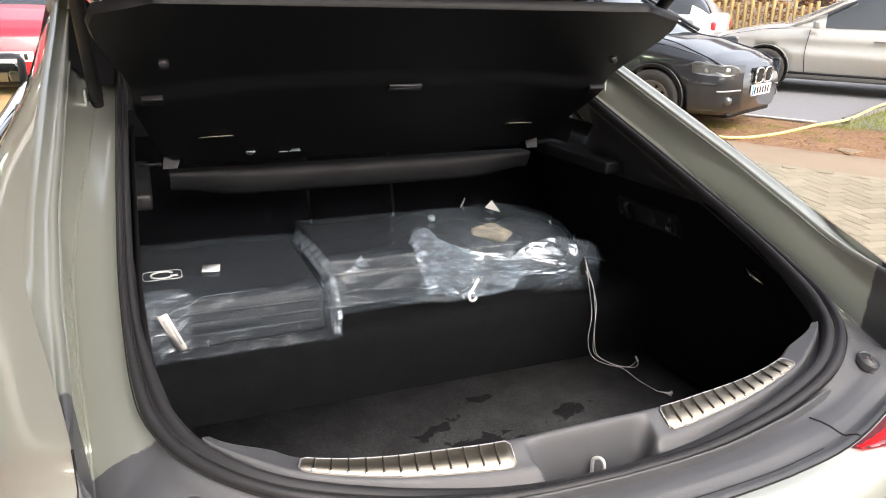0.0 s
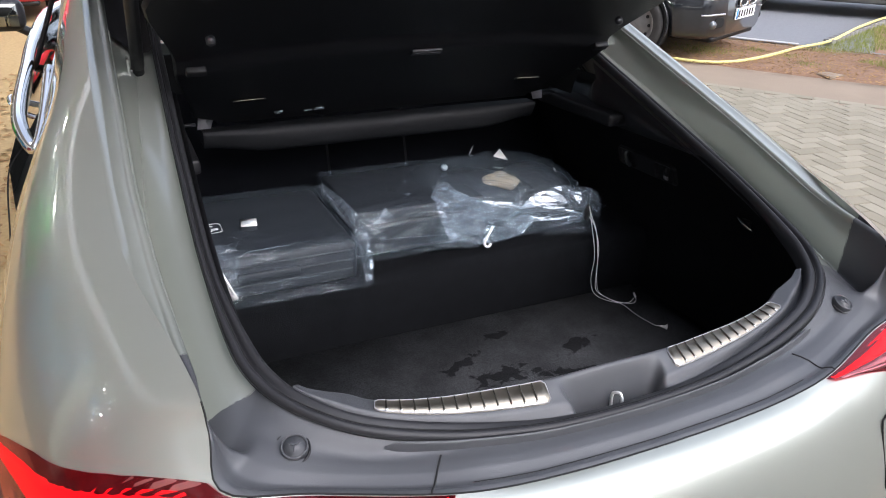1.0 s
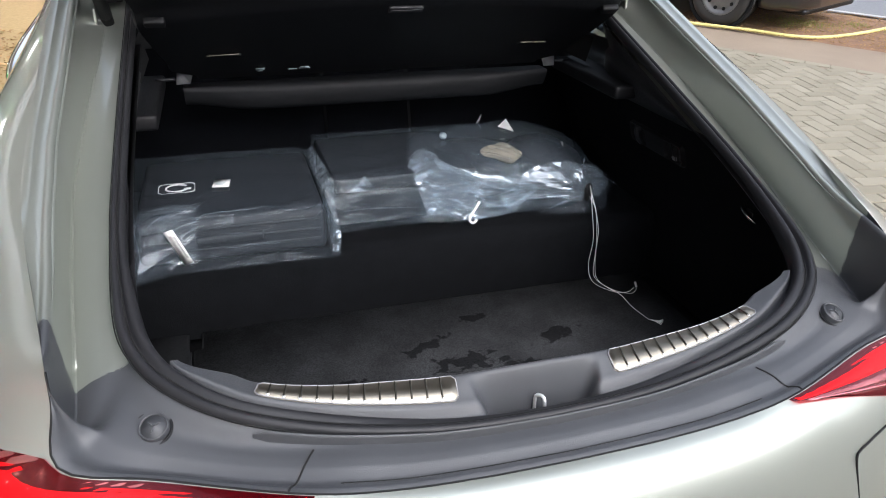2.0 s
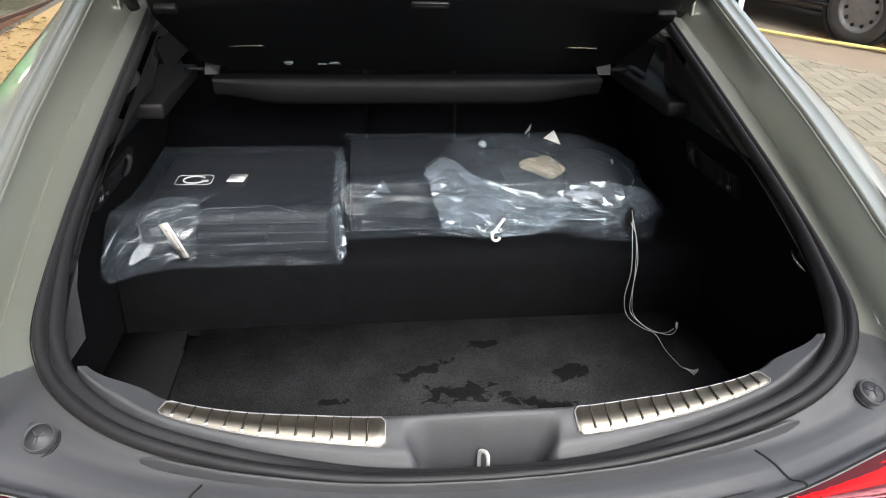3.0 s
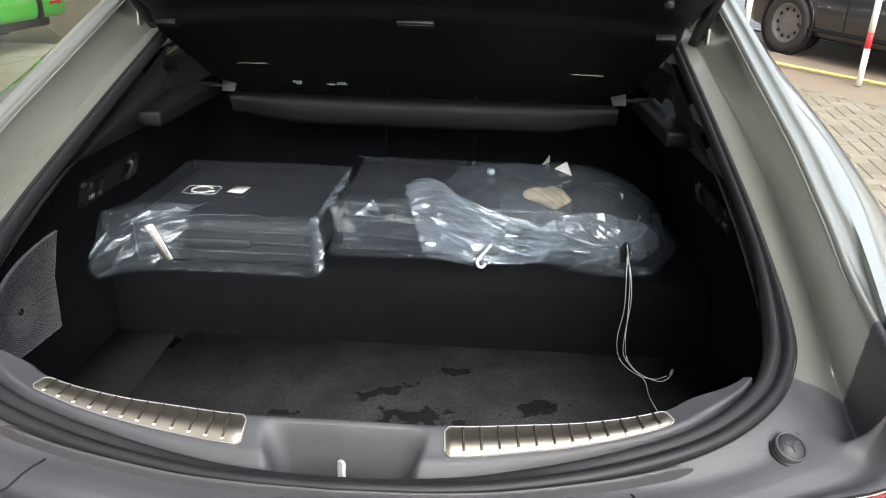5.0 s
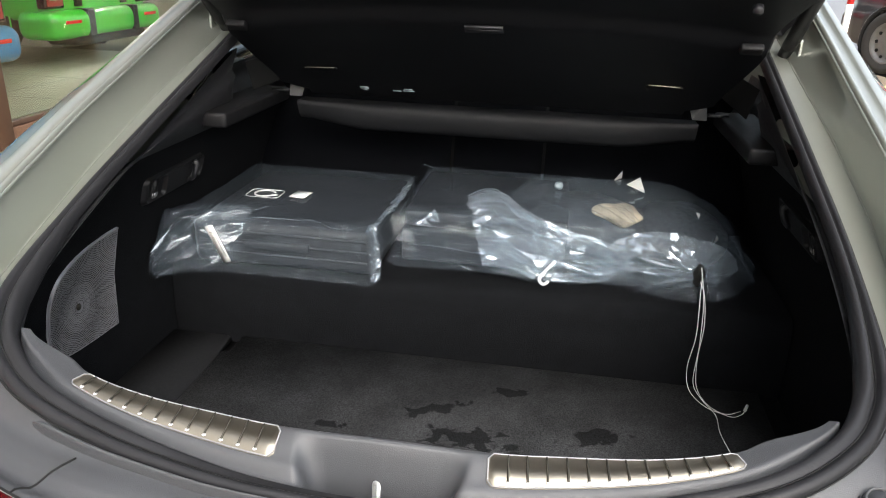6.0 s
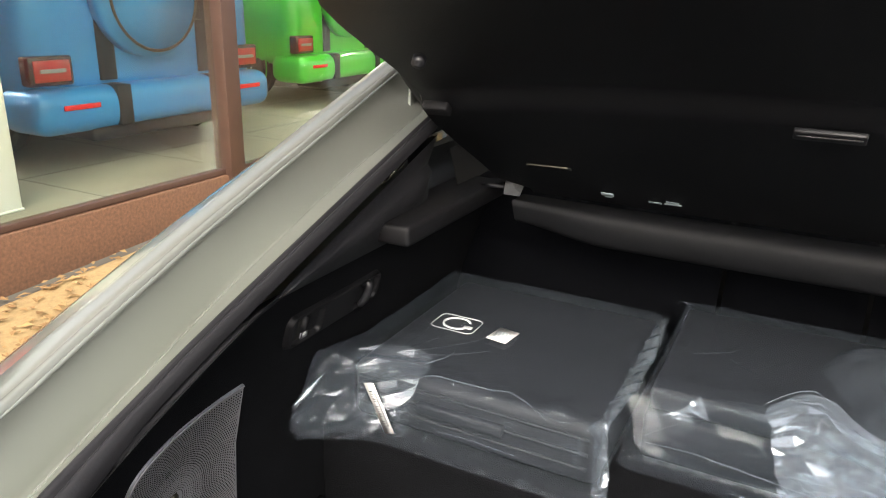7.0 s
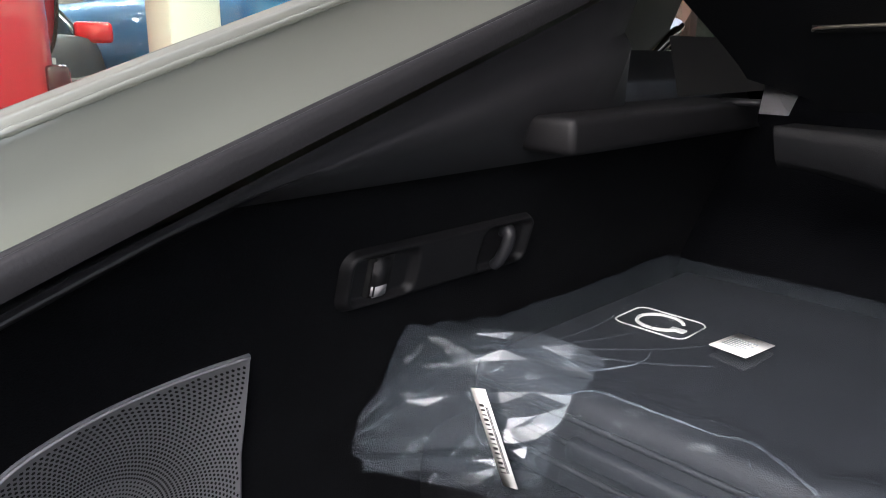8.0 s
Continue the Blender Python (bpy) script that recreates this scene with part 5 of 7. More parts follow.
front = [
    [(-0.182, 0.856, 0.868), (-0.130, 0.846, 0.866), (-0.06, 0.846, 0.866), (0.02, 0.846, 0.865), (0.10, 0.846, 0.865)],
    [(-0.178, 0.832, 0.845), (-0.128, 0.838, 0.842), (-0.06, 0.838, 0.840), (0.02, 0.836, 0.838), (0.10, 0.836, 0.838)],
    [(-0.170, 0.818, 0.812), (-0.124, 0.830, 0.815), (-0.06, 0.832, 0.810), (0.02, 0.830, 0.806), (0.10, 0.828, 0.804)],
    [(-0.155, 0.800, 0.788), (-0.118, 0.808, 0.792), (-0.06, 0.810, 0.788), (0.02, 0.808, 0.782), (0.10, 0.806, 0.780)],
    [(-0.140, 0.800, 0.765), (-0.110, 0.800, 0.763), (-0.05, 0.800, 0.758), (0.02, 0.798, 0.752), (0.20, 0.800, 0.750)]]
part("film_fold", local(crumple(front, 6, 6, 0.004, 44, 0.004), O2), FILM_FRONT, board, "creased front of the film", smooth=False)
for k, (pts, w, turn) in enumerate((([(-0.15, 0.806, 0.800), (-0.08, 0.808, 0.802), (0.0, 0.806, 0.796), (0.068, 0.804, 0.790)], 0.010, 0.9), ([(-0.15, 0.81, 0.806), (-0.13, 0.812, 0.822), (-0.10, 0.825, 0.836)], 0.008, 0.5), ([(-0.03, 0.796, 0.764), (0.02, 0.794, 0.770), (0.075, 0.796, 0.772)], 0.005, 0.9), ([(-0.175, 1.165, 0.870), (-0.165, 1.15, 0.884), (-0.145, 1.165, 0.874)], 0.014, 0.6))):
    part("film_crease", local(sliver(pts, w, turn, k + 20), O2), FILM_EDGE, board)
for k in range(6):
    # soft folds across the lid
    x = -0.14 + 0.032 * k
    y = crease_rnd.uniform(0.90, 1.0)
    pts = [(x, y + 0.12, 0.8705), (x + crease_rnd.uniform(-0.03, 0.03), y + 0.05, 0.8715), (x + crease_rnd.uniform(-0.05, 0.05), y, 0.8705)]
    part("film_crease", local(sliver(pts, 0.0025, 0.3, k + 80), O2), FILM_MILKY, board)
for k, pts in enumerate((((-0.105, 0.832, 0.852), (-0.085, 0.845, 0.872), (-0.068, 0.828, 0.846)), ((-0.105, 0.832, 0.852), (-0.13, 0.822, 0.840), (-0.085, 0.824, 0.838)))):
    part("film_facet", local(shard(pts, k + 30), O2), FILM_EDGE, board, smooth=False)

# crumpled bag with a drawstring
bag = thing("drawstring_bag", "crumpled clear plastic bag with dark contents and a white drawstring", "plastic bag", (0.29, 0.97, 0.745))
O3 = bag.location
OUT = [(0.612, 0.945), (0.590, 1.07), (0.51, 1.180), (0.36, 1.197), (0.20, 1.197), (0.085, 1.15), (0.02, 1.03), (0.005, 0.93), (0.03, 0.83), (0.12, 0.792), (0.22, 0.797), (0.285, 0.835), (0.36, 0.795), (0.44, 0.762), (0.53, 0.790), (0.588, 0.87)]
ring = spline([(x, y, 0) for x, y in OUT + OUT[:1]], 289)[:-1]
ctr = Vector((0.29, 1.02, 0))
for k, p in enumerate(ring):
    # puckered, angular outline
    p += (p - ctr).normalized() * 0.016 * (zigzag(k * 0.055 + 0.8 * noise.noise((k * 0.05, 0, 3))) - 0.5)
hole = Vector((0.457, 0.757, 0.810))


def heap(seed, amp, scale, top, nr=90):
    """Film over the bag: steep behind, sloping in front, in taut folds that run to the tied neck."""
    small = creasing(seed, 2.3, 0.5, 3, 0.020, 0.06)
    rows = []
    for k in range(nr + 1):
        r = 1 - (k / nr) ** 1.4
        row = []
        for p in ring:
            q = ctr.lerp(p, max(r, 0.01) * scale)
            back = smooth01(-0.10, 0.12, p.y - ctr.y)
            fall = (1 - r ** (3.2 + 5 * back)) ** (0.8 - 0.25 * back)
            hump = 1 - 0.10 * smooth01(0.35, 0.6, q.x) + 0.02 * math.sin(q.x * 19)
            base = 0.748 + top * fall * hump
            v = q - Vector((hole.x, hole.y, 0))
            ang, dist = math.atan2(v.y, v.x), v.length
            bend = noise.noise((ang * 3, dist * 7, seed))
            near, mid = smooth01(0.22, 0.06, dist), smooth01(0.02, 0.2, dist) * smooth01(0.52, 0.25, dist)
            gate = min(1.0, max(0.0, 0.5 + 1.4 * noise.noise((ang * 1.7, dist * 3, seed + 4))))
            d = amp * (0.75 * near * (zigzag(ang / 0.16 + 0.6 * bend) - 0.5) + 0.85 * mid * gate * (zigzag(ang / 0.30 + 0.8 * bend) - 0.5)) + 0.30 * small(q.x, q.y)
            row.append(Vector((q.x + 0.3 * d, q.y - 0.3 * d, max(0.748, base + d * min(1, (1 - r) * 5 + 0.25)))))
        rows.append(row)
    return grid(rows, True)


for at, size, label in (((0.235, 1.04, 0.792), (0.165, 0.135, 0.078), "dark soft pouch"), ((0.455, 1.045, 0.785), (0.115, 0.125, 0.075), "dark rolled cloth")):
    lump = bmesh.new()
    bmesh.ops.create_icosphere(lump, subdivisions=4, radius=1, matrix=Matrix.Translation(at) @ Matrix.Diagonal((*size, 1)))
    for v in lump.verts:
        v.co += v.normal * 0.008 * noise.noise(v.co * 14)
        v.co.z = max(v.co.z, 0.747)
    part("soft_pouch", local(lump, O3), CASE, bag, label)
foam = bmesh.new()
bmesh.ops.create_icosphere(foam, subdivisions=4, radius=1, matrix=Matrix.Translation((0.305, 0.985, 0.846)) @ Matrix.Rotation(-0.6, 4, "Z") @ Matrix.Diagonal((0.064, 0.050, 0.020, 1)))
for v in foam.verts:
    v.co += v.normal * (0.016 * noise.noise(v.co * 26) - 0.006 * max(0, 1 - abs((v.co.x - 0.305) * 60)))
part("foam_piece", local(foam, O3), CREAM, bag, "cream foam piece")
knob = disc((0.174, 1.066, 0.880), (0.2, -0.4, 1), 0.010, 0.014, 16, 0.003)
part("white_cap", local(knob, O3), PRINT, bag)
part("film_outer", local(heap(77, 0.017, 1.0, 0.140), O3), FILM_DOME, bag, "clear film drawn to the neck")
# ruffle of doubled film across the bag: a raised corner, then long slanting folds
ruffle = [
    [(-0.004, 0.744, 0.936), (0.047, 0.800, 0.938), (0.100, 0.832, 0.892), (0.177, 0.836, 0.858), (0.264, 0.824, 0.836), (0.350, 0.802, 0.831)],
    [(0.010, 0.736, 0.890), (0.060, 0.762, 0.892), (0.115, 0.790, 0.866), (0.185, 0.803, 0.838), (0.265, 0.802, 0.818), (0.342, 0.797, 0.818)],
    [(0.022, 0.730, 0.850), (0.068, 0.745, 0.846), (0.125, 0.772, 0.824), (0.190, 0.785, 0.806), (0.268, 0.796, 0.792), (0.332, 0.797, 0.803)],
    [(0.032, 0.727, 0.827), (0.062, 0.755, 0.796), (0.125, 0.775, 0.766), (0.190, 0.782, 0.758), (0.268, 0.797, 0.756), (0.305, 0.803, 0.776)]]
part("film_ruffle", local(crumple(ruffle, 8, 11, 0.007, 5, 0.014), O3), FILM_RUFFLE, bag, "ruffle of doubled film", smooth=False)
for k, (pts, w, turn) in enumerate((([(-0.004, 0.744, 0.937), (0.02, 0.766, 0.946), (0.047, 0.800, 0.939), (0.08, 0.822, 0.912)], 0.007, 0.7), ([(-0.004, 0.743, 0.935), (0.010, 0.735, 0.890), (0.031, 0.726, 0.829)], 0.006, 1.0), ([(0.11, 0.81, 0.885), (0.17, 0.82, 0.862), (0.25, 0.815, 0.842), (0.34, 0.795, 0.836)], 0.006, 0.5), ([(0.06, 0.752, 0.795), (0.14, 0.772, 0.762), (0.25, 0.792, 0.757)], 0.003, 0.9))):
    part("film_crease", local(sliver(pts, w, turn, k + 40), O3), FILM_EDGE, bag)
for k, pts in enumerate((((0.024, 0.722, 0.842), (0.036, 0.722, 0.800), (0.082, 0.746, 0.812)), ((-0.062, 0.845, 0.876), (0.010, 0.845, 0.880), (0.0, 0.805, 0.868)))):
    part("film_facet", local(shard(pts, k + 50), O3), FILM_EDGE if k == 0 else FILM_MILKY, bag, smooth=False)
crest = [spline(line, 40) for line in ruffle]
for k in range(15):
    # bright crests of the long folds
    v, u0 = crease_rnd.uniform(0.05, 2.9), crease_rnd.uniform(0.02, 0.6)
    u1 = min(0.98, u0 + crease_rnd.uniform(0.18, 0.45))
    pts = []
    for n, u in enumerate(np.linspace(u0, u1, 6)):
        i, j = min(2, int(v)), int(u * 39)
        pts.append(crest[i][j].lerp(crest[i + 1][j], v - i) + Vector((0, -0.010 + crease_rnd.uniform(-0.003, 0.003), 0.008 + crease_rnd.uniform(-0.005, 0.005))))
        v = min(2.99, v + crease_rnd.uniform(-0.02, 0.10))
    part("film_crease", local(sliver(pts, crease_rnd.uniform(0.0025, 0.008), crease_rnd.uniform(0.3, 1.2), k + 100), O3), FILM_EDGE, bag)
for k in range(9):
    # fine streaks drawn across the dome towards the neck
    a, r0 = 1.75 + 0.13 * k + crease_rnd.uniform(-0.04, 0.04), crease_rnd.uniform(0.10, 0.16)
    r1 = r0 + crease_rnd.uniform(0.07, 0.16)
    pts = []
    for r in np.linspace(r0, r1, 5):
        x, y = hole.x + r * math.cos(a), hole.y + r * math.sin(a)
        pts.append((x, y, 0.838 + 0.056 * smooth01(0.05, 0.26, r)))
    part("film_crease", local(sliver(pts, crease_rnd.uniform(0.0015, 0.003), 0.2, k + 140), O3), FILM_MILKY, bag)
for k in range(13):
    # short bright pleats round the neck
    a = 2 * math.pi * k / 13 + crease_rnd.uniform(-0.2, 0.2)
    r0, r1 = crease_rnd.uniform(0.012, 0.03), crease_rnd.uniform(0.035, 0.075)
    if math.cos(a) < -0.5:
        r1 += 0.05
    pts = [hole + Vector((1.2 * r * math.cos(a), 0.8 * (r - 0.01) ** 1.3 - 0.010, 0.68 * r * math.sin(a + 6 * (r - r0)))) for r in np.linspace(r0, r1, 4)]
    part("film_crease", local(sliver(pts, crease_rnd.uniform(0.002, 0.005), crease_rnd.uniform(0.2, 1.2), k + 160), O3), FILM_EDGE, bag)
# bubble wrap inside the far end
bubbles = bmesh.new()
for i in range(13):
    for j in range(9):
        x, y = 0.440 + 0.0105 * i, 0.905 + 0.0125 * j + 0.006 * (i % 2)
        z = 0.868 - 0.10 * smooth01(0.46, 0.62, x) * 0.6 - 0.05 * smooth01(0.98, 0.88, y)
        z += 0.006 * noise.noise((x * 40, y * 40, 1))
        if noise.noise((x * 25, y * 25, 7)) > -0.12:
            bmesh.ops.create_icosphere(bubbles, subdivisions=2, radius=0.0040, matrix=Matrix.Translation((x + 0.003 * noise.noise((y * 60, x, 2)), y, z)) @ Matrix.Diagonal((1, 1, 0.5, 1)))
wrap = part("bubble_wrap", local(bubbles, O3), FILM_DOME, bag, "clear bubble wrap")
wrap["kind"] = "stuff"
# gathered neck with a hole: tight pleats that fan out from it
fan = []
for t in (0, 0.15, 0.35, 0.6, 0.8, 1.0):
    line = []
    for n in range(33):
        a = 2 * math.pi * n / 32
        c, s_ = math.cos(a), math.sin(a)
        r = 0.010 + (0.058 + 0.085 * max(0, -c) ** 1.5) * t ** 1.1
        line.append(hole + Vector((c * r * 1.2, 0.050 * t ** 1.4 - 0.006 * math.sin(t * 3), s_ * (r + 0.008) * (0.62 if s_ < 0 else 0.72))))
    fan.append(line)
part("gathered_neck", local(crumple(fan, 33, 5, 0.0065, 8, 0.0, True), O3), FILM_NECK, bag, "pleated neck of the bag", smooth=False)
dk = disc((0, 0, 0), (0, 1, 0.1), 0.0125, 0.003, 20)
for v in dk.verts:
    v.co.z *= 1.95
    v.co.x *= 0.85 + 0.15 * math.sin(v.co.z * 300)
    v.co += hole + Vector((0.0, -0.003, 0))
part("neck_hole", local(dk, O3), GAP, bag)
part("neck_rim", local(tube([hole + Vector((math.cos(a) * (0.0122 + 0.0015 * math.sin(5 * a)), -0.004, math.sin(a) * (0.0245 + 0.001 * math.sin(7 * a)))) for a in np.linspace(0, 2 * math.pi, 24)], lambda t: 0.0011 + 0.0007 * math.sin(t * 40), 60, 6), O3), FILM_MILKY, bag)
for x, y, z, s, rot in ((0.354, 1.060, 0.894, 0.042, 0.1), (0.479, 0.962, 0.866, 0.015, 0.9), (0.506, 0.882, 0.842, 0.018, 1.6), (0.321, 1.195, 0.878, 0.030, 2.0)):
    bm = bmesh.new()
    vs = [bm.verts.new(q) for q in ((-s * 0.62, 0, 0), (s * 0.45, -s * 0.1, -s * 0.35), (s * 0.1, s * 0.2, s * 0.62))]
    bm.faces.new(vs)
    bmesh.ops.solidify(bm, geom=bm.faces[:], thickness=0.0008)
    flap = part("paper_flap", bm, WHITE, bag, "white paper corner", smooth=False)
    put(flap, Matrix.Translation((x, y, z)) @ Matrix.Rotation(rot, 4, "Y") @ Matrix.Rotation(-0.6, 4, "X"))
part("plastic_hook", local(tube([(0.178, 0.770, 0.806), (0.167, 0.764, 0.794), (0.158, 0.760, 0.784), (0.150, 0.757, 0.774), (0.151, 0.755, 0.764), (0.160, 0.754, 0.760), (0.168, 0.756, 0.767)], 0.0030, 26, 8), O3), WHITE, bag, "pale grey plastic hook")
FZ = 0.5875
for k, pts in enumerate((
        [(0.459, 0.752, 0.828), (0.464, 0.742, 0.80), (0.468, 0.722, 0.765), (0.470, 0.708, 0.70), (0.472, 0.705, 0.63), (0.478, 0.695, FZ + 0.004), (0.492, 0.645, FZ), (0.525, 0.615, FZ), (0.548, 0.625, FZ), (0.562, 0.648, FZ)],
        [(0.461, 0.752, 0.798), (0.470, 0.735, 0.775), (0.474, 0.712, 0.72), (0.470, 0.707, 0.65), (0.470, 0.700, FZ + 0.012), (0.482, 0.660, FZ + 0.002), (0.500, 0.615, FZ), (0.498, 0.56, FZ), (0.503, 0.515, FZ), (0.507, 0.492, FZ)],
        [(0.463, 0.752, 0.815), (0.462, 0.735, 0.775), (0.462, 0.711, 0.70), (0.455, 0.708, 0.63), (0.462, 0.69, FZ + 0.003), (0.485, 0.64, FZ), (0.520, 0.622, FZ), (0.55, 0.637, FZ)])):
    part("drawstring", local(tube(pts, 0.0008, 60, 6), O3), CORD, bag, "thin white drawstring")
for k in range(6):
    a = -1.4 + 0.22 * k
    part("tassel_strand", local(tube([(0.507, 0.492, FZ + 0.001), (0.507 + 0.012 * math.cos(a) + 0.006, 0.480, FZ + 0.002), (0.510 + 0.022 * math.cos(a) + 0.008, 0.466 + 0.004 * k, FZ)], 0.0011, 6, 5), O3), CORD, bag)
part("cord_end", local(tube([(0.558, 0.640, FZ + 0.001), (0.566, 0.658, FZ + 0.002)], 0.003, 4, 6), O3), CORD, bag)


# ---- outside: sloping yard ----
SLOPE = 0.052


def ground_z(x, y):
    return SLOPE * min(max(y, -1.0), 18.0)


gx = [-300, -60, -20, -8, -4, -2, 0, 2, 4, 6, 8, 12, 20, 60, 300]
gy = [-300, -60, -20, -8, -4, -1, 0, 2, 4, 6, 8, 10, 14, 18, 30, 80, 300]
tagged(part("ground", grid([[(x, y, ground_z(x, y) - 0.02) for x in gx] for y in gy]), PAVE), "sandy ground under the paved yard", "ground", kind="structure")
E1, ALONG, ACROSS = Vector((4.45, 4.25, 0)), Vector((0.62, -0.785, 0)), Vector((0.785, 0.62, 0))


def strip(name, d0, d1, z, m, label, k0=-30, k1=60, n=6, rough=0.0):
    rows = []
    for k in range(k0, k1):
        a = E1 + ALONG * k * 0.4
        row = []
        for d in np.linspace(d0, d1, n):
            wob = rough * noise.noise((a.x * 1.3, a.y * 1.3, d))
            p = a + ACROSS * (d + wob * 3)
            row.append((p.x, p.y, ground_z(0, p.y) + z + (wob if d0 < d < d1 else -0.03 if rough else 0)))
        rows.append(row)
    return tagged(part(name, grid(rows), m), label, "ground", kind="structure")


strip("sand_band", -0.34, 2.60, -0.009, BAND, "trodden pale sand between paving and soil", n=12)
strip("soil", 0.80, 2.62, 0.006, SOIL, "bare brown soil strip beside the road", k0=-4, n=14, rough=0.02)
strip("road", 2.55, 9.5, 0.0, ASPH, "grey asphalt road behind the soil strip", k1=90)
strip("verge", 2.50, 5.2, 0.012, SOIL, "earth verge with rough grass", k0=3, k1=30, n=12, rough=0.02)
strip("far_verge", 9.3, 60, 0.05, SOIL, "brown ground across the road", k0=-90, k1=90)
strip("kerb", 2.55, 2.63, 0.02, CONCRETE, "low pale concrete kerb along the road", k1=2, n=4)
edging = thing("edging", "dark brick edging beside the verge", "edging", kind="structure")
for k in range(14):
    p = Vector((7.05, 5.42, 0)).lerp(Vector((9.35, 6.42, 0)), k / 14)
    stone = part("brick", box(0.003, 0.172, -0.05, 0.05, -0.05, 0.075, 0.008), KERB, edging)
    stone.matrix_basis = Matrix.Translation((p.x, p.y, ground_z(0, p.y))) @ Matrix.Rotation(math.atan2(1.0, 2.3), 4, "Z")

# leaf litter, stones and grass tufts
def scatter(name, m, n, place, size, seed, label, up=0.006, tall=False):
    rnd = random.Random(seed)
    vs, fs = [], []
    for _ in range(n):
        x, y = place(rnd)
        s = size * rnd.uniform(0.5, 1.4)
        a, b = rnd.uniform(0, 6.28), rnd.uniform(-0.5, 0.5)
        c, d = math.cos(a) * s, math.sin(a) * s
        z = ground_z(x, y) + up + (0.03 if tall else 0)
        i = len(vs)
        if tall:
            h = s * rnd.uniform(2, 5)
            vs += [(x - d * 0.12, y + c * 0.12, z - 0.03), (x + d * 0.12, y - c * 0.12, z - 0.03), (x + c * 0.9, y + d * 0.9, z + h - 0.03)]
            fs.append((i, i + 1, i + 2))
        else:
            vs += [(x + c, y + d, z + b * s * 0.5), (x - d * 0.6, y + c * 0.6, z + s * 0.3), (x - c, y - d, z - b * s * 0.4), (x + d * 0.6, y - c * 0.6, z + s * 0.1)]
            fs.append((i, i + 1, i + 2, i + 3))
    me = bpy.data.meshes.new(name)
    me.from_pydata(vs, [], fs)
    me.materials.append(m)
    return tagged(new(name, me), label, "ground cover", kind="stuff")


def on_strip(d0, d1, k0, k1):
    def f(rnd):
        p = E1 + ALONG * rnd.uniform(k0, k1) + ACROSS * rnd.uniform(d0, d1)
        return p.x, p.y
    return f


rows = [[(x, y, ground_z(x, y) - 0.006 + 0.006 * noise.noise((x * 3, y * 3, 0))) for x in np.linspace(-3.0, -0.9, 12)] for y in np.linspace(-6, 12, 60)]
tagged(part("gravel_strip", grid(rows), SAND), "tan gravel strip between car and shop", "ground", kind="structure")
scatter("wood_chips", LEAF, 14000, on_strip(0.75, 2.5, -1.5, 5), 0.013, 4, "brown leaf litter and wood chips on the soil", 0.02)
scatter("fallen_leaves", LEAF, 4500, lambda r: (r.uniform(-3.05, -1.2), r.uniform(-1.5, 6.5)), 0.022, 8, "yellow fallen leaves and grit beside the shop", 0.004)


def tufts(centres, spread):
    def f(rnd):
        x, y = rnd.choice(centres)
        return x + rnd.gauss(0, spread), y + rnd.gauss(0, spread)
    return f


def verge_patch(rnd):
    while True:
        x, y = rnd.uniform(6.5, 9.3), rnd.uniform(4.1, 6.2)
        if y < 5.36 + (x - 7.05) * 0.43 and noise.noise((x * 1.6, y * 1.6, 5)) > -0.15:
            return x, y


scatter("grass", GRASS, 12000, verge_patch, 0.013, 6, "rough green grass on the verge", 0.02, True)
scatter("grass", GRASS, 1500, tufts([(5.91, 5.38), (6.02, 5.03), (6.72, 5.08), (6.86, 5.33), (5.87, 4.65), (6.62, 5.2)], 0.075), 0.009, 7, "small grass tufts on bare soil", 0.012, True)
scatter("grass", GRASS, 1600, tufts([(5.2, 5.55), (5.42, 5.58), (5.5, 5.42), (5.3, 5.75)], 0.14), 0.008, 9, "low grass in the shade of a parked car", 0.012, True)

hose = thing("garden_hose", "yellow garden hose lying across soil and paving", "hose")
hp = [(2.2, 8.4, 0.01), (3.0, 7.2, 0.01), (3.9, 6.05, 0.01), (4.56, 5.40, 0.01), (4.83, 5.09, 0.01), (5.10, 4.98, 0.01), (5.46, 5.00, 0.015), (5.95, 5.14, 0.015), (6.43, 5.30, 0.02), (7.05, 5.39, 0.05), (8.05, 5.83, 0.085), (9.12, 6.30, 0.085), (9.6, 6.5, 0.06)]
part("hose_pipe", tube([(x, y, ground_z(x, y) + z + 0.012) for x, y, z in hp], 0.0165, 140, 10), HOSE, hose)

post = thing("marker_post", "red and white striped plastic marker post", "marker post", (3.56, 6.19, ground_z(0, 6.19)), group="marker posts")
for z0, z1, m in ((0, 0.33, WHITE), (0.33, 0.47, REDPLASTIC), (0.47, 0.80, WHITE), (0.80, 0.94, REDPLASTIC), (0.94, 1.04, WHITE)):
    part("band", disc((0, 0, (z0 + z1) / 2), (0, 0, 1), 0.027, z1 - z0, 20), m, post)
copy_thing(post, Matrix.Translation((2.55, 6.45, ground_z(0, 6.45))))
slab_ = thing("paving_slab", "broken sandy concrete slab on the soil", "slab")
sx, sy = 5.71, 4.25
part("slab_body", box(sx - 0.10, sx + 0.10, sy - 0.10, sy + 0.10, ground_z(0, sy) - 0.01, ground_z(0, sy) + 0.02, 0.008), BAND, slab_)


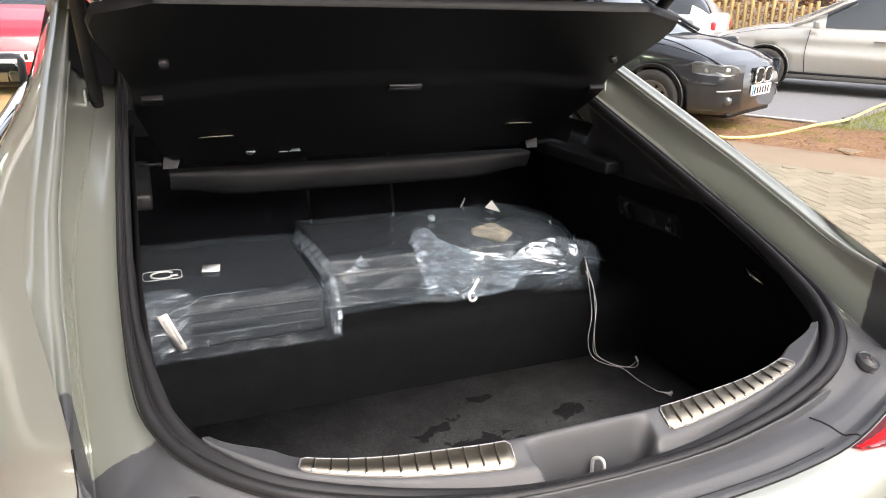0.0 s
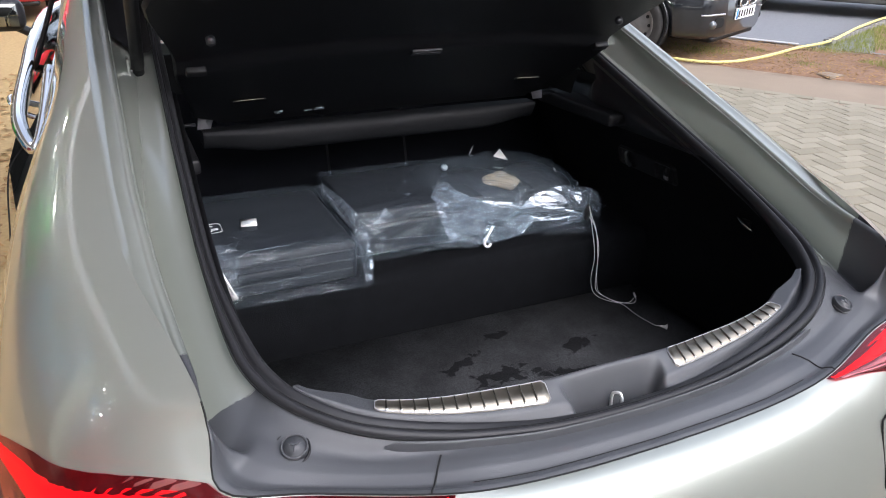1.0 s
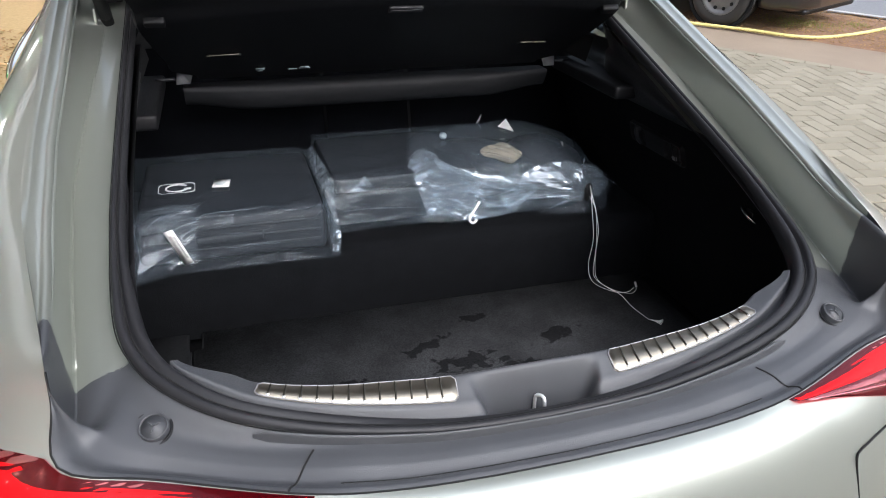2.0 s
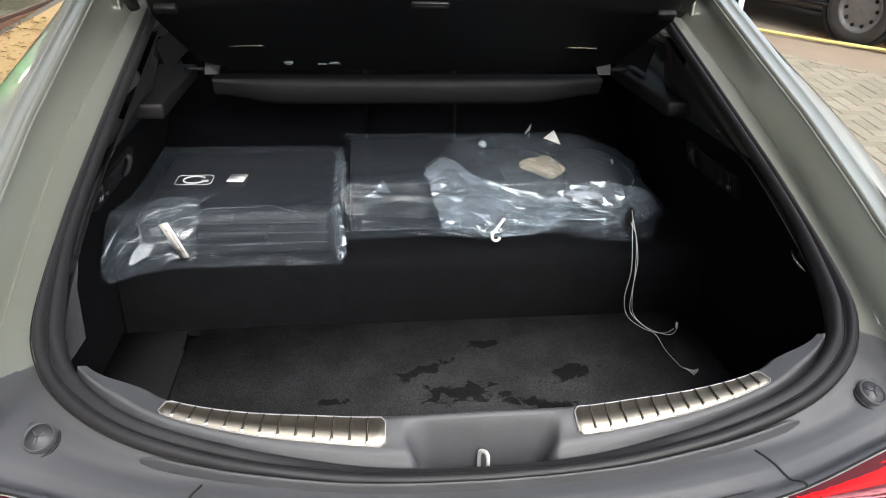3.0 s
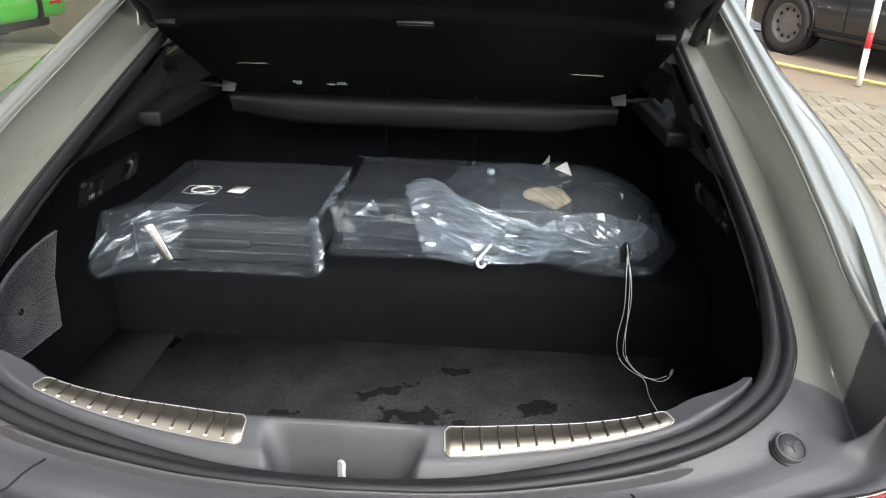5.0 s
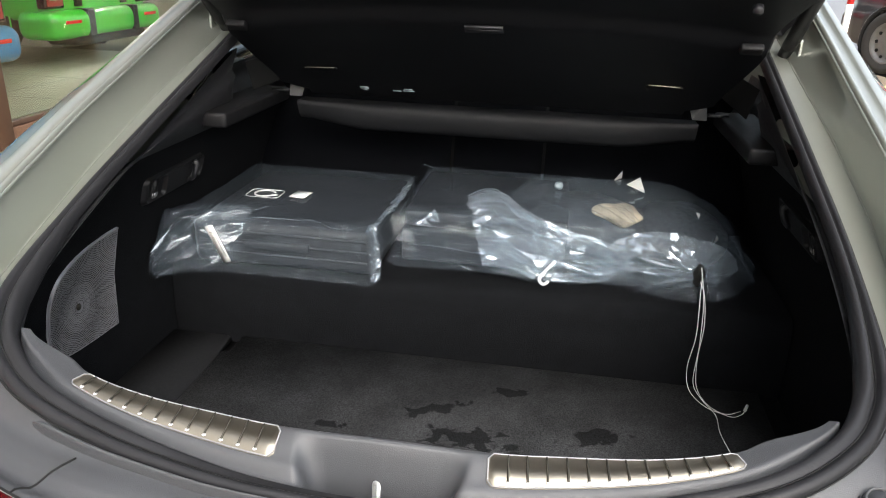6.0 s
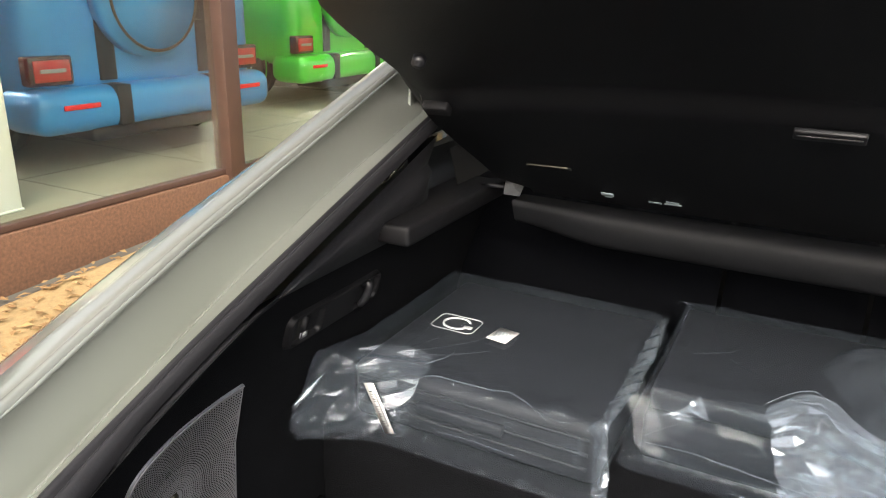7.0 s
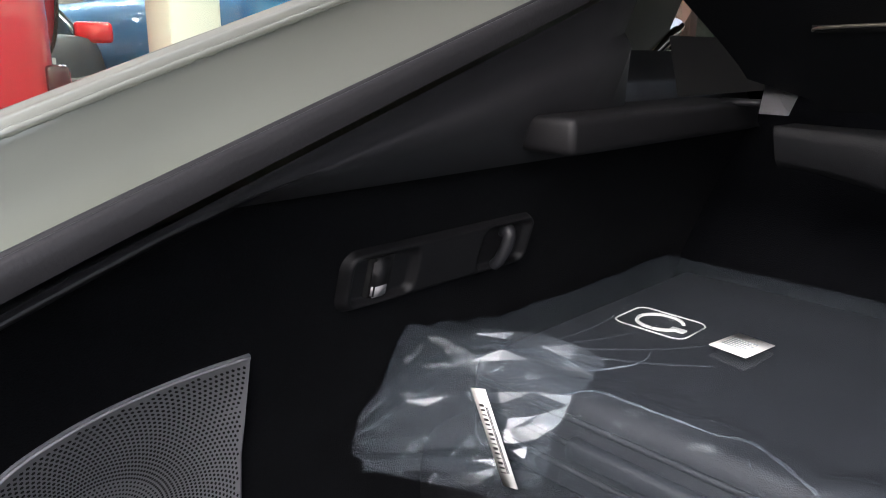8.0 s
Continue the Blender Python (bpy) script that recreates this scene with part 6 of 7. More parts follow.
# ---- parked cars ----
def wheel_parts(parent, x, y, r, steel):
    out = 1 if y > 0 else -1
    tyre = bmesh.new()
    rows = []
    for a in np.linspace(0, 2 * math.pi, 33):
        c, s = math.cos(a), math.sin(a)
        rows.append([(x + c * q, y + out * d, r + s * q) for q, d in ((r * 0.64, -0.09), (r * 0.97, -0.10), (r, -0.07), (r, 0.07), (r * 0.97, 0.098), (r * 0.80, 0.105), (r * 0.66, 0.09))])
    w = part("wheel", grid(rows, bm=tyre), TYRE, parent)
    rows = []
    for a in np.linspace(0, 2 * math.pi, 33):
        c, s = math.cos(a), math.sin(a)
        rows.append([(x + c * q, y + out * d, r + s * q) for q, d in ((r * 0.665, 0.088), (r * 0.62, 0.094), (r * 0.58, 0.07), (r * 0.45, 0.055), (r * 0.30, 0.072), (r * 0.12, 0.074), (0.004, 0.070))])
    part("rim", grid(rows), STEELWHEEL if steel else ALLOY, w)
    if steel:
        for k in range(10):
            a = k * math.pi / 5
            part("vent", disc((x + math.cos(a) * r * 0.47, y + out * 0.060, r + math.sin(a) * r * 0.47), (0, 1, 0), r * 0.055, 0.012, 12), GAP, w)
    else:
        for k in range(10):
            a = k * math.pi / 5
            part("gap", tube([(x + math.cos(a) * q, y + out * 0.072, r + math.sin(a) * q) for q in (r * 0.28, r * 0.42, r * 0.56)], lambda t: 0.012 + 0.022 * t, 6, 6), GAP, w)
    turn = np.linspace(0, 2 * math.pi, 41)
    part("arch", grid([[(x + q * r * math.cos(a), y + out * d, r + 0.012 + q * r * math.sin(a)) for q, d in ((0.99, -0.16), (1.03, 0.02), (1.04, 0.090), (1.14, 0.092), (1.15, 0.06))] for a in turn]), GAP, w)
    part("arch_lip", tube([(x + r * 1.14 * math.cos(a), y + out * 0.090, r + 0.012 + r * 1.14 * math.sin(a)) for a in np.linspace(-0.25, math.pi + 0.25, 25)], 0.007, 40, 6), parent.children[0].data.materials[0], w)


def hatch(label, paint, m, L=4.2, W=1.76, H=1.44, wb=2.62, steel=False, face="front", group="parked cars"):
    """A compact hatchback: forward is +x, the origin on the ground in the middle."""
    c = thing("parked_car", label, "car", group=group)
    hw = W / 2
    st = [(-0.5, 0.55, 0.34, 0.86, 0.99), (-0.485, 0.86, 0.26, 0.92, 1.02), (-0.44, 0.95, 0.22, 0.96, 1.02), (-0.30, 1.0, 0.20, 0.98, 1.0), (-0.1, 1.0, 0.20, 0.97, 0.96), (0.1, 1.0, 0.20, 0.96, 0.95), (0.22, 1.0, 0.20, 0.95, 0.955), (0.32, 0.99, 0.20, 0.93, 0.91), (0.42, 0.95, 0.21, 0.86, 0.81), (0.475, 0.84, 0.23, 0.76, 0.72), (0.50, 0.58, 0.27, 0.64, 0.62)]
    xs = np.linspace(-0.5, 0.5, 101)
    tab = np.array(st)
    rows = []
    for x in xs:
        w, zb, zs, zt = (np.interp(x, tab[:, 0], tab[:, k]) for k in range(1, 5))
        w *= hw
        half = [(w * 0.80, zb), (w * 0.95, zb + 0.05), (w * 0.985, zb + 0.14), (w, 0.52), (w * 0.995, 0.62), (w * 0.965, 0.66), (w * 0.975, 0.75), (w * 0.94, zs - 0.06), (w * 0.88, zt - 0.005), (w * 0.6, zt + 0.02), (w * 0.3, zt + 0.03)]
        # hollow behind each wheel
        half = [(y * (0.80 if z < 0.66 and math.hypot(abs(x * L) - wb / 2, z - 0.315) < 0.335 else 1), z) for y, z in half]
        ring = [(x * L, y, z * H / 1.44) for y, z in half] + [(x * L, -y, z * H / 1.44) for y, z in reversed(half)]
        rows.append(ring)
    bm = grid(rows, True)
    bm.verts.ensure_lookup_table()
    bm.faces.new(bm.verts[:22])
    bm.faces.new(bm.verts[-22:])
    part("body", bm, paint, c)
    hull = rows

    def skin(x, q, side, lift):
        """Point on the bodywork: x along the car, q up and over its half section."""
        i = (x + 0.5) * 100
        k, j = min(99, int(i)), min(9, int(q))
        a, b = Vector(hull[k][j]).lerp(Vector(hull[k][j + 1]), q - j), Vector(hull[k + 1][j]).lerp(Vector(hull[k + 1][j + 1]), q - j)
        p = a.lerp(b, i - k)
        out = Vector((max(0.0, x - 0.30) * 6, p.y / hw, (p.z - 0.6) * 0.6)).normalized()
        p += out * lift
        return Vector((p.x, side * p.y, p.z))

    def patch(x0, x1, q0, q1, side, lift, lean=0.0):
        """A rounded panel laid on the bodywork, thin at its rim."""
        out = []
        for r in (1.0, 0.97, 0.85, 0.5, 0.02):
            ring = []
            for a in np.linspace(0, 2 * math.pi, 29)[:-1]:
                cu, su = math.copysign(abs(math.cos(a)) ** 0.55, math.cos(a)) * r, math.copysign(abs(math.sin(a)) ** 0.55, math.sin(a)) * r
                x = (x0 + x1) / 2 + (x1 - x0) / 2 * cu
                ring.append(skin(x, (q0 + q1) / 2 + (q1 - q0) / 2 * su + lean * cu, side, lift * (0 if r == 1.0 else 1)))
            out.append(ring)
        return grid(out, True)
    # greenhouse
    zr = H
    gs = [(0.235, 0.955, 0.957, 0.86, 0.80), (0.13, 1.18, 0.95, 0.86, 0.70), (0.04, 1.38, 0.95, 0.86, 0.62), (-0.02, 1.42, 0.95, 0.86, 0.62), (-0.16, 1.435, 0.955, 0.86, 0.62), (-0.30, 1.40, 0.97, 0.85, 0.61), (-0.385, 1.34, 0.99, 0.84, 0.60), (-0.425, 1.20, 1.0, 0.83, 0.64), (-0.46, 1.02, 1.01, 0.80, 0.70)]
    rows = []
    for x, top, belt, wb_, wt in gs:
        s = H / 1.44
        half = [(hw * wb_, belt * s), (hw * (wb_ + (wt - wb_) * 0.5), (belt + (top - belt) * 0.5) * s), (hw * wt * 1.01, (top - 0.03 * (top > 1.1)) * s), (hw * wt * 0.85, top * s), (hw * wt * 0.4, (top + 0.012) * s)]
        rows.append([(x * L, y, z) for y, z in half] + [(x * L, -y, z) for y, z in reversed(half)])
    bm = grid(rows)
    cabin = part("cabin", bm, [paint, DARKGLASS], c)
    for p in cabin.data.polygons:
        n, q = p.normal, p.center
        inner = gs[1][0] * L > q.x > gs[6][0] * L
        if (abs(n.y) > 0.55 and inner and q.z < H * 0.93) or (abs(n.x) > 0.25 and abs(q.y) < hw * 0.72 and (q.x > 0.05 * L or q.x < -0.38 * L)):
            p.material_index = 1
    for side in (-1, 1):
        part("window_pillar", tube([(-0.115 * L, side * hw * 0.862, 0.955), (-0.12 * L, side * hw * 0.655, H * 0.955)], 0.025, 5, 8), BLACK, c)
        part("window_pillar", tube([(0.225 * L, side * hw * 0.862, 0.965), (0.05 * L, side * hw * 0.645, H * 0.95)], 0.022, 8, 8), paint, c)
        part("door_joint", tube([(-0.11 * L, side * hw * 0.955, 0.93), (-0.11 * L, side * hw * 1.003, 0.6), (-0.11 * L, side * hw * 0.99, 0.3)], 0.005, 10, 5), GAP, c)
        part("door_joint", tube([(0.175 * L, side * hw * 0.955, 0.92), (0.18 * L, side * hw * 1.003, 0.6), (0.17 * L, side * hw * 0.99, 0.3)], 0.005, 10, 5), GAP, c)
        part("door_handle", tube([(-0.02 * L, side * hw * 0.985, 0.80), (-0.05 * L, side * hw * 1.0, 0.805), (-0.075 * L, side * hw * 0.985, 0.80)], 0.014, 8, 8), paint, c)
        part("sill_strip", tube([(0.24 * L, side * hw * 0.985, 0.30), (-0.25 * L, side * hw * 0.985, 0.30)], 0.018, 8, 8), BLACK, c)
        mr = part("mirror", box(-0.05, 0.05, -0.09, 0.09, -0.055, 0.06, 0.03, seg=3), paint, c)
        mr.location = (0.16 * L, side * (hw + 0.06), 1.0)
        for q in (-1, 1):
            wheel_parts(c, q * wb / 2 + 0.0, side * (hw - 0.094), 0.315, steel)
        # lamps
        lamp = part("headlamp", patch(0.395, 0.494, 4.3, 6.3, side, 0.010, -0.2), HEADLAMP, c, "clear headlamp")
        for x in (0.435, 0.475):
            o = skin(x, 5.3, side, 0.004)
            part("reflector", disc(o, (1, side * 1.2, 0.2), 0.036, 0.010, 20, 0.004), ALLOY, lamp)
        part("bonnet_crease", tube([skin(x, 9.0 - 1.2 * (x - 0.24) / 0.24, side, 0.002) for x in np.linspace(0.24, 0.485, 9)], 0.010, 30, 6), paint, c)
        part("bonnet_joint", tube([skin(x, 7.75, side, 0.001) for x in np.linspace(0.24, 0.47, 8)], 0.004, 24, 5), GAP, c)
        part("tail_lamp", box(-0.04, 0.05, -0.14, 0.10, -0.07, 0.07, 0.03, seg=3), RED_BAR, c, "red tail lamp").matrix_basis = Matrix.Translation((-0.478 * L, side * hw * 0.74, 0.84)) @ Matrix.Rotation(side * 0.35, 4, "Z")
        part("fog_lamp", disc(skin(0.484, 2.0, side, 0.006), (1, side * 0.8, 0), 0.042, 0.03, 16, 0.01), HEADLAMP, c)
        part("fog_bezel", tube([skin(x, 2.75, side, 0.004) for x in np.linspace(0.462, 0.499, 8)], 0.010, 20, 6), ALLOY, c)
        part("side_intake", patch(0.486, 0.499, 1.5, 2.5, side, 0.006), GAP, c)
    if face == "front":
        for side in (-1, 1):
            pts = [(0.5 * L + 0.025, side * (0.02 + 0.100 + 0.100 * math.copysign(abs(math.cos(a)) ** 0.6, math.cos(a))), 0.605 + 0.075 * math.copysign(abs(math.sin(a)) ** 0.6, math.sin(a))) for a in np.linspace(0, 2 * math.pi, 25)]
            part("grille_frame", tube(pts, 0.010, 40, 8, smooth_path=False), CHROME, c, "chrome grille frame")
            part("grille", box(0.48 * L, 0.5 * L + 0.02, side * 0.120 - 0.095, side * 0.120 + 0.095, 0.535, 0.675, 0.02), GAP, c)
    else:
        part("grille", box(0.49 * L, 0.49 * L + 0.04, -0.42, 0.42, 0.55, 0.64, 0.03), GAP, c)
    part("lower_intake", box(0.486 * L, 0.486 * L + 0.025, -0.40, 0.40, 0.26, 0.36, 0.02), GAP, c)
    for q, z in ((1, 0.455), (-1, 0.62)):
        pl = part("number_plate", box(-0.008, 0.008, -0.26, 0.26, -0.056, 0.056, 0.003), WHITE, c, "white number plate with bars")
        pl.matrix_basis = Matrix.Translation((q * (0.499 * L + 0.018), 0, z))
        part("blue_band", box(-0.003, 0.003, -0.02, 0.02, -0.05, 0.05), BLUEPAINT, pl).location = (q * 0.008, -q * 0.232, 0)
        for k in range(6):
            part("plate_bar", box(-0.002, 0.002, -0.018, 0.018, -0.034, 0.034), INK, pl).location = (q * 0.0085, -q * (-0.18 + k * 0.072) * -1, 0)
    part("splitter", box(0.30 * L, 0.484 * L, -hw * 0.66, hw * 0.66, 0.185, 0.255, 0.03), BLACK, c)
    part("rear_bumper", box(-0.505 * L, -0.46 * L, -hw * 0.86, hw * 0.86, 0.34, 0.56, 0.05, seg=3), paint, c)
    c.matrix_world = m
    return c


def stand(x, y, heading):
    """Pose on the sloping ground: heading is the direction of the nose."""
    hx, hy = heading
    f = Vector((hx, hy, SLOPE * hy)).normalized()
    up = Vector((0, -SLOPE, 1)).normalized()
    left = up.cross(f).normalized()
    m = Matrix((f, left, up)).transposed().to_4x4()
    m.translation = (x, y, ground_z(x, y))
    return m


hatch("black compact car parked on the soil strip", DARKPAINT, stand(4.70, 7.10, (0.42, -0.906)), L=3.95, W=1.72, H=1.40, wb=2.35, steel=True)
hatch("silver hatchback parked across the road", GREYPAINT, stand(9.75, 7.62, (-0.70, 0.714)), L=4.35, wb=2.64, face="rear")
hatch("white hatchback parked far along the road", WHITEPAINT, stand(7.9, 11.6, (-0.62, 0.78)), face="rear")
# solid car set behind the glass in place of the hatchback's mirror image
hatch("dark grey stand-in for the hatchback's reflection in the shop glass", SHOWGREY, Matrix.Translation((-7.4, 1.62, 0.34)) @ Matrix.Rotation(radians(180), 4, "Z"), L=4.0, W=1.44, H=1.14, face="rear", group="showroom cars")
hatch("red car parked facing the yard", REDPAINT, stand(-2.0, 11.2, (0.05, -1.0)), face="rear")


def suv(label, paint, m):
    """A boxy off-roader seen from behind; forward is +x, origin under its tail."""
    c = thing("boxy_suv", label, "car", group="showroom cars")
    part("body", box(0.06, 4.4, -0.93, 0.93, 0.40, 1.10, 0.14, seg=6), paint, c)
    part("cabin", box(0.10, 3.1, -0.80, 0.80, 1.06, 1.88, 0.09, seg=3), paint, c)
    part("rear_window", box(0.085, 0.11, -0.60, 0.60, 1.25, 1.72, 0.01), DARKGLASS, c)
    bp = part("bumper", box(-0.07, 0.34, -0.97, 0.97, 0.24, 0.50, 0.095, seg=6), paint, c)
    part("skid_plate", box(-0.04, 0.3, -0.62, 0.62, 0.17, 0.27, 0.04, seg=3), BLACK, c)
    wheel = part("spare_wheel", disc((0.0, 0.12, 1.02), (1, 0, 0), 0.37, 0.20, 48, 0.045), paint, c, "painted spare wheel cover")
    part("ring", tube([(-0.10, 0.12 + 0.33 * math.cos(a), 1.02 + 0.33 * math.sin(a)) for a in np.linspace(0, 6.283, 40)], 0.010, 50, 6), STEEL_DARK, wheel)
    for s in (-1, 1):
        lamp = part("tail_lamp", box(0.030, 0.12, s * 0.79 - 0.14, s * 0.79 + 0.14, 0.515, 0.685, 0.018, seg=3), LAMP_DARK, c, "red tail lamp")
        part("lens", box(0.022, 0.034, s * 0.79 - 0.112, s * 0.79 + 0.112, 0.540, 0.660, 0.004), LAMP_RED, lamp)
        part("bar", box(0.014, 0.026, s * 0.79 - 0.080, s * 0.79 + 0.080, 0.590, 0.612, 0.003), STEEL_SATIN, lamp)
        part("reflector", box(-0.078, -0.066, s * 0.70 - 0.12, s * 0.70 + 0.12, 0.385, 0.415, 0.004), RED_BAR, bp)
        part("bumper_stripe", box(-0.076, 0.2, s * 0.40 - 0.05, s * 0.40 + 0.05, 0.26, 0.502, 0.008), BLACK, bp)
        part("door_strap", box(0.045, 0.075, s * 0.40 - 0.06, s * 0.40 + 0.06, 0.52, 1.08, 0.008), BLACK, c)
        for x in (0.85, 3.5):
            wheel_parts(c, x, s * 0.80, 0.37, False)
        part("side_window", box(0.5, 2.9, *sorted((s * 0.795, s * 0.805)), 1.20, 1.72, 0.01), DARKGLASS, c)
    c.matrix_world = m
    return c


# ---- showroom on the other side ----
FX, FZ0 = -3.1, 0.345
shop_floor = thing("showroom_floor", "pale tiled showroom floor behind the glass", "floor", kind="structure")
part("floor_slab", box(-14, FX - 0.02, -8, 16, 0.20, 0.34), TILE, shop_floor)
for k in range(1, 12):
    part("tile_joint", box(FX - 0.9 * k - 0.005, FX - 0.9 * k + 0.005, -8, 16, 0.339, 0.3415), JOINT, shop_floor)
for k in range(26):
    part("tile_joint", box(-13, FX - 0.1, -7.5 + 0.9 * k - 0.005, -7.5 + 0.9 * k + 0.005, 0.339, 0.3413), JOINT, shop_floor)
wall = thing("wall_shop", "shop front with brown stone plinth and brown mullions", "wall", kind="structure")
part("plinth", box(FX - 0.18, FX, -8, 16, -0.2, FZ0, 0.006), PLINTH, wall, "brown speckled stone plinth")
part("glass_rail", box(FX - 0.08, FX - 0.02, -8, 16, FZ0 + 0.002, FZ0 + 0.035, 0.004), BROWN, wall)
part("kerb_stone", box(FX, FX + 0.10, -8, 16, -0.3, 0.06), CONCRETE, wall)
for k in range(-3, 5):
    y = 3.17 + 2.75 * k
    part("mullion", box(FX - 0.10, FX + 0.03, y - 0.06, y + 0.06, FZ0 - 0.1, 2.45, 0.006), BROWN, wall)
    pane = part("pane", box(FX - 0.055, FX - 0.047, y + 0.062, y + 2.688, FZ0 + 0.03, 2.44), SHOP_GLASS, wall)
    pane.visible_shadow = False
part("fascia", box(FX - 0.2, FX + 0.1, -8, 16, 2.452, 2.72, 0.02), WALLPAINT, wall, "white painted fascia")
# unseen wall over the fascia, added to block sky light from the left
part("upper_wall", box(FX - 0.15, FX + 0.05, -8, 16, 2.722, 6.2, 0.02), RENDER, wall, "unseen brown upper wall added to block the sky")
roof = thing("ceiling_shop", "white showroom ceiling", "ceiling", kind="structure")
part("ceiling_slab", box(-14, FX - 0.2, -8, 16, 2.55, 2.7), WALLPAINT, roof)
back = thing("wall_back", "grey showroom back wall", "wall", kind="structure")
part("back_wall", box(-14.2, -14, -8, 16, 0.2, 2.55), SHOPWALL, back)
part("end_wall", box(-14, FX - 0.2, 16, 16.2, 0.2, 2.55), SHOPWALL, back)
col = thing("showroom_column", "white square column behind the glass", "column")
part("shaft", box(-3.68, -3.42, 1.77, 2.02, 0.342, 2.545, 0.01), WALLPAINT, col)
part("skirting", box(-3.685, -3.415, 1.765, 2.025, 0.341, 0.352, 0.003), WALLPAINT, col)
suv("light blue boxy off-roader in the showroom", BLUEPAINT, Matrix.Translation((-3.86, 3.40, 0.34)) @ Matrix.Rotation(radians(180), 4, "Z"))
suv("red boxy off-roader in the showroom", REDPAINT, Matrix.Translation((-4.35, 1.36, 0.34)) @ Matrix.Rotation(radians(-90), 4, "Z"))
suv("bright green boxy off-roader in the showroom", GREENPAINT, Matrix.Translation((-4.45, 6.45, 0.34)) @ Matrix.Rotation(radians(182), 4, "Z"))
# glowing panels above the view, added to brighten the showroom
for k in range(5):
    for j in range(6):
        lampo = thing("ceiling_panel", "unseen ceiling light panel added to brighten the showroom", "ceiling light", (-4.6 - 2.0 * k, -4 + 3.2 * j, 2.538), group="showroom ceiling lights")
        part("diffuser", box(-0.12, 0.12, -0.12, 0.12, -0.012, 0.012, 0.003), LIGHTPANEL, lampo)

# unseen plain wall behind the parking place, added to hide low sky from reflections
rear_wall = thing("wall_rear", "unseen plain brown wall added to darken reflections", "wall", kind="structure")
part("render_coat", box(-16, 16, -10.3, -10, -1.2, 3.6), RENDER, rear_wall)
part("coping", box(-16, 16, -10.36, -9.94, 3.602, 3.7, 0.01), CONCRETE, rear_wall)

# far side of the street
fence = thing("garden_fence", "weathered yellowish picket fence across the road", "fence")
for k in range(40):
    p = E1 + ALONG * (-6 + 0.16 * k) + ACROSS * 13.0
    part("slat", box(p.x - 0.045, p.x + 0.045, p.y - 0.02, p.y + 0.02, ground_z(0, p.y), ground_z(0, p.y) + 1.15 + 0.05 * (k % 3)), PICKET, fence)
hedge_rnd = random.Random(12)
vs, fs = [], []
for _ in range(9000):
    p = E1 + ALONG * hedge_rnd.uniform(-7, 3) + ACROSS * hedge_rnd.gauss(14.2, 0.45)
    z = ground_z(0, p.y) + hedge_rnd.random() ** 0.7 * (1.9 + 0.5 * math.sin(p.x * 1.7))
    s, a, b = hedge_rnd.uniform(0.03, 0.09), hedge_rnd.uniform(0, 6.28), hedge_rnd.uniform(-1, 1)
    i = len(vs)
    vs += [(p.x + s * math.cos(a), p.y + s * math.sin(a), z), (p.x - s * math.sin(a) * 0.6, p.y + s * math.cos(a) * 0.6, z + s * b), (p.x - s * math.cos(a), p.y - s * math.sin(a), z + 0.3 * s)]
    fs.append((i, i + 1, i + 2))
me = bpy.data.meshes.new("hedge")
me.from_pydata(vs, [], fs)
me.materials.append(HEDGE)
tagged(new("hedge", me), "russet brown winter beech hedge", "hedge", kind="stuff")
house = thing("house", "white rendered house behind the hedge", "house")
hm = Matrix.Translation((*(E1 + ALONG * 2 + ACROSS * 24).xy, 0.9)) @ Matrix.Rotation(math.atan2(ALONG.y, ALONG.x), 4, "Z")
for nm, b in (("wall", box(-9, 9, 0, 8, 0, 5.6)), ("roof", box(-9.4, 9.4, -0.5, 8.5, 5.6, 6.4, 0.25))):
    part(nm, b, WALLPAINT if nm == "wall" else BROWN, house).matrix_local = Matrix.Identity(4)
for k in range(5):
    w = part("window", box(-7.2 + 3.4 * k, -6.0 + 3.4 * k, -0.06, 0.02, 1.1, 2.5, 0.02), DARKGLASS, house)
    part("sill", box(-7.3 + 3.4 * k, -5.9 + 3.4 * k, -0.14, 0.0, 1.02, 1.1), CONCRETE, w)
house.matrix_world = hm

# ---- block paving in herringbone, nearest blocks singly ----
def brick_mesh():
    bm = box(-0.0972, 0.0972, -0.0472, 0.0472, -0.05, 0.0, 0)
    tops = [e for e in bm.edges if all(v.co.z > -0.01 for v in e.verts)]
    bmesh.ops.bevel(bm, geom=tops, offset=0.004, segments=1, affect="EDGES")
    me = bpy.data.meshes.new("paving_block")
    bm.to_mesh(me)
    bm.free()
    me.materials.append(BRICK)
    return me


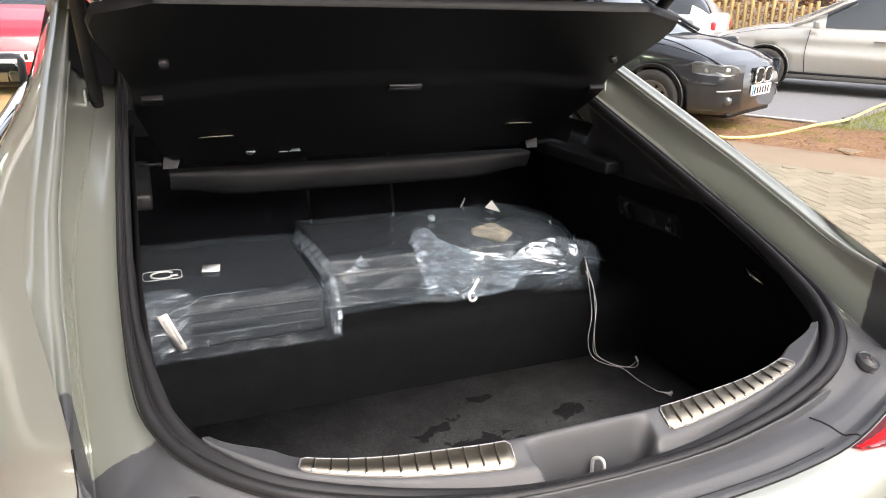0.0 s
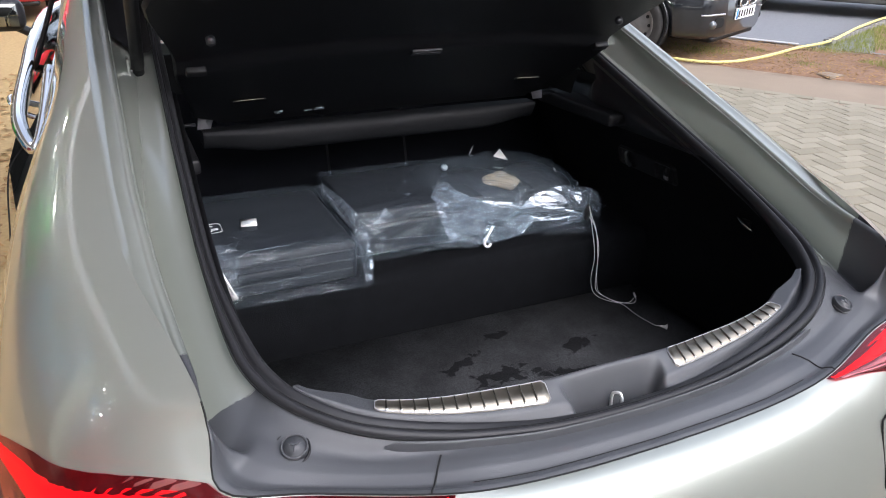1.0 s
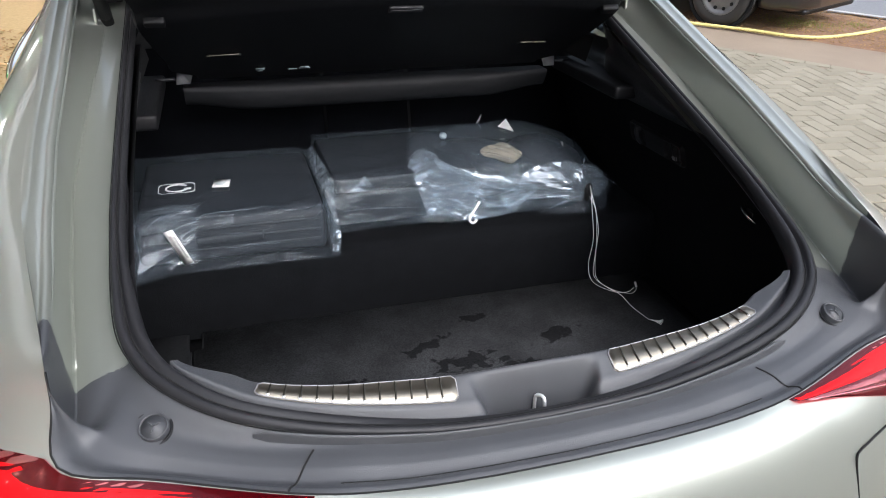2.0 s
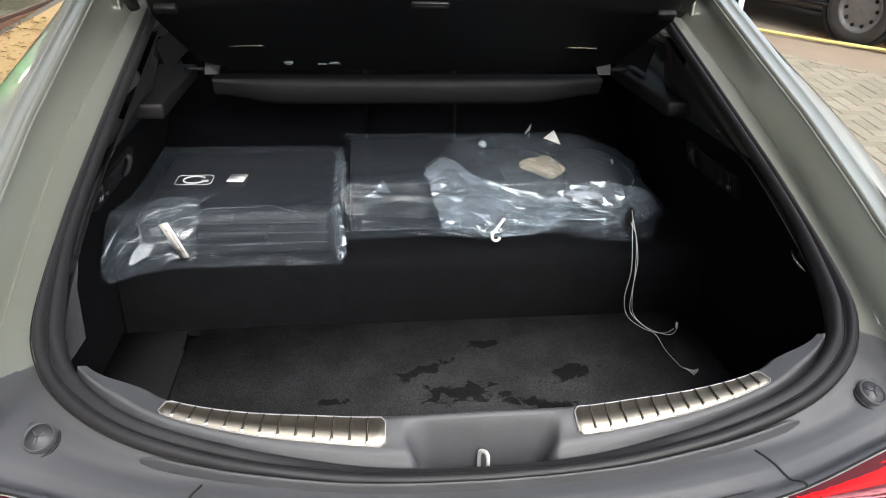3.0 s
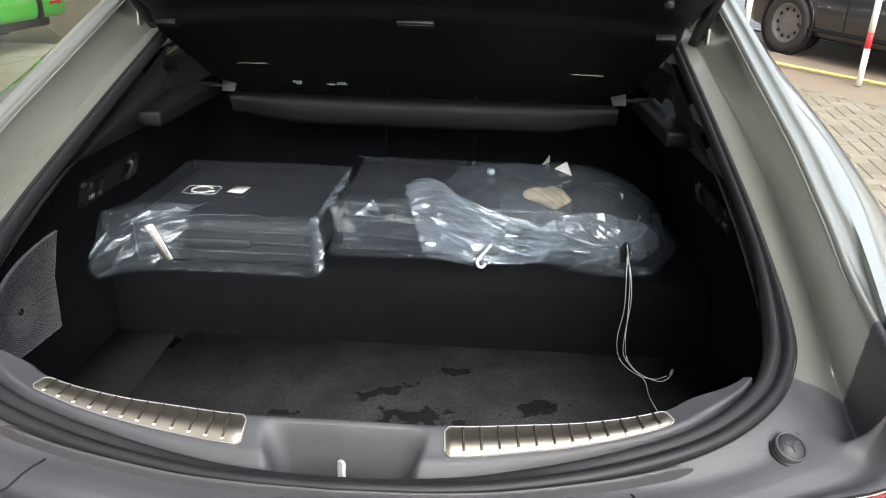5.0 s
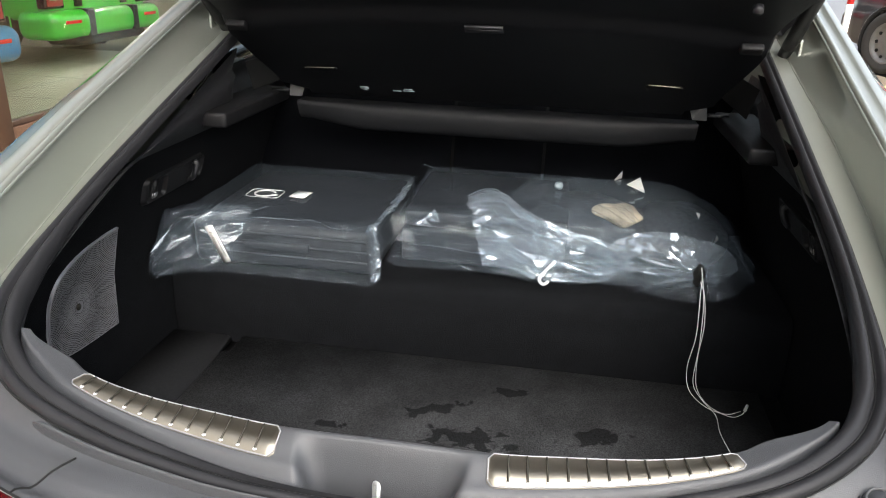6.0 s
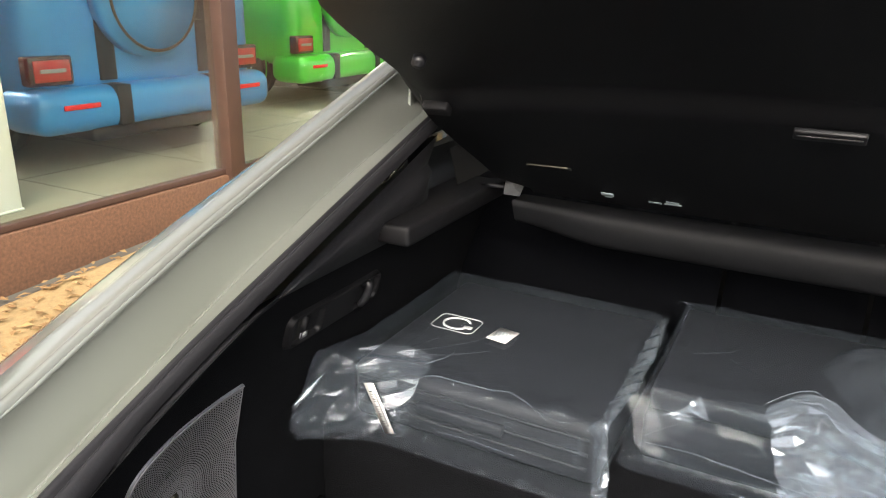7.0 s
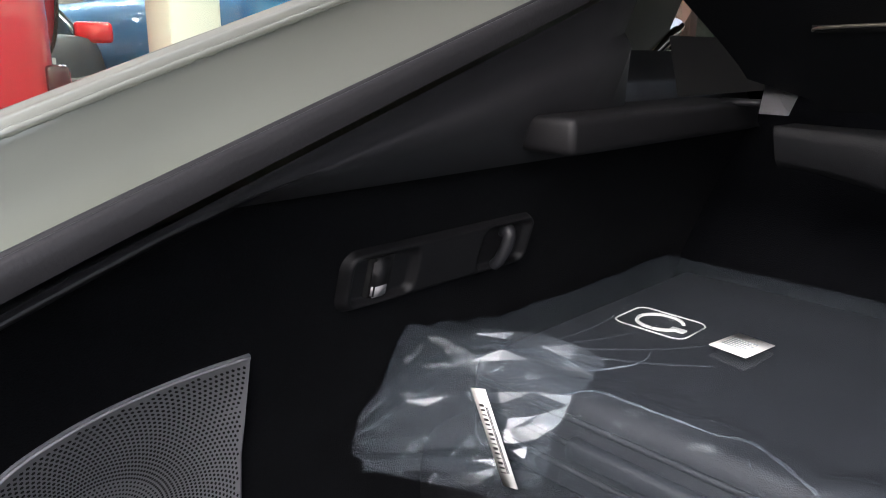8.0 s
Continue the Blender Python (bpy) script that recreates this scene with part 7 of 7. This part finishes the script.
paving = thing("pavement", "grey brown concrete block paving in herringbone", "paving", kind="structure")
block = brick_mesh()
cells = []
for i in range(-70, 90):
    for j in range(-70, 90):
        # herringbone: pairs step along the diagonal
        k = (i - j) % 4
        if k == 0:
            cells.append((i * 0.1 + 0.1, j * 0.1 + 0.05, 0))
        elif k == 3:
            cells.append((i * 0.1 + 0.05, j * 0.1 + 0.1, 1))
rot = math.atan2(ALONG.y, ALONG.x) + radians(45)
ca, sa = math.cos(rot), math.sin(rot)
near, rest_ = [], []
rnd = random.Random(2)
for u, v, turn in cells:
    x, y = 3.3 + u * ca - v * sa, 2.8 + u * sa + v * ca
    d = (Vector((x, y, 0)) - E1).dot(ACROSS)
    if d > -0.10 or x < 1.05 or x > 6.5 or y < -0.5 or y > 8.2:
        continue
    dz = rnd.uniform(-0.0015, 0.0015)
    m = Matrix.Translation((x, y, ground_z(x, y) + dz)) @ Matrix.Rotation(math.atan(SLOPE), 4, "X") @ Matrix.Rotation(rot + turn * math.pi / 2 + rnd.uniform(-0.006, 0.006), 4, "Z") @ Matrix.Rotation(rnd.uniform(-0.005, 0.005), 4, "Y")
    (near if 2.4 < x < 4.3 and 1.4 < y < 4.4 and len(near) < 300 else rest_).append(m)
for k in range(-14, 15):
    # straight course along the edge
    p = E1 + ALONG * 0.1 * k * 2 + ACROSS * -0.05
    rest_.append(Matrix.Translation((p.x, p.y, ground_z(p.x, p.y))) @ Matrix.Rotation(math.atan(SLOPE), 4, "X") @ Matrix.Rotation(math.atan2(ALONG.y, ALONG.x), 4, "Z"))
for m in near:
    ob = new("block", block)
    ob.parent = paving
    ob.matrix_world = m
base = [v.co.copy() for v in block.vertices]
polys = [tuple(p.vertices) for p in block.polygons]
vs, fs = [], []
for m in rest_:
    i = len(vs)
    vs += [m @ c for c in base]
    fs += [tuple(i + q for q in p) for p in polys]
me = bpy.data.meshes.new("blocks")
me.from_pydata(vs, [], fs)
me.materials.append(BRICK)
ob = new("outer_blocks", me)
ob.parent = paving
ob["kind"] = "stuff"
